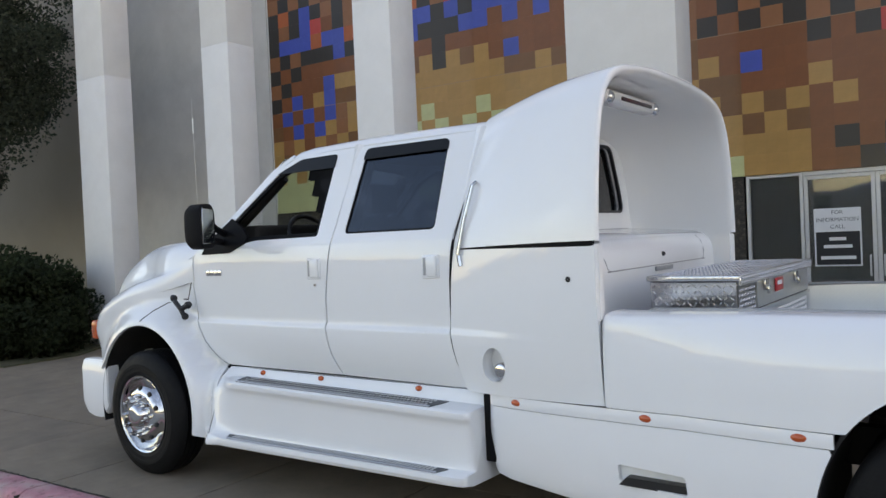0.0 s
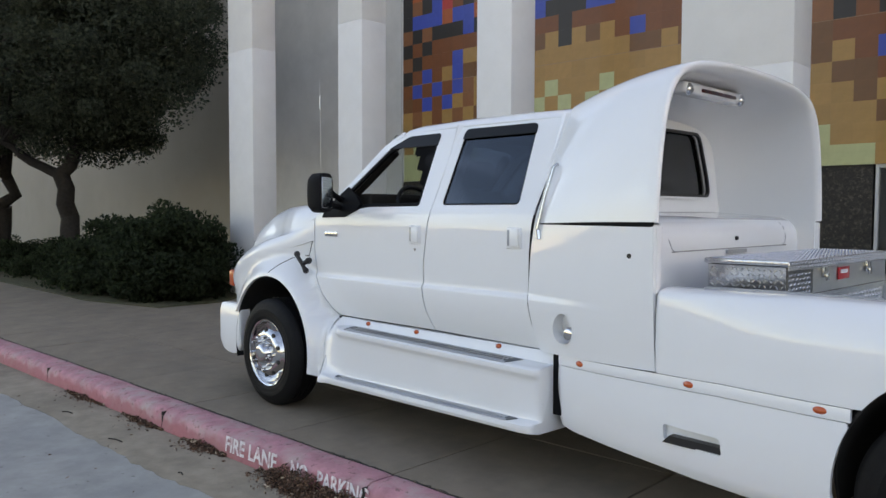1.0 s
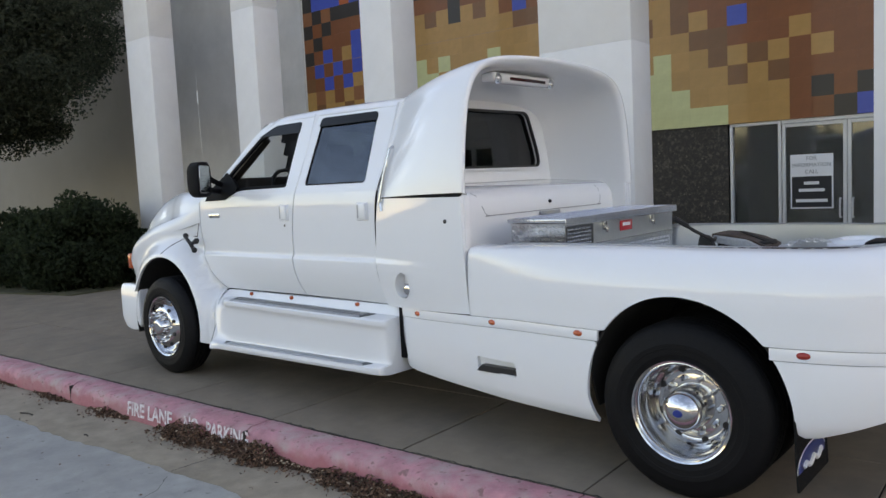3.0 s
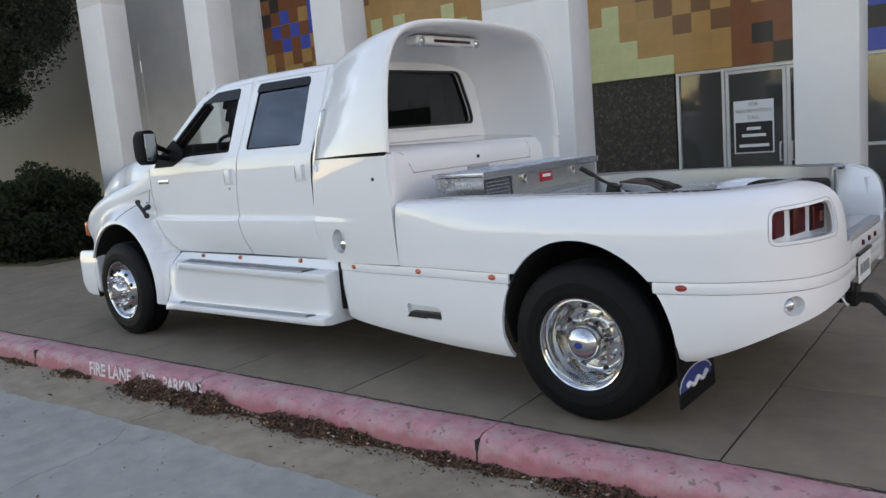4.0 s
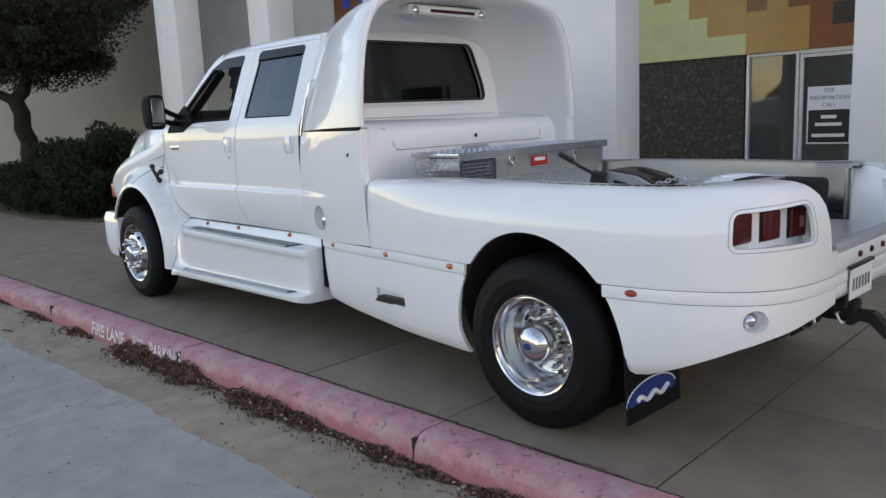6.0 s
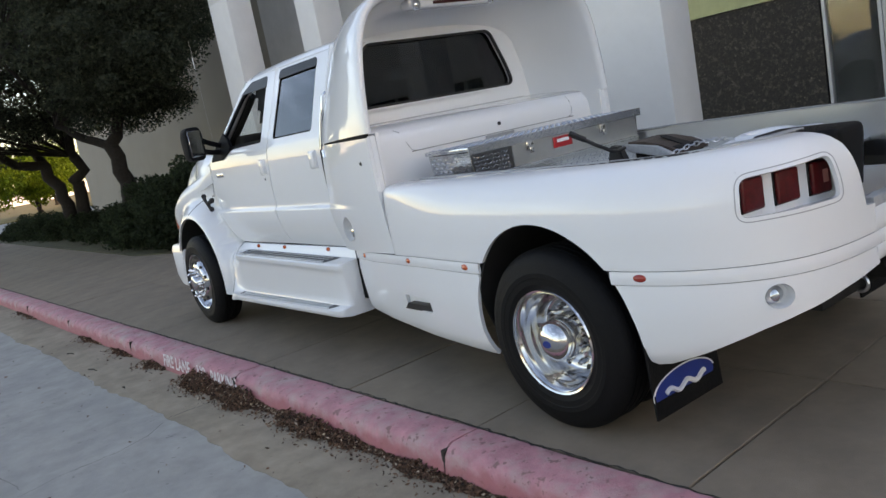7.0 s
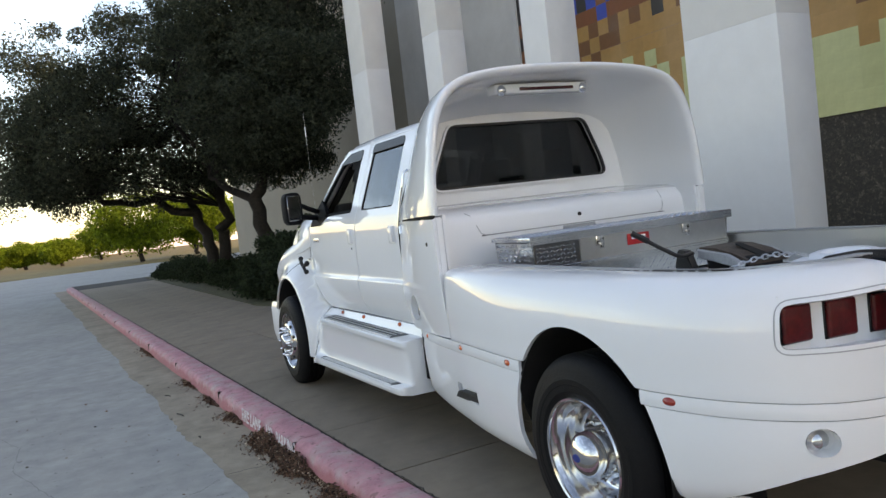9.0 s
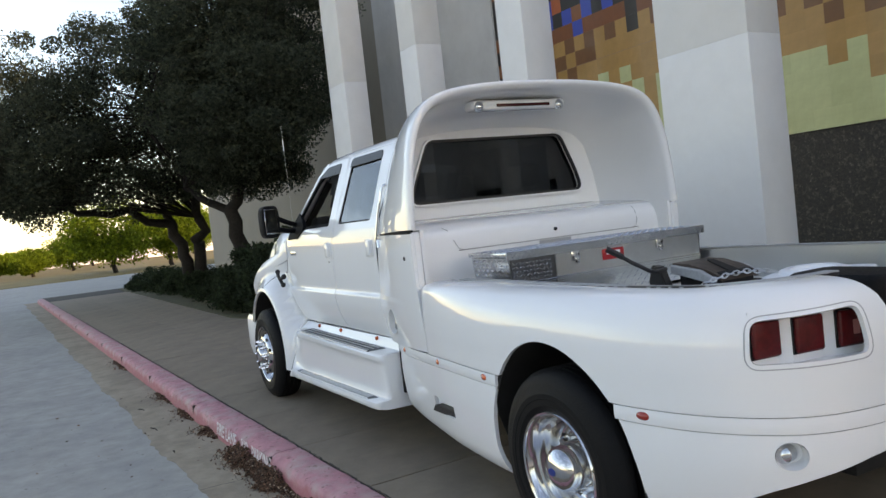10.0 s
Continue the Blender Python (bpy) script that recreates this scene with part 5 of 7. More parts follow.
    for k in range(-3, 188, 5):
        a = radians(k)
        rx = 0.515 if math.cos(a) > 0 else 0.47
        yl = -0.062 + 0.42 * max(0.0, 0.62 - (AZ + 0.551 * math.sin(a)))
        rings.append([(AX + rx * math.cos(a), fy(yy), AZ + 0.551 * math.sin(a)) for yy in (yl, 0.72)] + [(AX + (rx + 0.012) * math.cos(a), fy(yy), AZ + 0.563 * math.sin(a)) for yy in (0.72, yl)])
    ring_loft(b, rings)
    part("wheel_arch_liner", b, M_UNDER, truck)
    for x, y in ((-1.79, 0.114), (-1.105, -0.012), (-0.515, -0.072), (0.555, -0.060)):
        uu = by_x(x)
        q0, q1 = plan_at(uu - 0.02, 0), plan_at(uu + 0.02, 0)
        pq = plan_at(uu, 0.006)
        marker(x, pq[1], 0.748 + dip(x), far, M_REDMARK if x > 0 else M_AMBER, tilt=math.atan2(q1[1] - q0[1], q1[0] - q0[0]), w=0.032, h=0.017)
    # inner bed wall of tread plate
    wl = [(by_x(-1.2), 0.975), (by_x(0.56), 0.975), (by_x(0.58), 0.90), (UEND - 0.06, 0.90), (UEND - 0.06, 1.172), (by_x(-0.6), 1.172), (by_x(-1.2), 1.145)]
    skin("bed_liner", wl, lambda u, z: (*plan_at(u, 0.25), z), M_DIA_Y, truck, thick=0.01, du=0.06, dv=0.2, far=far, label="tread-plate bed liner")
    skin("rail_cap", [(by_x(-1.18), 0.205), (UEND - 0.065, 0.205), (UEND - 0.065, 0.254), (by_x(-1.18), 0.254)], lambda u, v: (*plan_at(u, v), 1.199 + top_lift(u) + 0.012 * tail_rise(plan_x(u))), M_STRIP, truck, thick=0.006, du=0.06, dv=0.1, far=far, label="thin bright aluminium rail cap")
    skin("rail_trim", [(by_x(-0.1), 1.160), (UEND - 0.07, 1.174), (UEND - 0.07, 1.189), (by_x(-0.1), 1.178)], lambda u, z: (*plan_at(u, 0.205), z), M_BLACK, truck, thick=0.025, du=0.05, dv=0.02, far=far)
    # inner end of the tail corner
    b = bmesh.new()
    cut = [(0.062, 0.006, 0.885), (0.074, 0.008, 0.99), (0.090, 0.02, 1.065), (0.112, 0.05, 1.122), (0.140, 0.09, 1.158), (0.172, 0.15, 1.176), (0.20, 0.22, 1.180)]
    outer = [(plan_at(UEND - du - 0.008, ins)[0], fy(plan_at(UEND - du - 0.008, ins)[1]), zz) for du, ins, zz in cut]
    inner = [(plan_at(UEND - 0.10 - 0.6 * du, 0.245)[0], fy(plan_at(UEND - 0.10 - 0.6 * du, 0.245)[1]), zz) for du, ins, zz in cut]
    back = [[(x - 0.02, y, z) for x, y, z in ln] for ln in (outer, inner)]
    ring_loft(b, [outer, inner, back[1], back[0], outer], closed=False)
    part("tail_corner_cap", b, M_PAINT, truck, "white corner cap")
    skin("liner_edge", [(UEND - 0.15, 0.905), (UEND - 0.085, 0.905), (UEND - 0.115, 1.168), (UEND - 0.155, 1.168)], lambda u, z: (*plan_at(u, 0.236), z), M_ALU, truck, thick=0.004, du=0.05, dv=0.1, far=far, label="bright aluminium end strip")
    if far:
        for o in set(truck.children) - before:
            o.location.y -= FAR_IN
            if o.name.split(".")[0] in ("bed_side", "bed_liner", "rail_cap", "rail_trim", "tail_corner_cap", "liner_edge"):
                o.location.z -= 0.016

part("bed_floor", box(boxed(-1.25, 0.6, 0.17, 2 * TC - 0.17, 0.965, 0.98), 0.6, 1.075, 0.62, 2 * TC - 0.62 - FAR_IN, 0.87, 0.90), M_DIA_TOP, truck, "tread-plate bed floor")
part("tail_sill", boxed(1.075, 1.128, 0.62, 2 * TC - 0.62 - FAR_IN, 0.862, 0.902, bev=0.004), M_STRIP, truck)
b = bmesh.new()
tailp = [(1.05, 0.864), (1.146, 0.864), (1.150, 0.858), (1.149, 0.80), (1.146, 0.776), (1.142, 0.772), (1.146, 0.768), (1.148, 0.747), (1.146, 0.724), (1.142, 0.720), (1.145, 0.716), (1.147, 0.70), (1.146, 0.68), (1.138, 0.66), (1.12, 0.648), (1.05, 0.645)]
ring_loft(b, [[(x - 0.018, y, z) for x, z in tailp] for y in [0.612 + (2 * TC - 1.224 - FAR_IN) * k / 12 for k in range(13)]])
rb = part("rear_bumper", b, M_PAINT, truck)
for k in range(3):
    b = bmesh.new()
    lathe(b, [(-0.008, 0.001), (-0.006, 0.012), (0.004, 0.016), (0.006, 0.001)], n=16)
    bmesh.ops.rotate(b, verts=b.verts, cent=(0, 0, 0), matrix=Matrix.Rotation(radians(90), 3, 'Z'))
    bmesh.ops.translate(b, verts=b.verts, vec=(1.136, TC - 0.16 + 0.15 * k, 0.828))
    part("marker_lamp", b, M_RED, rb)
np_ = part("number_plate", boxed(1.137, 1.142, TC - 0.29, TC - 0.01, 0.636, 0.772, bev=0.002, seg=1), M_PLATE, rb, "white licence plate with a chrome frame")
part("plate_light", boxed(1.128, 1.148, TC - 0.30, TC, 0.776, 0.792, bev=0.003, seg=1), M_BLACK, rb)
for k in range(6):
    part("bar", boxed(1.1422, 1.1435, TC - 0.26 + 0.038 * k, TC - 0.238 + 0.038 * k, 0.675, 0.73), M_GREYTEXT, np_, smooth=0)
# hitch
b = bmesh.new()
box(b, 0.75, 1.07, TC - 0.042, TC + 0.042, 0.475, 0.56, bev=0.006)
box(b, 1.05, 1.085, TC - 0.055, TC + 0.055, 0.462, 0.573, bev=0.006)
box(b, 0.82, 0.90, 0.60, 2 * TC - 0.60, 0.44, 0.515, bev=0.012)
for y in (0.66, 2 * TC - 0.66):
    prism(b, [(0.70, 0.62), (0.90, 0.60), (0.90, 0.45), (0.84, 0.44), (0.70, 0.52)], 'y', y - 0.006, y + 0.006)
ht = part("tow_hitch", b, M_UNDER, truck, "black receiver hitch with drop ball mount")
b = bmesh.new()
prism(b, [(1.05, 0.53), (1.165, 0.53), (1.225, 0.455), (1.31, 0.44), (1.31, 0.405), (1.205, 0.415), (1.15, 0.485), (1.05, 0.485)], 'y', TC - 0.032, TC + 0.032)
bmesh.ops.bevel(b, geom=list(b.edges), offset=0.006, segments=2, affect='EDGES')
part("ball_mount", b, M_BLACK, ht)
# chain loops, pin and socket of the hitch
for y in (TC - 0.12, TC + 0.12):
    b = bmesh.new()
    tube(b, [(0.90 + 0.035 * math.cos(a), y, 0.47 + 0.035 * math.sin(a)) for a in [2 * math.pi * k / 16 for k in range(17)]], 0.008, n=6)
    part("chain_loop", b, M_ALU, ht, "dull steel chain loop")
b = bmesh.new()
tube(b, [(1.02, TC - 0.085, 0.518), (1.02, TC + 0.085, 0.518)], 0.008, n=8)
tube(b, [(1.02, TC - 0.085, 0.518), (1.035, TC - 0.09, 0.49), (1.05, TC - 0.088, 0.475)], 0.007, n=8)
part("hitch_pin", b, M_ALU, ht, "bright hitch pin")
b = lathe(bmesh.new(), [(-0.05, 0.001), (-0.05, 0.026), (-0.012, 0.026), (-0.012, 0.032), (0.0, 0.032), (0.0, 0.001)], n=16)
bmesh.ops.rotate(b, verts=b.verts, cent=(0, 0, 0), matrix=Matrix.Rotation(radians(90), 3, 'Z'))
bmesh.ops.translate(b, verts=b.verts, vec=(1.04, TC - 0.17, 0.595))
part("trailer_socket", b, M_BLACK, ht, "black trailer wiring socket")
b = bmesh.new()
bmesh.ops.create_uvsphere(b, u_segments=20, v_segments=12, radius=0.027, matrix=Matrix.Translation((1.268, TC, 0.490)))
tube(b, [(1.268, TC, 0.385), (1.268, TC, 0.49)], 0.014, n=12)
tube(b, [(1.268, TC, 0.445), (1.268, TC, 0.458)], 0.026, n=6)
part("tow_ball", b, M_CHROME, ht, "chrome tow ball")

# chassis under the body
b = bmesh.new()
for y in (0.55, 2 * TC - 0.63):
    box(b, -5.2, 0.78, y, y + 0.08, 0.50, 0.66)
tube(b, [(0, 0.15, 0.42), (0, 2 * TC - 0.15, 0.42)], 0.06, n=12)
tube(b, [(-4.64, 0.25, 0.40), (-4.64, 2 * TC - 0.25, 0.40)], 0.05, n=12)
bmesh.ops.create_uvsphere(b, u_segments=16, v_segments=10, radius=0.17, matrix=Matrix.Translation((0, TC, 0.42)))
box(b, -3.9, -2.2, 0.75, 1.3, 0.42, 0.62, bev=0.03)
box(b, -5.2, -4.25, 0.72, 2 * TC - 0.72, 0.45, 1.3)
tube(b, [(-4.2, 0.8, 0.45), (-2.0, 0.8, 0.45), (-0.8, 0.75, 0.5)], 0.05)
part("chassis", b, M_UNDER, truck)
part("bed_underside", boxed(-1.85, 0.70, 0.74, 2 * TC - 0.74, 0.80, 0.86), M_UNDER, truck)

# ---- canopy behind the cab ----
KF = [(0.874, 0.76), (0.888, 1.05), (0.881, 1.30), (0.874, 1.46), (0.856, 1.56), (0.780, 1.80), (0.720, 1.98), (0.675, 2.095), (0.59, 2.15), (0.32, 2.178), (0.0, 2.186)]
KM = [(0.995, 0.76), (1.022, 1.05), (1.034, 1.30), (1.036, 1.46), (1.025, 1.66), (0.99, 1.93), (0.93, 2.11), (0.835, 2.215), (0.70, 2.272), (0.38, 2.312), (0.0, 2.318)]
xC = spl([(z, x) for x, z in cseam] + [(2.16, -2.055)])
XM = -1.305
kk = list(range(len(KF)))


def even(f):
    """The curve f, rounded off between its knots."""
    return lambda k: sum(w * f(max(0.0, min(10.0, k + d * min(1.0, k, 10.0 - k)))) for d, w in ((-0.8, 0.12), (-0.4, 0.22), (0, 0.32), (0.4, 0.22), (0.8, 0.12)))


fh, fz, mh, mz = (even(spl([(k, p[i]) for k, p in zip(kk, K)])) for K in (KF, KM) for i in (0, 1))


def can_pt(k, s):
    """Point of the canopy skin: k along the section from the bottom to the crown, s from the cab to the mouth."""
    w = 1 - (1 - s) ** 1.45
    wz = 1 - (1 - s) ** 1.7
    h = fh(k) + (mh(k) - fh(k)) * w
    z = fz(k) + (mz(k) - fz(k)) * wz
    xf = xC(min(2.1, fz(k))) + (G if k < 3 else 0.010)
    return (xf + (XM - xf) * s, TC - h, z)


def low_f(x, z):
    k = 3 * (z - 0.76) / 0.70
    xf = xC(z) + G
    s = max(0.0, min(1.0, (x - xf) / (XM - xf)))
    p = can_pt(k, s)
    # the door's crease runs on and fades out
    crease = 0.012 * max(0.0, 1 - s / 0.7) * max(0.0, min(1.0, (1.06 - z) / 0.03)) * max(0.0, min(1.0, (z - 0.86) / 0.12))
    return (x, p[1] - crease, z)


fuelc = (-1.894, 0.896)
fuelh = [(fuelc[0] + 0.066 * math.cos(2 * math.pi * k / 28), fuelc[1] + 0.082 * math.sin(2 * math.pi * k / 28)) for k in range(28)]
low_poly = [(x + 0.006, z) for x, z in cseam if z < 1.44] + [(xC(1.45) + 0.006, 1.452), (XM, 1.452), (XM, 0.7635), (-1.85, 0.7455), (-1.97, 0.7435), (-2.05, 0.7425)]
KS, SS = 46, 18
b = bmesh.new()
k0 = 3.05
rings = []
for si in range(SS + 1):
    s = si / SS
    half = [can_pt(k0 + (10 - k0) * j / KS, s) for j in range(KS + 1)]
    ring = half + [flip(p) for p in half[-2::-1]]
    rings.append(ring)
# lip rolls in at the mouth, then the inner lining runs forward
lip = []
for d, inn in ((0.012, 0.004), (0.016, 0.018), (0.010, 0.032), (-0.01, 0.042)):
    lip.append([(x + d, TC + (y - TC) * (1 - inn / 1.0), 1.2 + (z - 1.2) * (1 - inn / 1.12)) for x, y, z in rings[-1]])
inner = []
for si in range(8):
    t = si / 7
    sh = 0.955 - 0.05 * t - 0.07 * t ** 3
    inner.append([(x0 - 0.03 - 0.61 * t, TC + (y - TC) * sh, 1.2 + (z - 1.2) * (0.955 - 0.05 * t - 0.10 * t ** 3)) for x0, y, z in rings[-1]])
front_lip = [(x + 0.002, TC + (y - TC) * 0.94, 1.3 + (z - 1.3) * 0.93) for x, y, z in rings[0]]
ring_loft(b, [front_lip] + rings + lip + inner, closed=False)
part("rear_canopy", b, M_PAINT, truck, "white moulded wind canopy behind the cab", smooth=60)
for far in (False, True):
    fy = (lambda y: 2 * TC - y) if far else (lambda y: y)
    lc = skin("canopy_base", low_poly, low_f, M_PAINT, truck, holes=(fuelh,), thick=0.03, du=0.05, dv=0.015, far=far, label="white canopy side panel")
    if not far:
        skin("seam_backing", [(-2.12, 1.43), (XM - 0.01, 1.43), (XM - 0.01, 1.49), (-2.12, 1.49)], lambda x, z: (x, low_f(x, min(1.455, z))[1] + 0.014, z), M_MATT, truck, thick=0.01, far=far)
    # fuel filler bowl and cap
    yb = low_f(*fuelc)[1]
    b = bmesh.new()
    lathe(b, [(-0.004, 0.0655), (0.02, 0.064), (0.115, 0.060), (0.125, 0.001)], n=28)
    for v in b.verts:
        v.co = Vector((v.co.x + fuelc[0], fy(v.co.y + yb), v.co.z * 1.24 + fuelc[1]))
    fb_ = part("fuel_bowl", b, M_PAINT, lc)
    b = bmesh.new()
    lathe(b, [(0.0, 0.001), (0.0, 0.026), (0.004, 0.034), (0.012, 0.038), (0.05, 0.038), (0.05, 0.001)], n=24)
    for v in b.verts:
        v.co = Vector((v.co.x + fuelc[0] + 0.025, fy(v.co.y + yb + 0.008), v.co.z + fuelc[1] - 0.03))
    part("fuel_cap", b, M_CHROME, fb_, "chrome fuel cap")
    b = bmesh.new()
    yk = low_f(-1.44, 1.31)[1]
    lathe(b, [(-0.004, 0.001), (-0.004, 0.011), (0.0, 0.013), (0.004, 0.013)], n=16)
    for v in b.verts:
        v.co = Vector((v.co.x - 1.44, fy(v.co.y + yk), v.co.z + 1.31))
    part("key_lock", b, M_BLACK, lc)
    # inner side wall below the seam and mouth edge
    b = bmesh.new()
    prism(b, [(XM - 0.02, low_f(XM, 1.2)[1] + 0.004), (XM + 0.008, low_f(XM, 1.2)[1] + 0.012), (XM + 0.008, 0.06), (XM - 0.02, 0.075)], 'z', 1.13, 1.46)
    for v in b.verts:
        v.co.y = fy(v.co.y)
    bmesh.ops.bevel(b, geom=list(b.edges), offset=0.006, segments=2, affect='EDGES')
    part("mouth_edge", b, M_PAINT, lc)
    skin("inner_side", [(-2.0, 0.80), (XM - 0.005, 0.80), (XM - 0.005, 1.47), (-2.0, 1.47)], lambda x, z: (x, low_f(x, min(z, 1.455))[1] + 0.065, z), M_PAINT, lc, thick=0.02, far=far)

# cab back wall with window, seen inside the canopy
XB = -1.93
b_out = [(0.17, 1.05), (2 * TC - 0.17, 1.05), (2 * TC - 0.16, 1.60), (2 * TC - 0.28, 2.0), (2 * TC - 0.37, 2.09), (2 * TC - 0.52, 2.14), (0.52, 2.14), (0.37, 2.09), (0.28, 2.0), (0.16, 1.60)]
rear_win = round_poly([(TC - 0.70, 1.634), (TC + 0.70, 1.634), (TC + 0.665, 1.76), (TC + 0.545, 2.035), (TC - 0.545, 2.035), (TC - 0.665, 1.76)], 0.055)
bw = skin("cab_back", b_out, lambda u, v: (XB + 0.10 * max(0.0, (1.62 - v)), u, v), M_PAINT, truck, holes=(rear_win,), thick=0.03, du=0.2, dv=0.1, label="white cab back panel")
rw = skin("rear_window", grow(rear_win, 0.01), lambda u, v: (XB - 0.018, u, v), M_TINT_REAR, truck, thick=0.006, du=0.4, dv=0.4, label="dark tinted rear window")
rw.visible_shadow = False
skin("window_seal", grow(rear_win, 0.012), lambda u, v: (XB + 0.004, u, v), M_BLACK, bw, holes=(grow(rear_win, -0.006),), thick=0.02, du=0.3, dv=0.3)
skin("window_rim", grow(rear_win, 0.024), lambda u, v: (XB + 0.008, u, v), M_PAINT, bw, holes=(grow(rear_win, 0.011),), thick=0.02, du=0.3, dv=0.3)
# locker under the window
b = bmesh.new()
prof = [(-1.96, 0.98), (-1.96, 1.525), (-1.80, 1.515), (-1.60, 1.498), (-1.52, 1.487), (-1.47, 1.468), (-1.437, 1.438), (-1.42, 1.40), (-1.412, 1.34), (-1.405, 0.98)]
rings = []
for sd_, sh in ((0, 0.0), (0, 1.0), (1, 1.0), (1, 0.0)):
    ring = []
    for x, z in prof:
        y = low_f(max(-1.95, x), 1.3)[1] + (0.035 if sh == 0 else 0.06)
        ring.append((x - (0.05 if sh == 0 and x > -1.6 else 0), 2 * TC - y if sd_ else y, z - (0.03 if sh == 0 and z > 1.3 else 0)))
    rings.append(ring)
ring_loft(b, rings)
lk = part("locker", b, M_PAINT, truck, "white locker below the rear window", smooth=50)
lx = -1.404
ln = bmesh.new()
box(ln, lx - 0.014, lx - 0.006, TC - 0.67, TC + 0.76, 1.3155, 1.3205)
part("lid_seam", ln, M_BLACK, lk)
# thin grey strip drawn as the dark crease where the shelf meets the back
part("lid_hinge", boxed(-1.926, -1.916, TC - 0.80, TC + 0.80, 1.5215, 1.5255), bpy.data.materials["handle_shadow_grey"], lk)
lid = [(TC - 0.745, 1.462), (TC - 0.72, 1.445), (TC - 0.69, 1.37), (TC - 0.67, 1.332), (TC - 0.64, 1.320), (TC - 0.60, 1.318), (TC + 0.70, 1.318), (TC + 0.74, 1.330), (TC + 0.758, 1.37), (TC + 0.76, 1.43), (TC + 0.76, 1.462)]
front_x = spl([(1.30, -1.4115), (1.34, -1.412), (1.40, -1.42), (1.438, -1.437), (1.468, -1.47)])
ln = tube(bmesh.new(), [(front_x(z), y, z) for y, z in lid], 0.0026, n=6)
part("lid_outline", ln, bpy.data.materials["handle_shadow_grey"], lk)
b = bmesh.new()
bmesh.ops.create_uvsphere(b, u_segments=12, v_segments=8, radius=0.013, matrix=Matrix.Translation((lx - 0.008, TC + 0.06, 1.375)))
part("lock", b, M_BLACK, lk)
part("lid_handle", boxed(lx - 0.006, lx + 0.006, TC - 0.08, TC + 0.17, 1.288, 1.312, bev=0.003, seg=1), M_STRIP, lk, "grey lid pull")
# stop lamp bar and work lamps under the crown
b = bmesh.new()
box(b, -1.60, -1.49, TC - 0.42, TC + 0.30, 2.170, 2.232, bev=0.02, seg=3)
sb = part("stop_lamp_bar", b, M_PAINT, truck, "white lamp bar under the canopy crown")
part("stop_lamp", boxed(-1.494, -1.482, TC - 0.24, TC + 0.17, 2.185, 2.205, bev=0.003), mat("dark_red_lens", (0.05, 0.006, 0.006), 0.2), sb)
for y in (TC - 0.37, TC + 0.25):
    b = bmesh.new()
    lathe(b, [(-0.012, 0.001), (-0.010, 0.02), (0.0, 0.032), (0.015, 0.035)], n=20)
    bmesh.ops.rotate(b, verts=b.verts, cent=(0, 0, 0), matrix=Matrix.Rotation(radians(90), 3, 'Z'))
    bmesh.ops.translate(b, verts=b.verts, vec=(-1.488, y, 2.19))
    part("work_lamp", b, M_LAMPGLASS, sb)

# whip aerial on the cowl
b = bmesh.new()
tube(b, [(-4.36, 2 * TC - 1.80, 1.50), (-4.37, 2 * TC - 1.80, 1.9), (-4.38, 2 * TC - 1.80, 2.55)], 0.0007, n=5)
tube(b, [(-4.3775, 2 * TC - 1.80, 2.31), (-4.379, 2 * TC - 1.80, 2.41)], 0.005, n=6)
part("aerial", b, M_ALU, truck, "thin whip aerial")


# ---- wheels ----
def tyre(bm, y0, y1, cx, cz=0.42, R=0.42, rim=0.252):
    """Tyre between outer face y0 and inner face y1 with grooved tread."""
    w = y1 - y0
    prof = [(0.02 * w, rim), (-0.01 * w, rim + 0.012), (-0.030 * w, rim + 0.030), (-0.038 * w, rim + 0.033), (-0.044 * w, rim + 0.060), (-0.052 * w, rim + 0.063), (-0.055 * w, rim + 0.085), (-0.046 * w, rim + 0.089), (-0.02 * w, R - 0.062), (0.02 * w, R - 0.040), (0.07 * w, R - 0.022), (0.13 * w, R - 0.010), (0.19 * w, R - 0.003)]
    for g in (0.26, 0.42, 0.58, 0.74):
        prof += [((g - 0.02) * w, R), ((g - 0.018) * w, R - 0.012), ((g + 0.018) * w, R - 0.012), ((g + 0.02) * w, R)]
    prof += [(0.84 * w, R - 0.004), (0.92 * w, R - 0.016), (1.02 * w, R - 0.055), (1.05 * w, rim + 0.085), (1.0 * w, rim)]
    lathe(bm, [(y0 + a, r) for a, r in prof], (cx, 0, cz), n=72)
    return bm


def nut(b, x, y, z, s, ln, far):
    d = 1 if not far else -1
    tube(b, [(x, y, z), (x, y - d * ln * 0.7, z), (x, y - d * ln, z)], s, n=6, taper=[1, 0.9, 0.45])


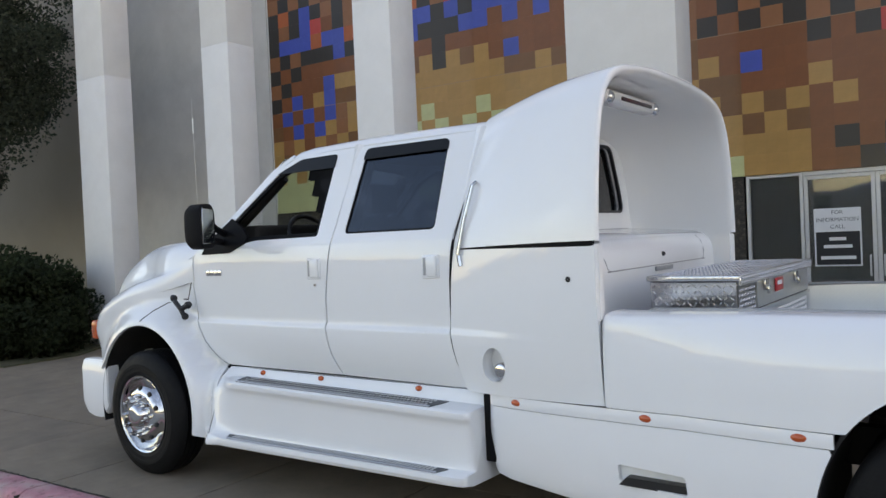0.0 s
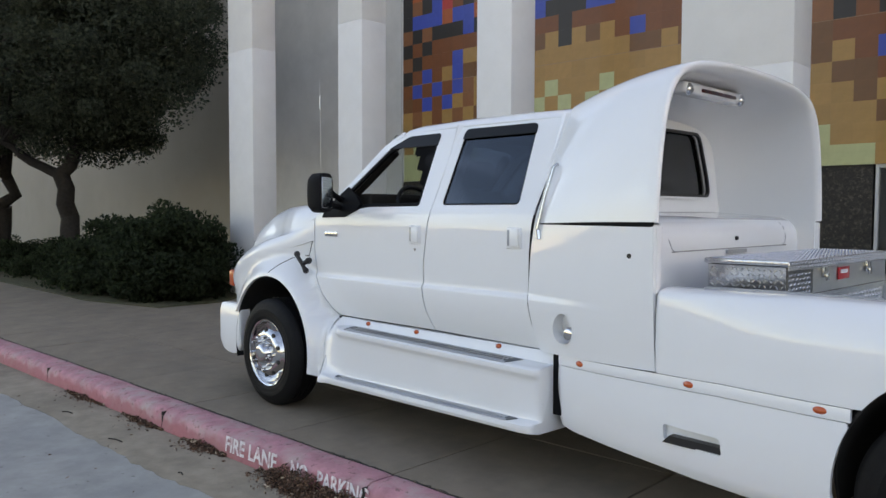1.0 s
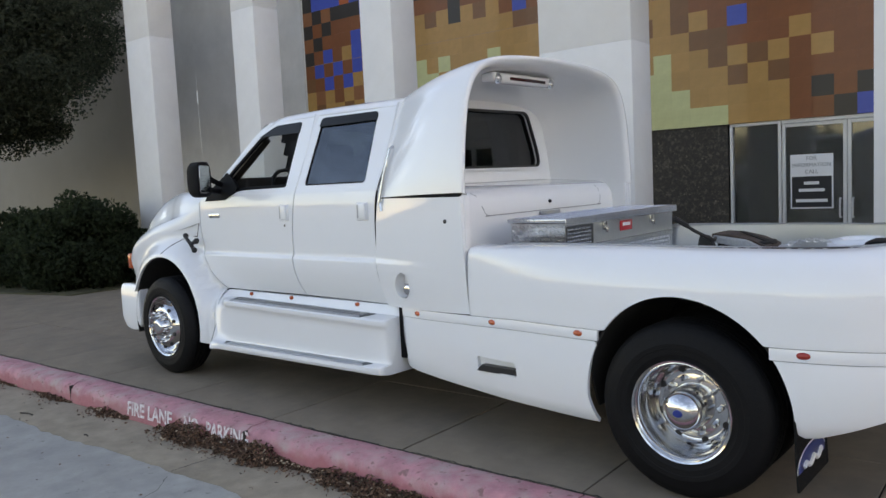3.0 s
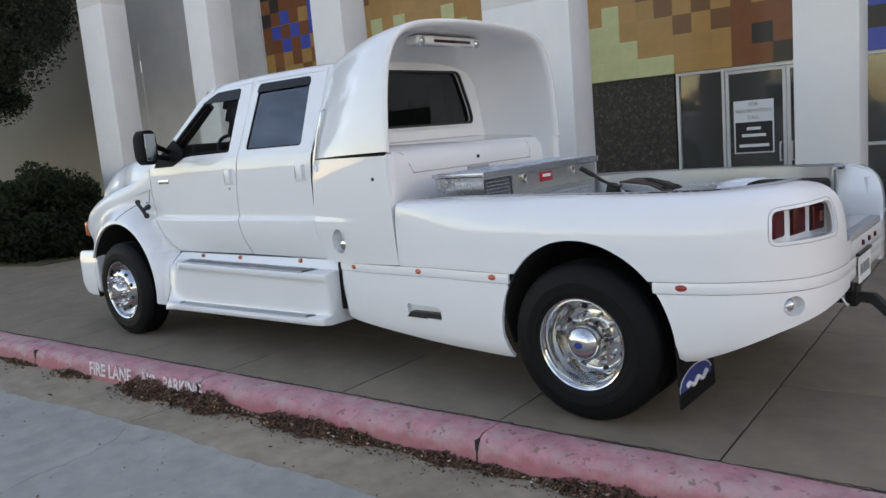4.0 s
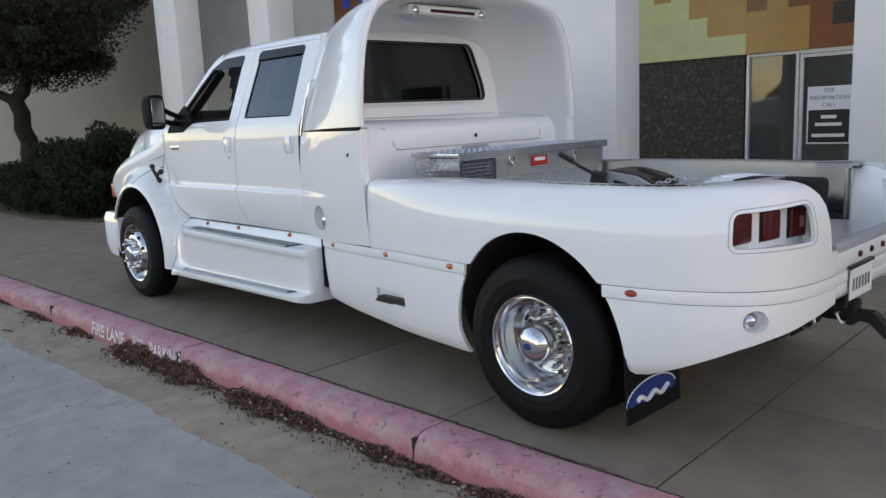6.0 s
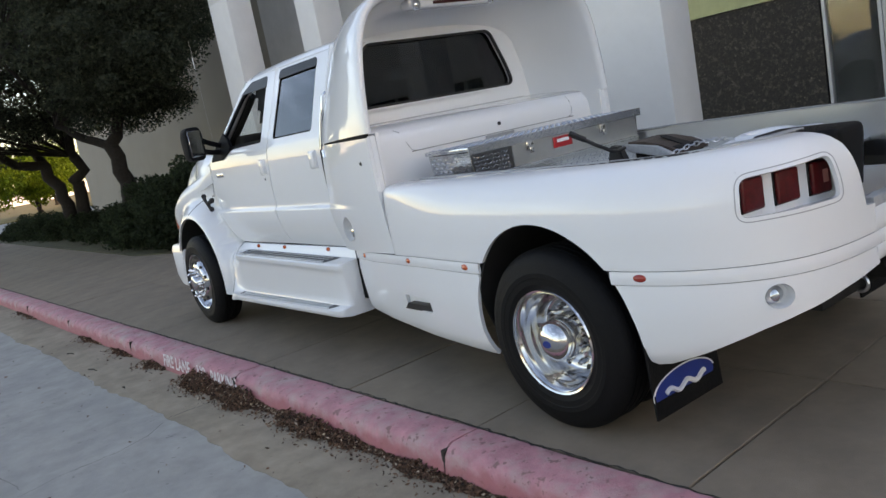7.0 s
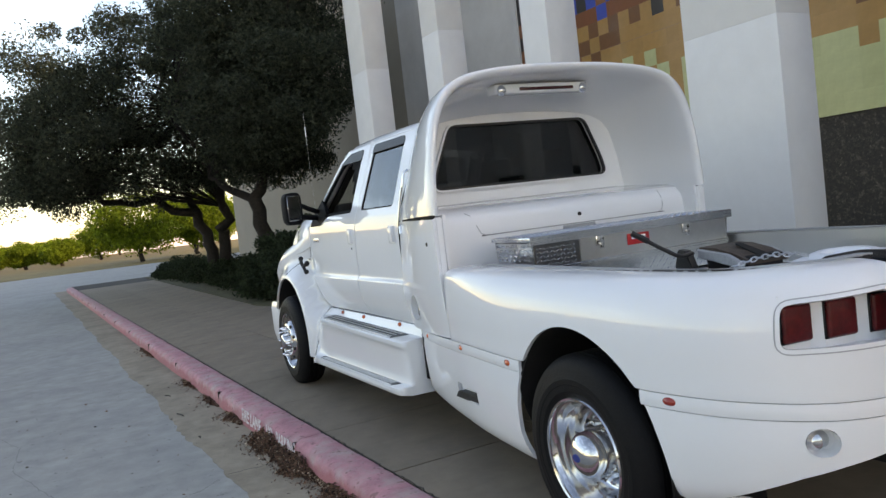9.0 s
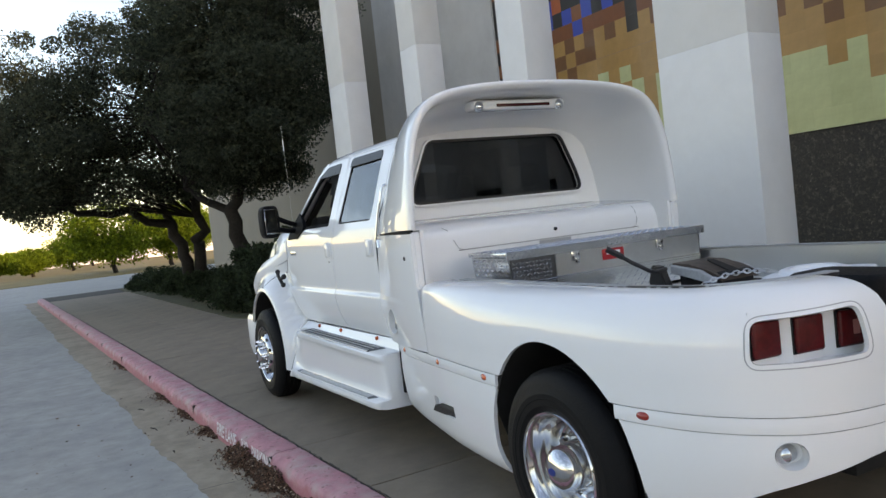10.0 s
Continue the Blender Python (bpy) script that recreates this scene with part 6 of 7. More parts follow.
def rear_wheel(far):
    m = bmesh.new()
    fy = (lambda y: 2 * TC - y) if far else (lambda y: y)

    def mk(bmx, name, material, parent, label="", smooth=40):
        for v in bmx.verts:
            y = v.co.y - 0.072
            v.co = Vector((v.co.x + 0.02, 2 * TC - y if far else y, v.co.z + 0.006))
        return part(name, bmx, material, parent, label, smooth)
    wh = mk(tyre(bmesh.new(), 0.0, 0.235, 0.0, R=0.421, rim=0.238), "wheel", M_RUBBER, truck, "dual rear wheel with black tyre and polished deep-dish rim", 25)
    mk(tyre(bmesh.new(), 0.30, 0.535, 0.0, R=0.421, rim=0.238), "inner_tyre", M_RUBBER, wh, "", 25)
    prof = [(0.02, 0.262), (-0.004, 0.268), (-0.008, 0.277), (-0.001, 0.282), (0.006, 0.278), (0.003, 0.262), (0.012, 0.252), (0.05, 0.246), (0.075, 0.236), (0.085, 0.228), (0.125, 0.218), (0.150, 0.205), (0.156, 0.19), (0.152, 0.165), (0.146, 0.13), (0.146, 0.09), (0.15, 0.001)]
    b = lathe(bmesh.new(), [(y, r * 0.875) for y, r in prof], (0, 0, 0.42), n=72)
    mk(b, "rim", M_CHROME, wh, "polished deep-dish rim", 50)
    for k in range(8):
        b = bmesh.new()
        a = 2 * math.pi * (k + 0.4) / 8
        lathe(b, [(0.150, 0.001), (0.1495, 0.017), (0.154, 0.019)], (0.175 * math.cos(a), 0, 0.42 + 0.175 * math.sin(a)), n=14)
        mk(b, "hand_hole", M_BLACK, wh)
    for k in range(10):
        b = bmesh.new()
        a = 2 * math.pi * k / 10
        nut(b, 0.134 * math.cos(a), 0.146, 0.42 + 0.134 * math.sin(a), 0.015, 0.045, False)
        mk(b, "lug_nut", M_CHROME, wh)
    b = lathe(bmesh.new(), [(0.146, 0.106), (0.135, 0.106), (0.06, 0.099), (0.012, 0.093), (-0.008, 0.078), (-0.024, 0.052), (-0.031, 0.03), (-0.032, 0.001)], (0, 0, 0.42), n=48)
    hc = mk(b, "hub_cap", M_CHROME, wh, "domed chrome hub cap")
    b = lathe(bmesh.new(), [(-0.036, 0.001), (-0.035, 0.022), (-0.029, 0.026)], (0, 0, 0.42), n=24)
    for v in b.verts:
        v.co.z = 0.42 + (v.co.z - 0.42) * 0.72
    mk(b, "hub_emblem", M_BLUE, hc, "blue oval emblem")


def front_wheel(far):
    X, OY = -4.63, -0.045

    def mk(bmx, name, material, parent, label="", smooth=40):
        if far:
            for v in bmx.verts:
                v.co.y = 2 * TC - v.co.y
        return part(name, bmx, material, parent, label, smooth)
    wh = mk(tyre(bmesh.new(), OY, OY + 0.235, X), "wheel", M_RUBBER, truck, "front wheel with black tyre and bright convex rim", 25)
    prof = [(OY + 0.05, 0.26), (OY - 0.004, 0.268), (OY - 0.009, 0.277), (OY + 0.004, 0.28), (OY + 0.004, 0.262), (OY + 0.03, 0.25), (OY + 0.05, 0.235), (OY + 0.045, 0.222), (OY + 0.01, 0.205), (OY - 0.015, 0.185), (OY - 0.025, 0.15), (OY - 0.022, 0.10), (OY - 0.03, 0.095), (OY - 0.03, 0.001)]
    b = lathe(bmesh.new(), [(y, r * 0.935) for y, r in prof], (X, 0, 0.42), n=72)
    mk(b, "rim", M_CHROME, wh, "bright convex truck rim", 50)
    for k in range(10):
        b = bmesh.new()
        a = 2 * math.pi * (k + 0.5) / 10
        lathe(b, [(OY - 0.019, 0.001), (OY - 0.0185, 0.016), (OY - 0.005, 0.018)], (X + 0.174 * math.cos(a), 0, 0.42 + 0.174 * math.sin(a)), n=14)
        mk(b, "hand_hole", M_BLACK, wh)
    for k in range(10):
        b = bmesh.new()
        a = 2 * math.pi * k / 10
        nut(b, X + 0.128 * math.cos(a), OY - 0.02, 0.42 + 0.128 * math.sin(a), 0.014, 0.06, False)
        mk(b, "lug_nut", M_CHROME, wh)
    b = lathe(bmesh.new(), [(OY - 0.025, 0.082), (OY - 0.04, 0.078), (OY - 0.062, 0.072), (OY - 0.074, 0.062), (OY - 0.08, 0.04), (OY - 0.08, 0.001)], (X, 0, 0.42), n=40)
    mk(b, "hub_cap", M_CHROME, wh)


for far in (False, True):
    rear_wheel(far)
    front_wheel(far)
    fy = (lambda y: 2 * TC - y) if far else (lambda y: y)
    b = bmesh.new()
    rings = []
    for z, dx in ((0.70, -0.02), (0.45, -0.005), (0.30, 0.0), (0.148, 0.008)):
        y0, y1 = sorted((fy(-0.045), fy(0.40)))
        rings.append([(0.515 + dx, y0, z), (0.525 + dx, y0, z), (0.525 + dx, y1, z), (0.515 + dx, y1, z)])
    ring_loft(b, rings)
    fl = part("mud_flap", b, M_RUBBER, truck, "black rubber mud flap with a blue oval emblem")
    for nm, sx, off, mt in (("oval_border", 1.0, 0.0, M_WHITEPRINT), ("oval", 0.94, 0.0015, M_BLUE)):
        b = bmesh.new()
        vs = []
        for layer in (0.526, 0.5275 + off):
            vs.append([(layer + 0.0, fy(0.158) + 0.208 * sx * math.cos(2 * math.pi * k / 40), 0.240 + 0.084 * sx * math.sin(2 * math.pi * k / 40)) for k in range(40)])
        ring_loft(b, vs)
        part(nm, b, mt, fl)
    # the emblem's lettering, drawn as one plain wavy stroke
    b = bmesh.new()
    tube(b, [(0.5305, fy(0.158) + 0.0065 * k - 0.13, 0.240 + 0.012 * math.sin(k * 0.36)) for k in range(41)], 0.011, n=6)
    part("stroke", b, M_WHITEPRINT, fl)


# ---- toolbox across the bed ----
BED = truck.matrix_world
M_TREAD = mat("tread_plate_aluminium", (0.60, 0.61, 0.62), 0.2, metal=1.0, var=0.12, scale=9, bump=0.05, bscale=90)

# darker copy of the tread plate, its dark reflection put into the colour
M_TREAD_DARK = mat("mirrored_dark_tread_plate", (0.16, 0.165, 0.17), 0.3, metal=1.0, var=0.2, scale=14, bump=0.05, bscale=90)


def tread(bm, start, du, dv, n, wide, high, pitch=0.026):
    """Raised lozenges, turned this way and that in turn, over a wide x high field."""
    start, du, dv, n = Vector(start), Vector(du).normalized(), Vector(dv).normalized(), Vector(n)
    for i in range(int(wide / pitch)):
        for j in range(int(high / pitch)):
            c = start + du * (i + 0.5) * pitch + dv * (j + 0.5) * pitch
            a = (du + dv).normalized() if (i + j) % 2 else (du - dv).normalized()
            s = a.cross(n)
            base = [bm.verts.new(c + (a * p + s * q) * pitch) for p, q in ((0.52, 0), (0, 0.173), (-0.52, 0), (0, -0.173))]
            top = [bm.verts.new(c + n * 0.085 * pitch + (a * p + s * q) * pitch) for p, q in ((0.346, 0), (0, 0.077), (-0.346, 0), (0, -0.077))]
            bm.faces.new(top)
            for k in range(4):
                bm.faces.new((base[k], base[(k + 1) % 4], top[(k + 1) % 4], top[k]))
    bmesh.ops.recalc_face_normals(bm, faces=bm.faces)
    return bm


tb = thing("toolbox", "bright tread-plate aluminium toolbox across the truck bed with a red badge", "toolbox")
tb.matrix_world = BED @ Matrix.Translation((-1.04, TC, 1.0))
b = bmesh.new()
# body: a front face, ends that taper to the rails
prism(b, [(-0.70, -0.01), (0.70, -0.01), (0.70, 0.16), (0.715, 0.275), (-0.715, 0.275), (-0.70, 0.16)], 'x', -0.155, 0.22)
bmesh.ops.bevel(b, geom=list(b.edges), offset=0.004, segments=1, affect='EDGES')
bmesh.ops.recalc_face_normals(b, faces=b.faces)
for f in b.faces:
    f.material_index = 0 if abs(f.normal.x) > 0.6 else 1 if abs(f.normal.y) > 0.6 else 2
bx = part("box_body", b, M_TREAD, tb)
# near third of the front, coloured as if mirroring dark surroundings
tp = part("tread_panel", boxed(0.2205, 0.2235, -0.695, -0.405, 0.0, 0.257), M_TREAD_DARK, tb, "tread-plate panel coloured dark for the dark reflection in it")
tagged(part("tread_pattern", tread(bmesh.new(), (0.2236, -0.69, 0.004), (0, 1, 0), (0, 0, 1), (1, 0, 0), 0.285, 0.252, pitch=0.022), M_TREAD, tp, smooth=0), kind="stuff")
b = tread(bmesh.new(), (0.2202, -0.40, 0.0), (0, 1, 0), (0, 0, 1), (1, 0, 0), 1.08, 0.11)
tread(b, (-0.15, -0.7002, 0.0), (1, 0, 0), (0, 0, 1), (0, -1, 0), 0.37, 0.158)
tread(b, (-0.15, -0.7012, 0.164), (1, 0, 0), (0, -0.13, 1), (0, -1, 0.13), 0.37, 0.106)
tagged(part("tread_pattern", b, M_TREAD, bx, smooth=0), kind="stuff")
part("front_panel", boxed(0.221, 0.225, -0.40, 0.69, 0.135, 0.268), M_ALU, tb, "plain brushed aluminium front strip")
b = bmesh.new()
box(b, -0.165, 0.24, -0.73, 0.73, 0.278, 0.302, bev=0.005)
ld = part("lid", b, M_TREAD, tb, "tread-plate lid with a turned-down lip")
b = tread(bmesh.new(), (-0.155, -0.72, 0.3022), (1, 0, 0), (0, 1, 0), (0, 0, 1), 0.39, 1.43)
tread(b, (0.2432, -0.72, 0.264), (0, 1, 0), (0, 0, 1), (1, 0, 0), 1.44, 0.036, pitch=0.018)
tread(b, (-0.16, -0.7302, 0.282), (1, 0, 0), (0, 0, 1), (0, -1, 0), 0.39, 0.02, pitch=0.018)
tagged(part("tread_pattern", b, M_TREAD, ld, smooth=0), kind="stuff")
part("lid_lip", boxed(0.236, 0.243, -0.73, 0.73, 0.258, 0.304, bev=0.002, seg=1), M_TREAD, ld)
part("lower_lip", boxed(0.222, 0.232, -0.70, 0.70, 0.118, 0.132, bev=0.002, seg=1), M_TREAD, tb)
bd = part("badge", boxed(0.2255, 0.231, -0.075, 0.085, 0.182, 0.245, bev=0.003), M_REDBADGE, tb, "red maker's badge with a white bar")
part("bar", boxed(0.231, 0.2325, -0.045, 0.055, 0.212, 0.232), M_WHITEPRINT, bd)
for y in (-0.27, 0.36):
    lt = part("latch", boxed(0.226, 0.24, y - 0.028, y + 0.028, 0.205, 0.262, bev=0.004), M_CHROME, tb, "bright paddle latch")
    part("latch_paddle", boxed(0.24, 0.252, y - 0.014, y + 0.014, 0.19, 0.225, bev=0.003), M_CHROME, lt)
for y in (-0.705, 0.705):
    part("mounting_foot", boxed(-0.15, 0.2, y - 0.02, y + 0.02, -0.02, 0.0), M_ALU, tb)

# ---- gooseneck coupling gear lying in the bed ----
M_RUST = mat("worn_brown_steel", (0.07, 0.052, 0.042), 0.6, metal=0.3, var=0.35, scale=18, bump=0.2, bscale=60)
M_OFFWHITE = mat("white_plastic_sheet", (0.72, 0.74, 0.77), 0.35, var=0.04, scale=6)
gn = thing("hitch_coupler", "dark steel fifth-wheel coupler with a release lever standing in the bed", "hitch")
gn.matrix_world = BED @ Matrix.Translation((-0.05, 1.02, 0.98))
b = bmesh.new()
rings = []
for x, z in ((-0.15, 0.195), (-0.05, 0.19), (0.06, 0.165), (0.15, 0.13)):
    rings.append([(x, -0.125, z - 0.02), (x, 0.125, z - 0.02), (x, 0.125, z), (x, -0.125, z)])
ring_loft(b, rings)
part("head_plate", b, M_RUST, gn, "brown worn top plate")
b = bmesh.new()
prism(b, [(-0.02, -0.022), (0.155, -0.035), (0.155, 0.035), (-0.02, 0.022), (-0.04, 0.0)], 'z', 0.0, 0.006)
for v in b.verts:
    v.co.z += 0.197 - 0.36 * max(0.0, v.co.x + 0.03)
part("throat_slot", b, M_UNDER, gn)
for y in (-0.165, 0.128):
    b = bmesh.new()
    prism(b, [(-0.13, 0.15), (0.13, 0.10), (0.14, 0.122), (0.05, 0.165), (-0.13, 0.188)], 'y', y, y + 0.03)
    bmesh.ops.bevel(b, geom=list(b.edges), offset=0.004, segments=1, affect='EDGES')
    part("side_rail", b, M_STRIP, gn, "pale worn steel side rail")
part("saddle", boxed(-0.13, 0.14, -0.11, 0.11, 0.0, 0.15, bev=0.015), M_UNDER, gn)
part("base_rail", boxed(-0.30, 0.32, -0.42, -0.36, 0.0, 0.05, bev=0.006), M_UNDER, gn)
part("base_rail", boxed(-0.30, 0.32, 0.36, 0.42, 0.0, 0.05, bev=0.006), M_UNDER, gn)
b = bmesh.new()
prism(b, [(-0.20, 0.0), (-0.06, 0.0), (-0.08, 0.10), (-0.12, 0.19), (-0.17, 0.20), (-0.19, 0.12)], 'y', -0.25, -0.20)
bmesh.ops.bevel(b, geom=list(b.edges), offset=0.006, segments=2, affect='EDGES')
part("pivot_bracket", b, M_BLACK, gn)
b = bmesh.new()
tube(b, [(-0.09, -0.23, 0.18), (-0.06, -0.32, 0.178), (-0.07, -0.35, 0.185), (-0.14, -0.40, 0.235), (-0.19, -0.45, 0.285), (-0.205, -0.47, 0.30)], 0.010, n=8)
lv = part("release_lever", b, M_BLACK, gn, "black bent release lever")
b = bmesh.new()
tube(b, [(-0.165, -0.425, 0.262), (-0.215, -0.48, 0.308)], 0.015, n=8)
part("grip", b, M_BLACK, lv)

chain = thing("safety_chain", "galvanised steel safety chain draped over the coupler", "chain")
chain.matrix_world = BED @ Matrix.Translation((0.12, 0.62, 1.08))
pth = [(0.0, -0.02, -0.08), (0.05, 0.02, 0.0), (0.10, 0.06, 0.04), (0.16, 0.12, 0.065), (0.22, 0.17, 0.075), (0.27, 0.22, 0.07), (0.31, 0.25, 0.055)]
N = 22
for k in range(N):
    t = k / (N - 1) * (len(pth) - 1)
    i = min(int(t), len(pth) - 2)
    p = Vector(pth[i]).lerp(Vector(pth[i + 1]), t - i)
    d = (Vector(pth[i + 1]) - Vector(pth[i])).normalized()
    side = d.cross(Vector((0, 0, 1))).normalized() if k % 2 else Vector((0, 0, 1))
    b = bmesh.new()
    loop = [p + d * (0.015 * math.cos(a)) + side * (0.0095 * math.sin(a)) for a in [2 * math.pi * j / 10 for j in range(11)]]
    tube(b, [tuple(q) for q in loop], 0.0032, n=5)
    part("link", b, M_ALU, chain)

sheet = thing("white_cover", "white plastic plate with a raised round rim in the bed", "cover plate")
sheet.matrix_world = BED @ Matrix.Translation((0.56, 0.92, 1.135)) @ Euler((radians(1.5), radians(-1), radians(20))).to_matrix().to_4x4()
b = bmesh.new()
prism(b, round_poly([(-0.17, -0.17), (0.20, -0.16), (0.22, 0.15), (-0.15, 0.17)], 0.06), 'z', -0.012, 0.004)
bmesh.ops.bevel(b, geom=list(b.edges), offset=0.004, segments=2, affect='EDGES')
part("board", b, M_OFFWHITE, sheet)
b = bmesh.new()
lathe(b, [(-0.004, 0.085), (-0.020, 0.09), (-0.024, 0.105), (-0.018, 0.125), (-0.004, 0.135)], n=36)
bmesh.ops.rotate(b, verts=b.verts, cent=(0, 0, 0), matrix=Matrix.Rotation(radians(-90), 3, 'X'))
part("rim", b, M_OFFWHITE, sheet)
part("support_block", boxed(-0.12, 0.14, -0.1, 0.1, -0.155, -0.012), M_UNDER, sheet)

tub = thing("plastic_tub", "black plastic tub standing in the rear of the truck bed", "tub")
tub.matrix_world = BED @ Matrix.Translation((0.80, 0.80, 0.90))
b = bmesh.new()
rings = []
for z, k in ((0.0, 0.86), (0.012, 0.90), (0.20, 0.98), (0.235, 0.985), (0.252, 0.96), (0.26, 0.90)):
    rings.append([(x * k, y * k, z) for x, y in round_poly([(-0.19, -0.13), (0.19, -0.13), (0.19, 0.13), (-0.19, 0.13)], 0.05, 4)])
ring_loft(b, rings)
part("body", b, M_RUBBER, tub)
for y in (-0.131, 0.131):
    part("side_rib", boxed(-0.14, 0.14, y - 0.006, y + 0.006, 0.17, 0.19, bev=0.004, seg=1), M_RUBBER, tub)

# ---- stencilled kerb lettering ----
FACE = Matrix.Rotation(radians(83), 4, 'X')
for txt, x, z, s in (("FIRE", -4.06, -0.066, 0.165), ("LANE", -3.735, -0.066, 0.165), ("NO", -3.34, -0.064, 0.155), ("PARKING", -2.93, -0.064, 0.155)):
    o = words("stencil_text", txt, s, Matrix.Translation((x, -0.4865, z)) @ FACE, M_WHITE_PAINT, kerb, bold=0.004)
    o.scale = (0.80 if len(txt) == 4 else 0.72, 0.85, 1)


# ---- foliage ----
def leaves(name, places, size, material, parent=None, label="", kind="", seed=1, aspect=0.5, flat=0.0):
    """Many small leaves, each a bent pair of triangles, at the places (n x 3)."""
    rng = np.random.default_rng(seed)
    n = len(places)
    u = rng.normal(size=(n, 3))
    if flat:
        u[:, 2] *= flat
    u /= np.linalg.norm(u, axis=1)[:, None]
    w = rng.normal(size=(n, 3))
    v = np.cross(u, w)
    v /= np.linalg.norm(v, axis=1)[:, None]
    nn = np.cross(u, v)
    sz = size * rng.uniform(0.6, 1.3, n)[:, None]
    tip, tail = places + u * sz, places - u * sz
    l, r = places + v * sz * aspect + nn * sz * 0.15, places - v * sz * aspect + nn * sz * 0.15
    co = np.stack([tail, l, tip, r], axis=1).reshape(-1, 3)
    me = bpy.data.meshes.new(name)
    me.vertices.add(4 * n)
    me.vertices.foreach_set("co", co.ravel())
    me.loops.add(4 * n)
    me.loops.foreach_set("vertex_index", np.arange(4 * n))
    me.polygons.add(n)
    me.polygons.foreach_set("loop_start", np.arange(0, 4 * n, 4))
    me.update(calc_edges=True)
    me.materials.append(material)
    ob = new(name, me)
    if parent:
        ob.parent = parent
    if label or kind:
        tagged(ob, label, kind=kind)
    return ob


def leaf_mat(name, base, dark):
    m = mat(name, base, 0.7, spec=0.2, rand=0.45, stain=dark, stain_scale=0.8, stain_amount=0.7, var=0.2, scale=3)
    n, l = m.node_tree.nodes, m.node_tree.links
    p, o = n["Principled BSDF"], n["Material Output"]
    tr, mx = n.new("ShaderNodeBsdfTranslucent"), n.new("ShaderNodeMixShader")
    src = p.inputs["Base Color"].links[0].from_socket
    l.new(src, tr.inputs["Color"])
    mx.inputs[0].default_value = 0.5
    l.new(p.outputs[0], mx.inputs[1])
    l.new(tr.outputs[0], mx.inputs[2])
    l.new(mx.outputs[0], o.inputs["Surface"])
    return m


M_OAK = leaf_mat("live_oak_leaf", (0.066, 0.078, 0.052), (0.040, 0.048, 0.031))
M_SHRUB = leaf_mat("shrub_leaf", (0.034, 0.048, 0.024), (0.018, 0.026, 0.014))
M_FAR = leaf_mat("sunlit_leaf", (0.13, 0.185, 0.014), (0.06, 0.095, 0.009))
M_BARK = mat("oak_bark", (0.026, 0.021, 0.017), 0.95, var=0.35, scale=14, bump=0.9, bscale=30)
M_LITTER = mat("dry_leaf_litter", (0.125, 0.070, 0.045), 0.9, rand=0.85, var=0.4, scale=20)
M_CHIP = mat("pale_dry_chips", (0.42, 0.33, 0.24), 0.85, rand=0.5, var=0.2, scale=20)
M_SOIL = mat("mulch_and_grass", (0.075, 0.075, 0.035), 0.95, var=0.4, scale=8, bump=0.8, bscale=40, stain=(0.10, 0.075, 0.05), stain_scale=1.2, stain_amount=0.8)
M_GRASS = mat("dry_evening_grass", (0.20, 0.145, 0.05), 0.95, var=0.3, scale=0.5, bump=0.3, bscale=5)


def clumps(rng, centres, radii, per):
    """Leaf places: each clump a loose shell with a ragged edge."""
    out = []
    for c, r in zip(centres, radii):
        d = rng.normal(size=(per, 3))
        d /= np.linalg.norm(d, axis=1)[:, None]
        q = r * (0.35 + 0.75 * rng.random(per) ** 0.6)
        out.append(np.asarray(c) + d * q[:, None] * np.array([1, 1, 0.72]))
    return np.concatenate(out)


def limb(bm, a, b, r0, r1, rng, n=7, wob=0.10):
    a, b = Vector(a), Vector(b)
    pts = []
    for k in range(n + 1):
        t = k / n
        p = a.lerp(b, t)
        if 0 < k < n:
            p += Vector(rng.normal(size=3) * wob * (b - a).length * 0.35)
        pts.append(p)
    tube(bm, pts, 1.0, n=9, taper=[r0 + (r1 - r0) * k / n for k in range(n + 1)])


def oak(name, label, base, limbs, crown_boxes, n_clump, per, seed, leaf=0.055):
    rng = np.random.default_rng(seed)
    t = thing(name, label, "tree", base)
    for q, (a, c, r0, r1) in enumerate(limbs):
        b = bmesh.new()
        limb(b, a, c, r0, r1, rng)
        part("trunk" if a[2] < 0 else "limb", b, M_BARK, t, smooth=60)
    cs, rs = [], []
    for (x0, x1, y0, y1, z0, z1), share in crown_boxes:
        cen, half = np.array([(x0 + x1) / 2, (y0 + y1) / 2, (z0 + z1) / 2]), np.array([(x1 - x0) / 2, (y1 - y0) / 2, (z1 - z0) / 2])
        for _ in range(int(n_clump * share)):
            d = rng.normal(size=3)
            d /= np.linalg.norm(d)
            q = rng.random() ** 0.45
            cs.append(cen + d * half * q)
            rs.append(rng.uniform(0.45, 0.85) if q < 0.8 else rng.uniform(0.20, 0.70))
    leaves("crown", clumps(rng, cs, rs, per), leaf, M_OAK, t, seed=seed + 5)
    # twigs that carry the outer clumps
    b = bmesh.new()
    for c in cs[::3]:
        src = limbs[int(rng.integers(1, len(limbs)))][1]
        pts = [Vector(src), Vector(src).lerp(Vector(c), 0.5) + Vector((0, 0, 0.25)), Vector(c)]
        tube(b, pts, 0.03, n=4, taper=[1.4, 0.8, 0.3])
    tagged(part("twig_mass", b, M_BARK, t, smooth=60), kind="stuff")
    return t


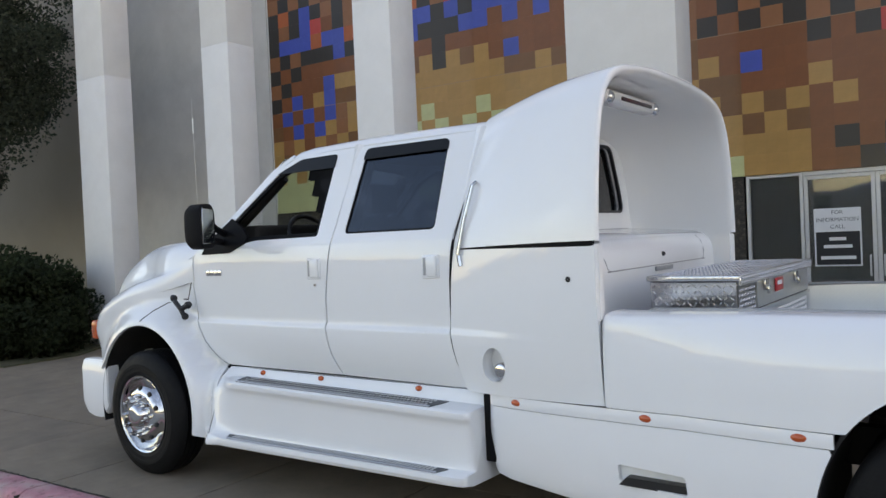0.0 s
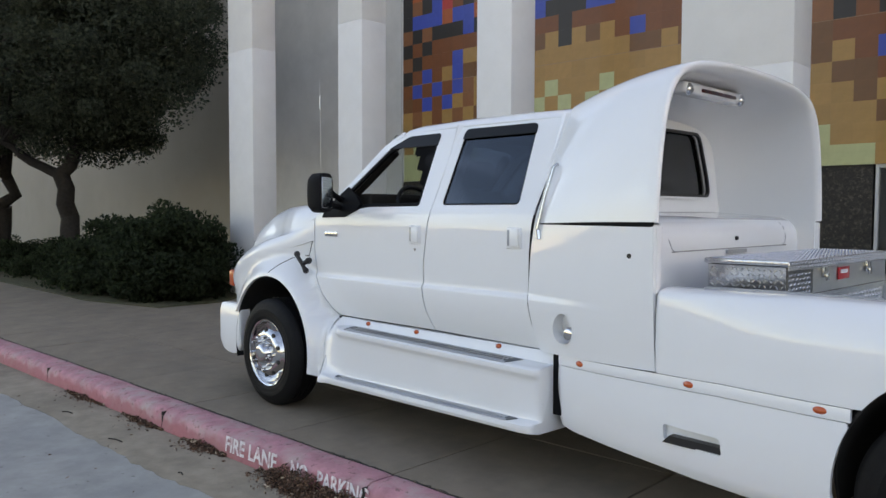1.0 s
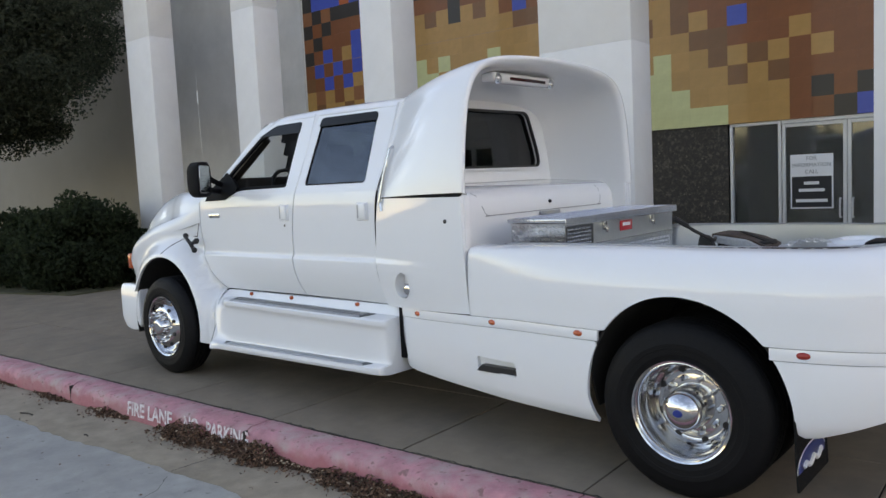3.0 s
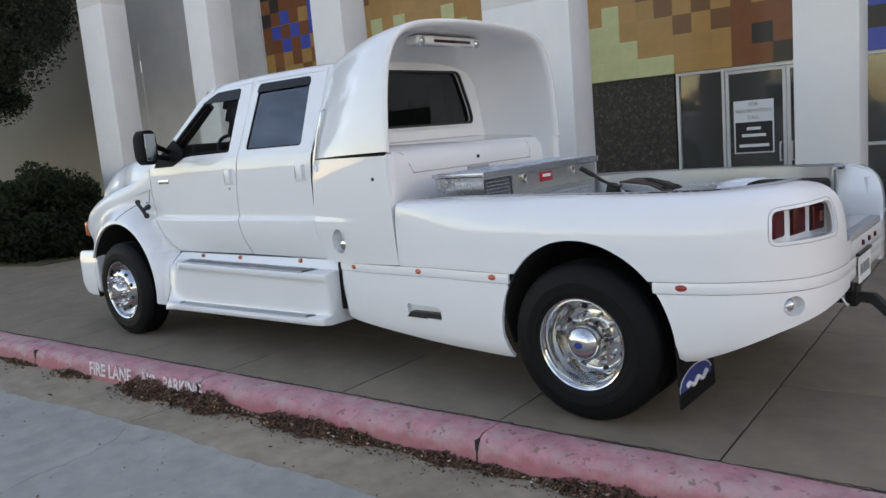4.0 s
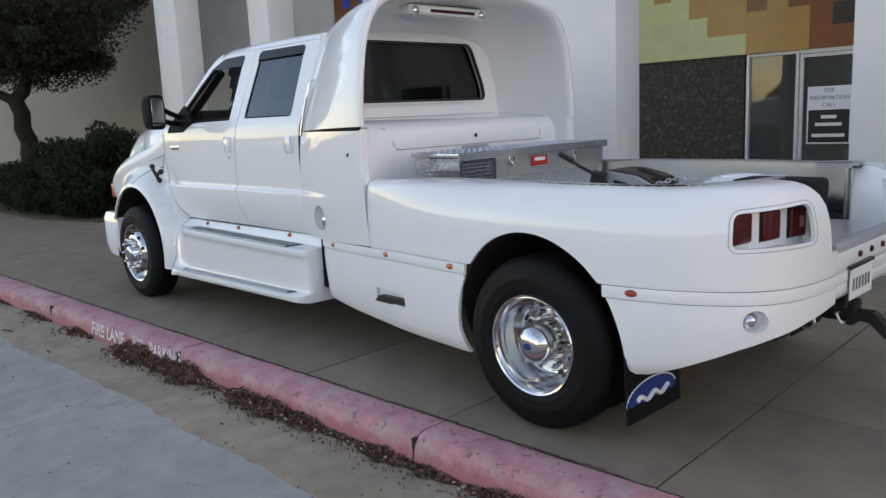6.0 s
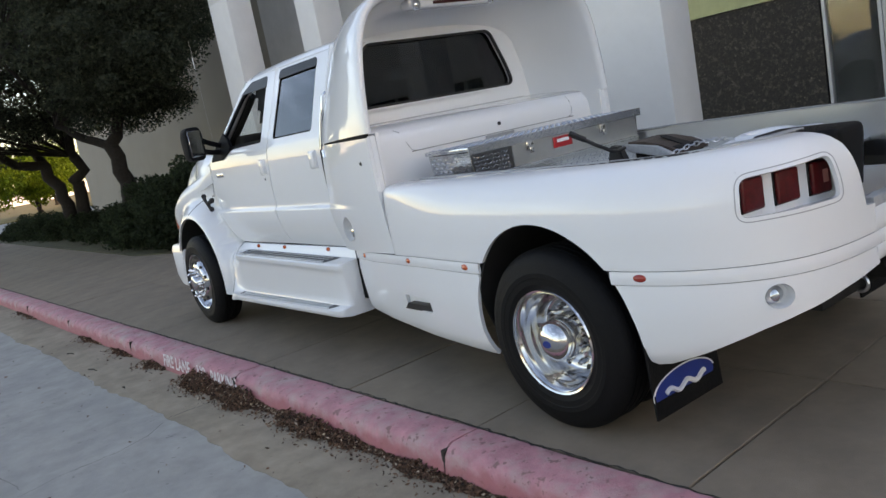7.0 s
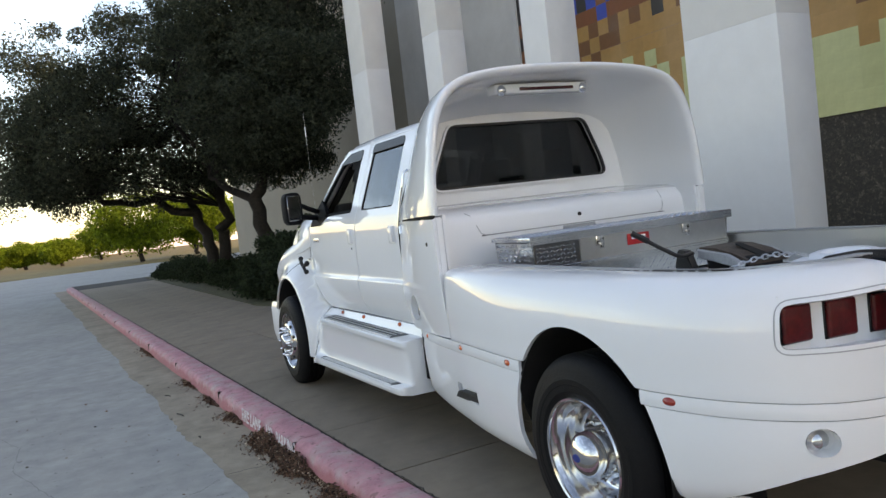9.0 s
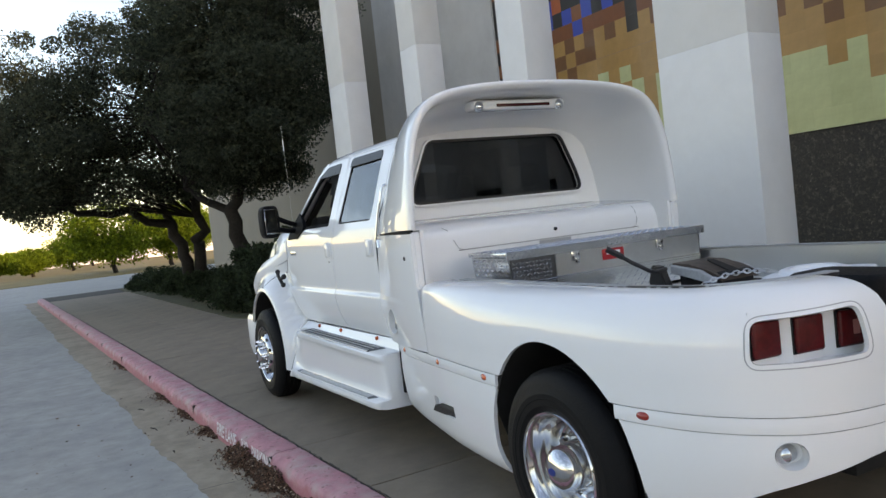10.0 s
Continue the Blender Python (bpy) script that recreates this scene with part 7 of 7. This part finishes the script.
oak("live_oak", "dark live oak with a leaning forked trunk beside the stucco wall", (-18.6, 4.1, 0), [((0, 0, -0.05), (-0.42, -0.16, 2.42), 0.25, 0.19), ((-0.42, -0.16, 2.38), (-1.8, -1.0, 3.2), 0.13, 0.08), ((-0.42, -0.16, 2.38), (0.5, 0.6, 4.0), 0.17, 0.10), ((0.5, 0.6, 3.9), (2.2, 0.2, 5.0), 0.09, 0.05), ((0.5, 0.6, 3.6), (0.2, 1.4, 5.5), 0.09, 0.05), ((-1.6, -0.9, 3.4), (-1.4, -2.0, 5.0), 0.08, 0.04)],
    [((-2.5, 4.2, -2.8, 3.2, 3.1, 10.4), 0.78), ((0.5, 5.2, -2.2, 1.6, 2.9, 6.5), 0.22), ((-2.6, 1.6, -1.6, 2.2, 2.85, 4.4), 0.16)], 380, 400, 11, leaf=0.047)
oak("live_oak", "broad dark live oak with twin trunks and low hanging limbs", (-23.2, 3.4, 0), [((0, 0.25, -0.05), (-0.3, -0.15, 2.3), 0.22, 0.17), ((0.1, 0.5, -0.05), (0.35, 0.55, 2.4), 0.22, 0.16), ((-0.3, -0.15, 2.3), (0.2, -3.2, 3.1), 0.15, 0.08), ((-0.3, -0.15, 2.3), (-1.4, -1.0, 4.9), 0.14, 0.07), ((0.35, 0.55, 2.4), (1.2, 0.6, 5.4), 0.15, 0.07), ((0.2, -3.2, 3.1), (1.2, -5.2, 3.1), 0.08, 0.03)],
    [((-3.0, 4.0, -4.0, 2.6, 3.3, 9.0), 0.56), ((-0.5, 4.2, -6.6, -2.0, 3.0, 6.2), 0.32), ((-2.5, 3.5, -5.0, 1.6, 2.7, 4.2), 0.20), ((-1.0, 3.5, -6.4, -3.0, 2.5, 4.4), 0.10), ((-1.0, 3.5, -5.9, -2.2, 5.4, 7.8), 0.07)], 330, 360, 23, leaf=0.047)


def shrub(name, label, base, half, n, per, seed, cat="shrub", size=0.045):
    rng = np.random.default_rng(seed)
    t = thing(name, label, cat, base)
    hx, hy, hz = half
    cs = []
    for _ in range(n):
        d = rng.normal(size=3)
        d /= np.linalg.norm(d)
        d[2] = abs(d[2])
        cs.append(d * np.array(half) * (0.45 + 0.5 * rng.random()) + np.array([0, 0, 0.10]))
    rs = rng.uniform(0.16, 0.34, n)
    pl = clumps(rng, cs, rs, per)
    pl = pl[pl[:, 2] > 0.0]
    leaves("foliage", pl, size, M_SHRUB, t, seed=seed)
    b = bmesh.new()
    for k in range(14):
        a = rng.uniform(0, 6.28)
        c = cs[int(rng.integers(0, n))]
        tube(b, [(0.1 * math.cos(a), 0.1 * math.sin(a), -0.02), (c[0] * 0.5, c[1] * 0.5, c[2] * 0.6), tuple(c)], 0.012, n=4, taper=[1.5, 1, 0.4])
    part("stems", b, M_BARK, t)
    return t


shrub("shrub", "large rounded dark green shrub beside the column", (-12.1, 3.2, 0), (1.1, 1.1, 1.58), 170, 230, 31)
shrub("shrub", "dark green shrub spilling towards the sidewalk", (-13.4, 3.1, 0), (1.35, 1.15, 1.38), 140, 190, 32)
shrub("shrub", "low dark green shrub under the oak", (-15.6, 3.4, 0), (1.4, 1.2, 1.0), 90, 170, 33)
for i, x in enumerate((-18.4, -20.9, -23.4, -25.9, -28.4, -30.6)):
    shrub("hedge", "low clipped dark hedge along the planting bed", (x, 3.9 - 0.02 * i, 0), (1.5, 1.3, 0.62), 80, 170, 40 + i, "hedge")
b = bmesh.new()
prism(b, [(-33, 2.6), (-12.8, 2.0), (-11.0, 2.4), (-11.0, 3.5), (-11.5, 4.2), (-11.5, 8.34), (-33, 8.34)], 'z', -0.01, 0.02)
tagged(part("planting_bed", b, M_SOIL), "planting bed of mulch and thin grass under the oaks", "planting bed", kind="structure")

# leaf litter drifted against the kerb
rng = np.random.default_rng(5)
pl = []
for x0, x1, wd, hgt, n in ((-6.9, -6.1, 0.09, 0.04, 500), (-5.75, -5.05, 0.10, 0.045, 650), (-4.75, -4.15, 0.12, 0.07, 900), (-3.75, -2.2, 0.16, 0.12, 4600), (-2.25, -0.9, 0.13, 0.085, 2900), (-0.95, 0.0, 0.10, 0.05, 1500), (-0.05, 2.0, 0.14, 0.085, 3800), (1.9, 3.5, 0.13, 0.06, 1300), (-10.5, -9.2, 0.08, 0.03, 400)):
    n = int(n * 1.7)
    x = rng.uniform(x0, x1, n)
    e = np.clip(np.minimum(x - x0, x1 - x) / 0.3, 0.25, 1)
    wave = 0.75 + 0.16 * np.sin(x * 7.3 + 1) + 0.13 * np.sin(x * 19.1) + 0.10 * np.sin(x * 43.7 + 2)
    a = rng.random(n) ** 1.2
    y = -0.492 - a * wd * e * wave - (rng.random(n) < 0.06) * rng.random(n) * 0.12
    z = -0.148 + rng.random(n) ** 0.8 * hgt * e * wave * (1 - a) ** 0.7 + 0.004
    pl.append(np.stack([x, y, z], 1))
pile = np.concatenate(pl)
litter = leaves("leaf_litter", pile, 0.0118, M_LITTER, None, "dry brown leaf litter piled along the kerb", "stuff", 9, 0.42, 0.5)
leaves("pale_chips", pile[rng.random(len(pile)) < 0.022] + np.array((0, -0.008, 0.006)), 0.013, M_CHIP, litter, "pale dry leaf chips", "stuff", 19, 0.40, 0.5)
n = 260
pl = np.stack([rng.uniform(-7, 3, n), -0.5 - rng.random(n) ** 2 * 2.2, np.full(n, -0.143)], 1)
leaves("loose_leaves", pl, 0.014, M_LITTER, None, "scattered dry leaves on the road", "stuff", 10, 0.4, 0.1)
for (x, y, rz, ln) in ((-5.05, -0.86, 12, 0.16), (-4.05, -0.88, 5, 0.05), (-6.1, -0.80, 20, 0.12)):
    tw = thing("twig", "short dry twig lying in the gutter", "twig", (x, y, -0.142), rz)
    b = bmesh.new()
    tube(b, [(-ln / 2, 0, 0), (0, 0.006, 0.003), (ln / 2, -0.004, 0)], 0.005, n=5)
    part("stick", b, M_BARK, tw)

# ---- distance ----
b = bmesh.new()
prism(b, [(-420, -160), (-62, -160), (-62, 7), (-56, 60), (-420, 160)], 'z', -0.17, -0.12)
tagged(part("lawn", b, M_GRASS), "dry evening-lit grass field in the distance", "lawn", kind="structure")


def far_tree(x, y, h, w, seed):
    rng = np.random.default_rng(seed)
    t = thing("field_tree", "round sunlit green tree in the distance", "tree", (x, y, -0.12))
    b = bmesh.new()
    limb(b, (0, 0, 0), (0.1, 0, h * 0.4), 0.22, 0.14, rng)
    for k in range(4):
        a = k * 1.6 + rng.random()
        limb(b, (0.1, 0, h * 0.35), (w * 0.3 * math.cos(a), w * 0.3 * math.sin(a), h * 0.65), 0.12, 0.05, rng)
    part("trunk", b, M_BARK, t)
    cs = []
    for _ in range(80):
        d = rng.normal(size=3)
        d /= np.linalg.norm(d)
        cs.append(d * np.array([w / 2, w / 2, h * 0.40]) * (0.5 + 0.45 * rng.random()) + np.array([0, 0, h * 0.57]))
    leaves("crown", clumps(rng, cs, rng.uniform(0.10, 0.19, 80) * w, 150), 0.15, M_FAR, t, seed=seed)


for x, y, h, w, sd in ((-69, 7.3, 6.3, 9.0, 61), (-73, 12.8, 6.0, 7.5, 62), (-95, 19.0, 7.5, 9, 71), (-98, 2.2, 3.0, 4.5, 72), (-104, -1.6, 3.3, 5, 73), (-112, 7.5, 4.6, 7, 63), (-125, 2.0, 3.4, 6, 64), (-140, 13, 5.0, 8, 65), (-118, -5.0, 3.2, 5, 66), (-150, -9, 3.8, 8, 67), (-160, 20, 6, 9, 68), (-150, 32, 7, 10, 69), (-170, 5, 4.2, 9, 70)):
    far_tree(x, y, h, w, sd)
low = thing("low_building", "long low white building far across the field", "building", (-185, 10, -0.12))
part("wall", boxed(-4, 4, -35, 45, 0, 3.4), M_CONCRETE, low)
part("roof", boxed(-4.4, 4.4, -35.5, 45.5, 3.4, 3.8), M_WALL, low)
# woods across the parking lot, seen only in the paintwork, plus an added belt
rng = np.random.default_rng(77)
n = 150
cs = np.stack([rng.uniform(-230, 200, n), rng.uniform(-125, -105, n), rng.uniform(0.5, 6.5, n) * rng.uniform(0.5, 1, n)], 1)
# unseen belt towards +x, added to hold back the sun-side horizon glow
cs2 = np.stack([rng.uniform(70, 95, n), rng.uniform(-110, 40, n), rng.uniform(0.5, 9, n) * rng.uniform(0.5, 1, n)], 1)
cs = np.concatenate([cs, cs2])
n = len(cs)
leaves("far_woods", clumps(rng, cs, rng.uniform(2.0, 4.0, n), 150), 0.7, M_OAK, None, "dark belt of trees beyond the parking lot, partly added to block sky glow", "stuff", 78)
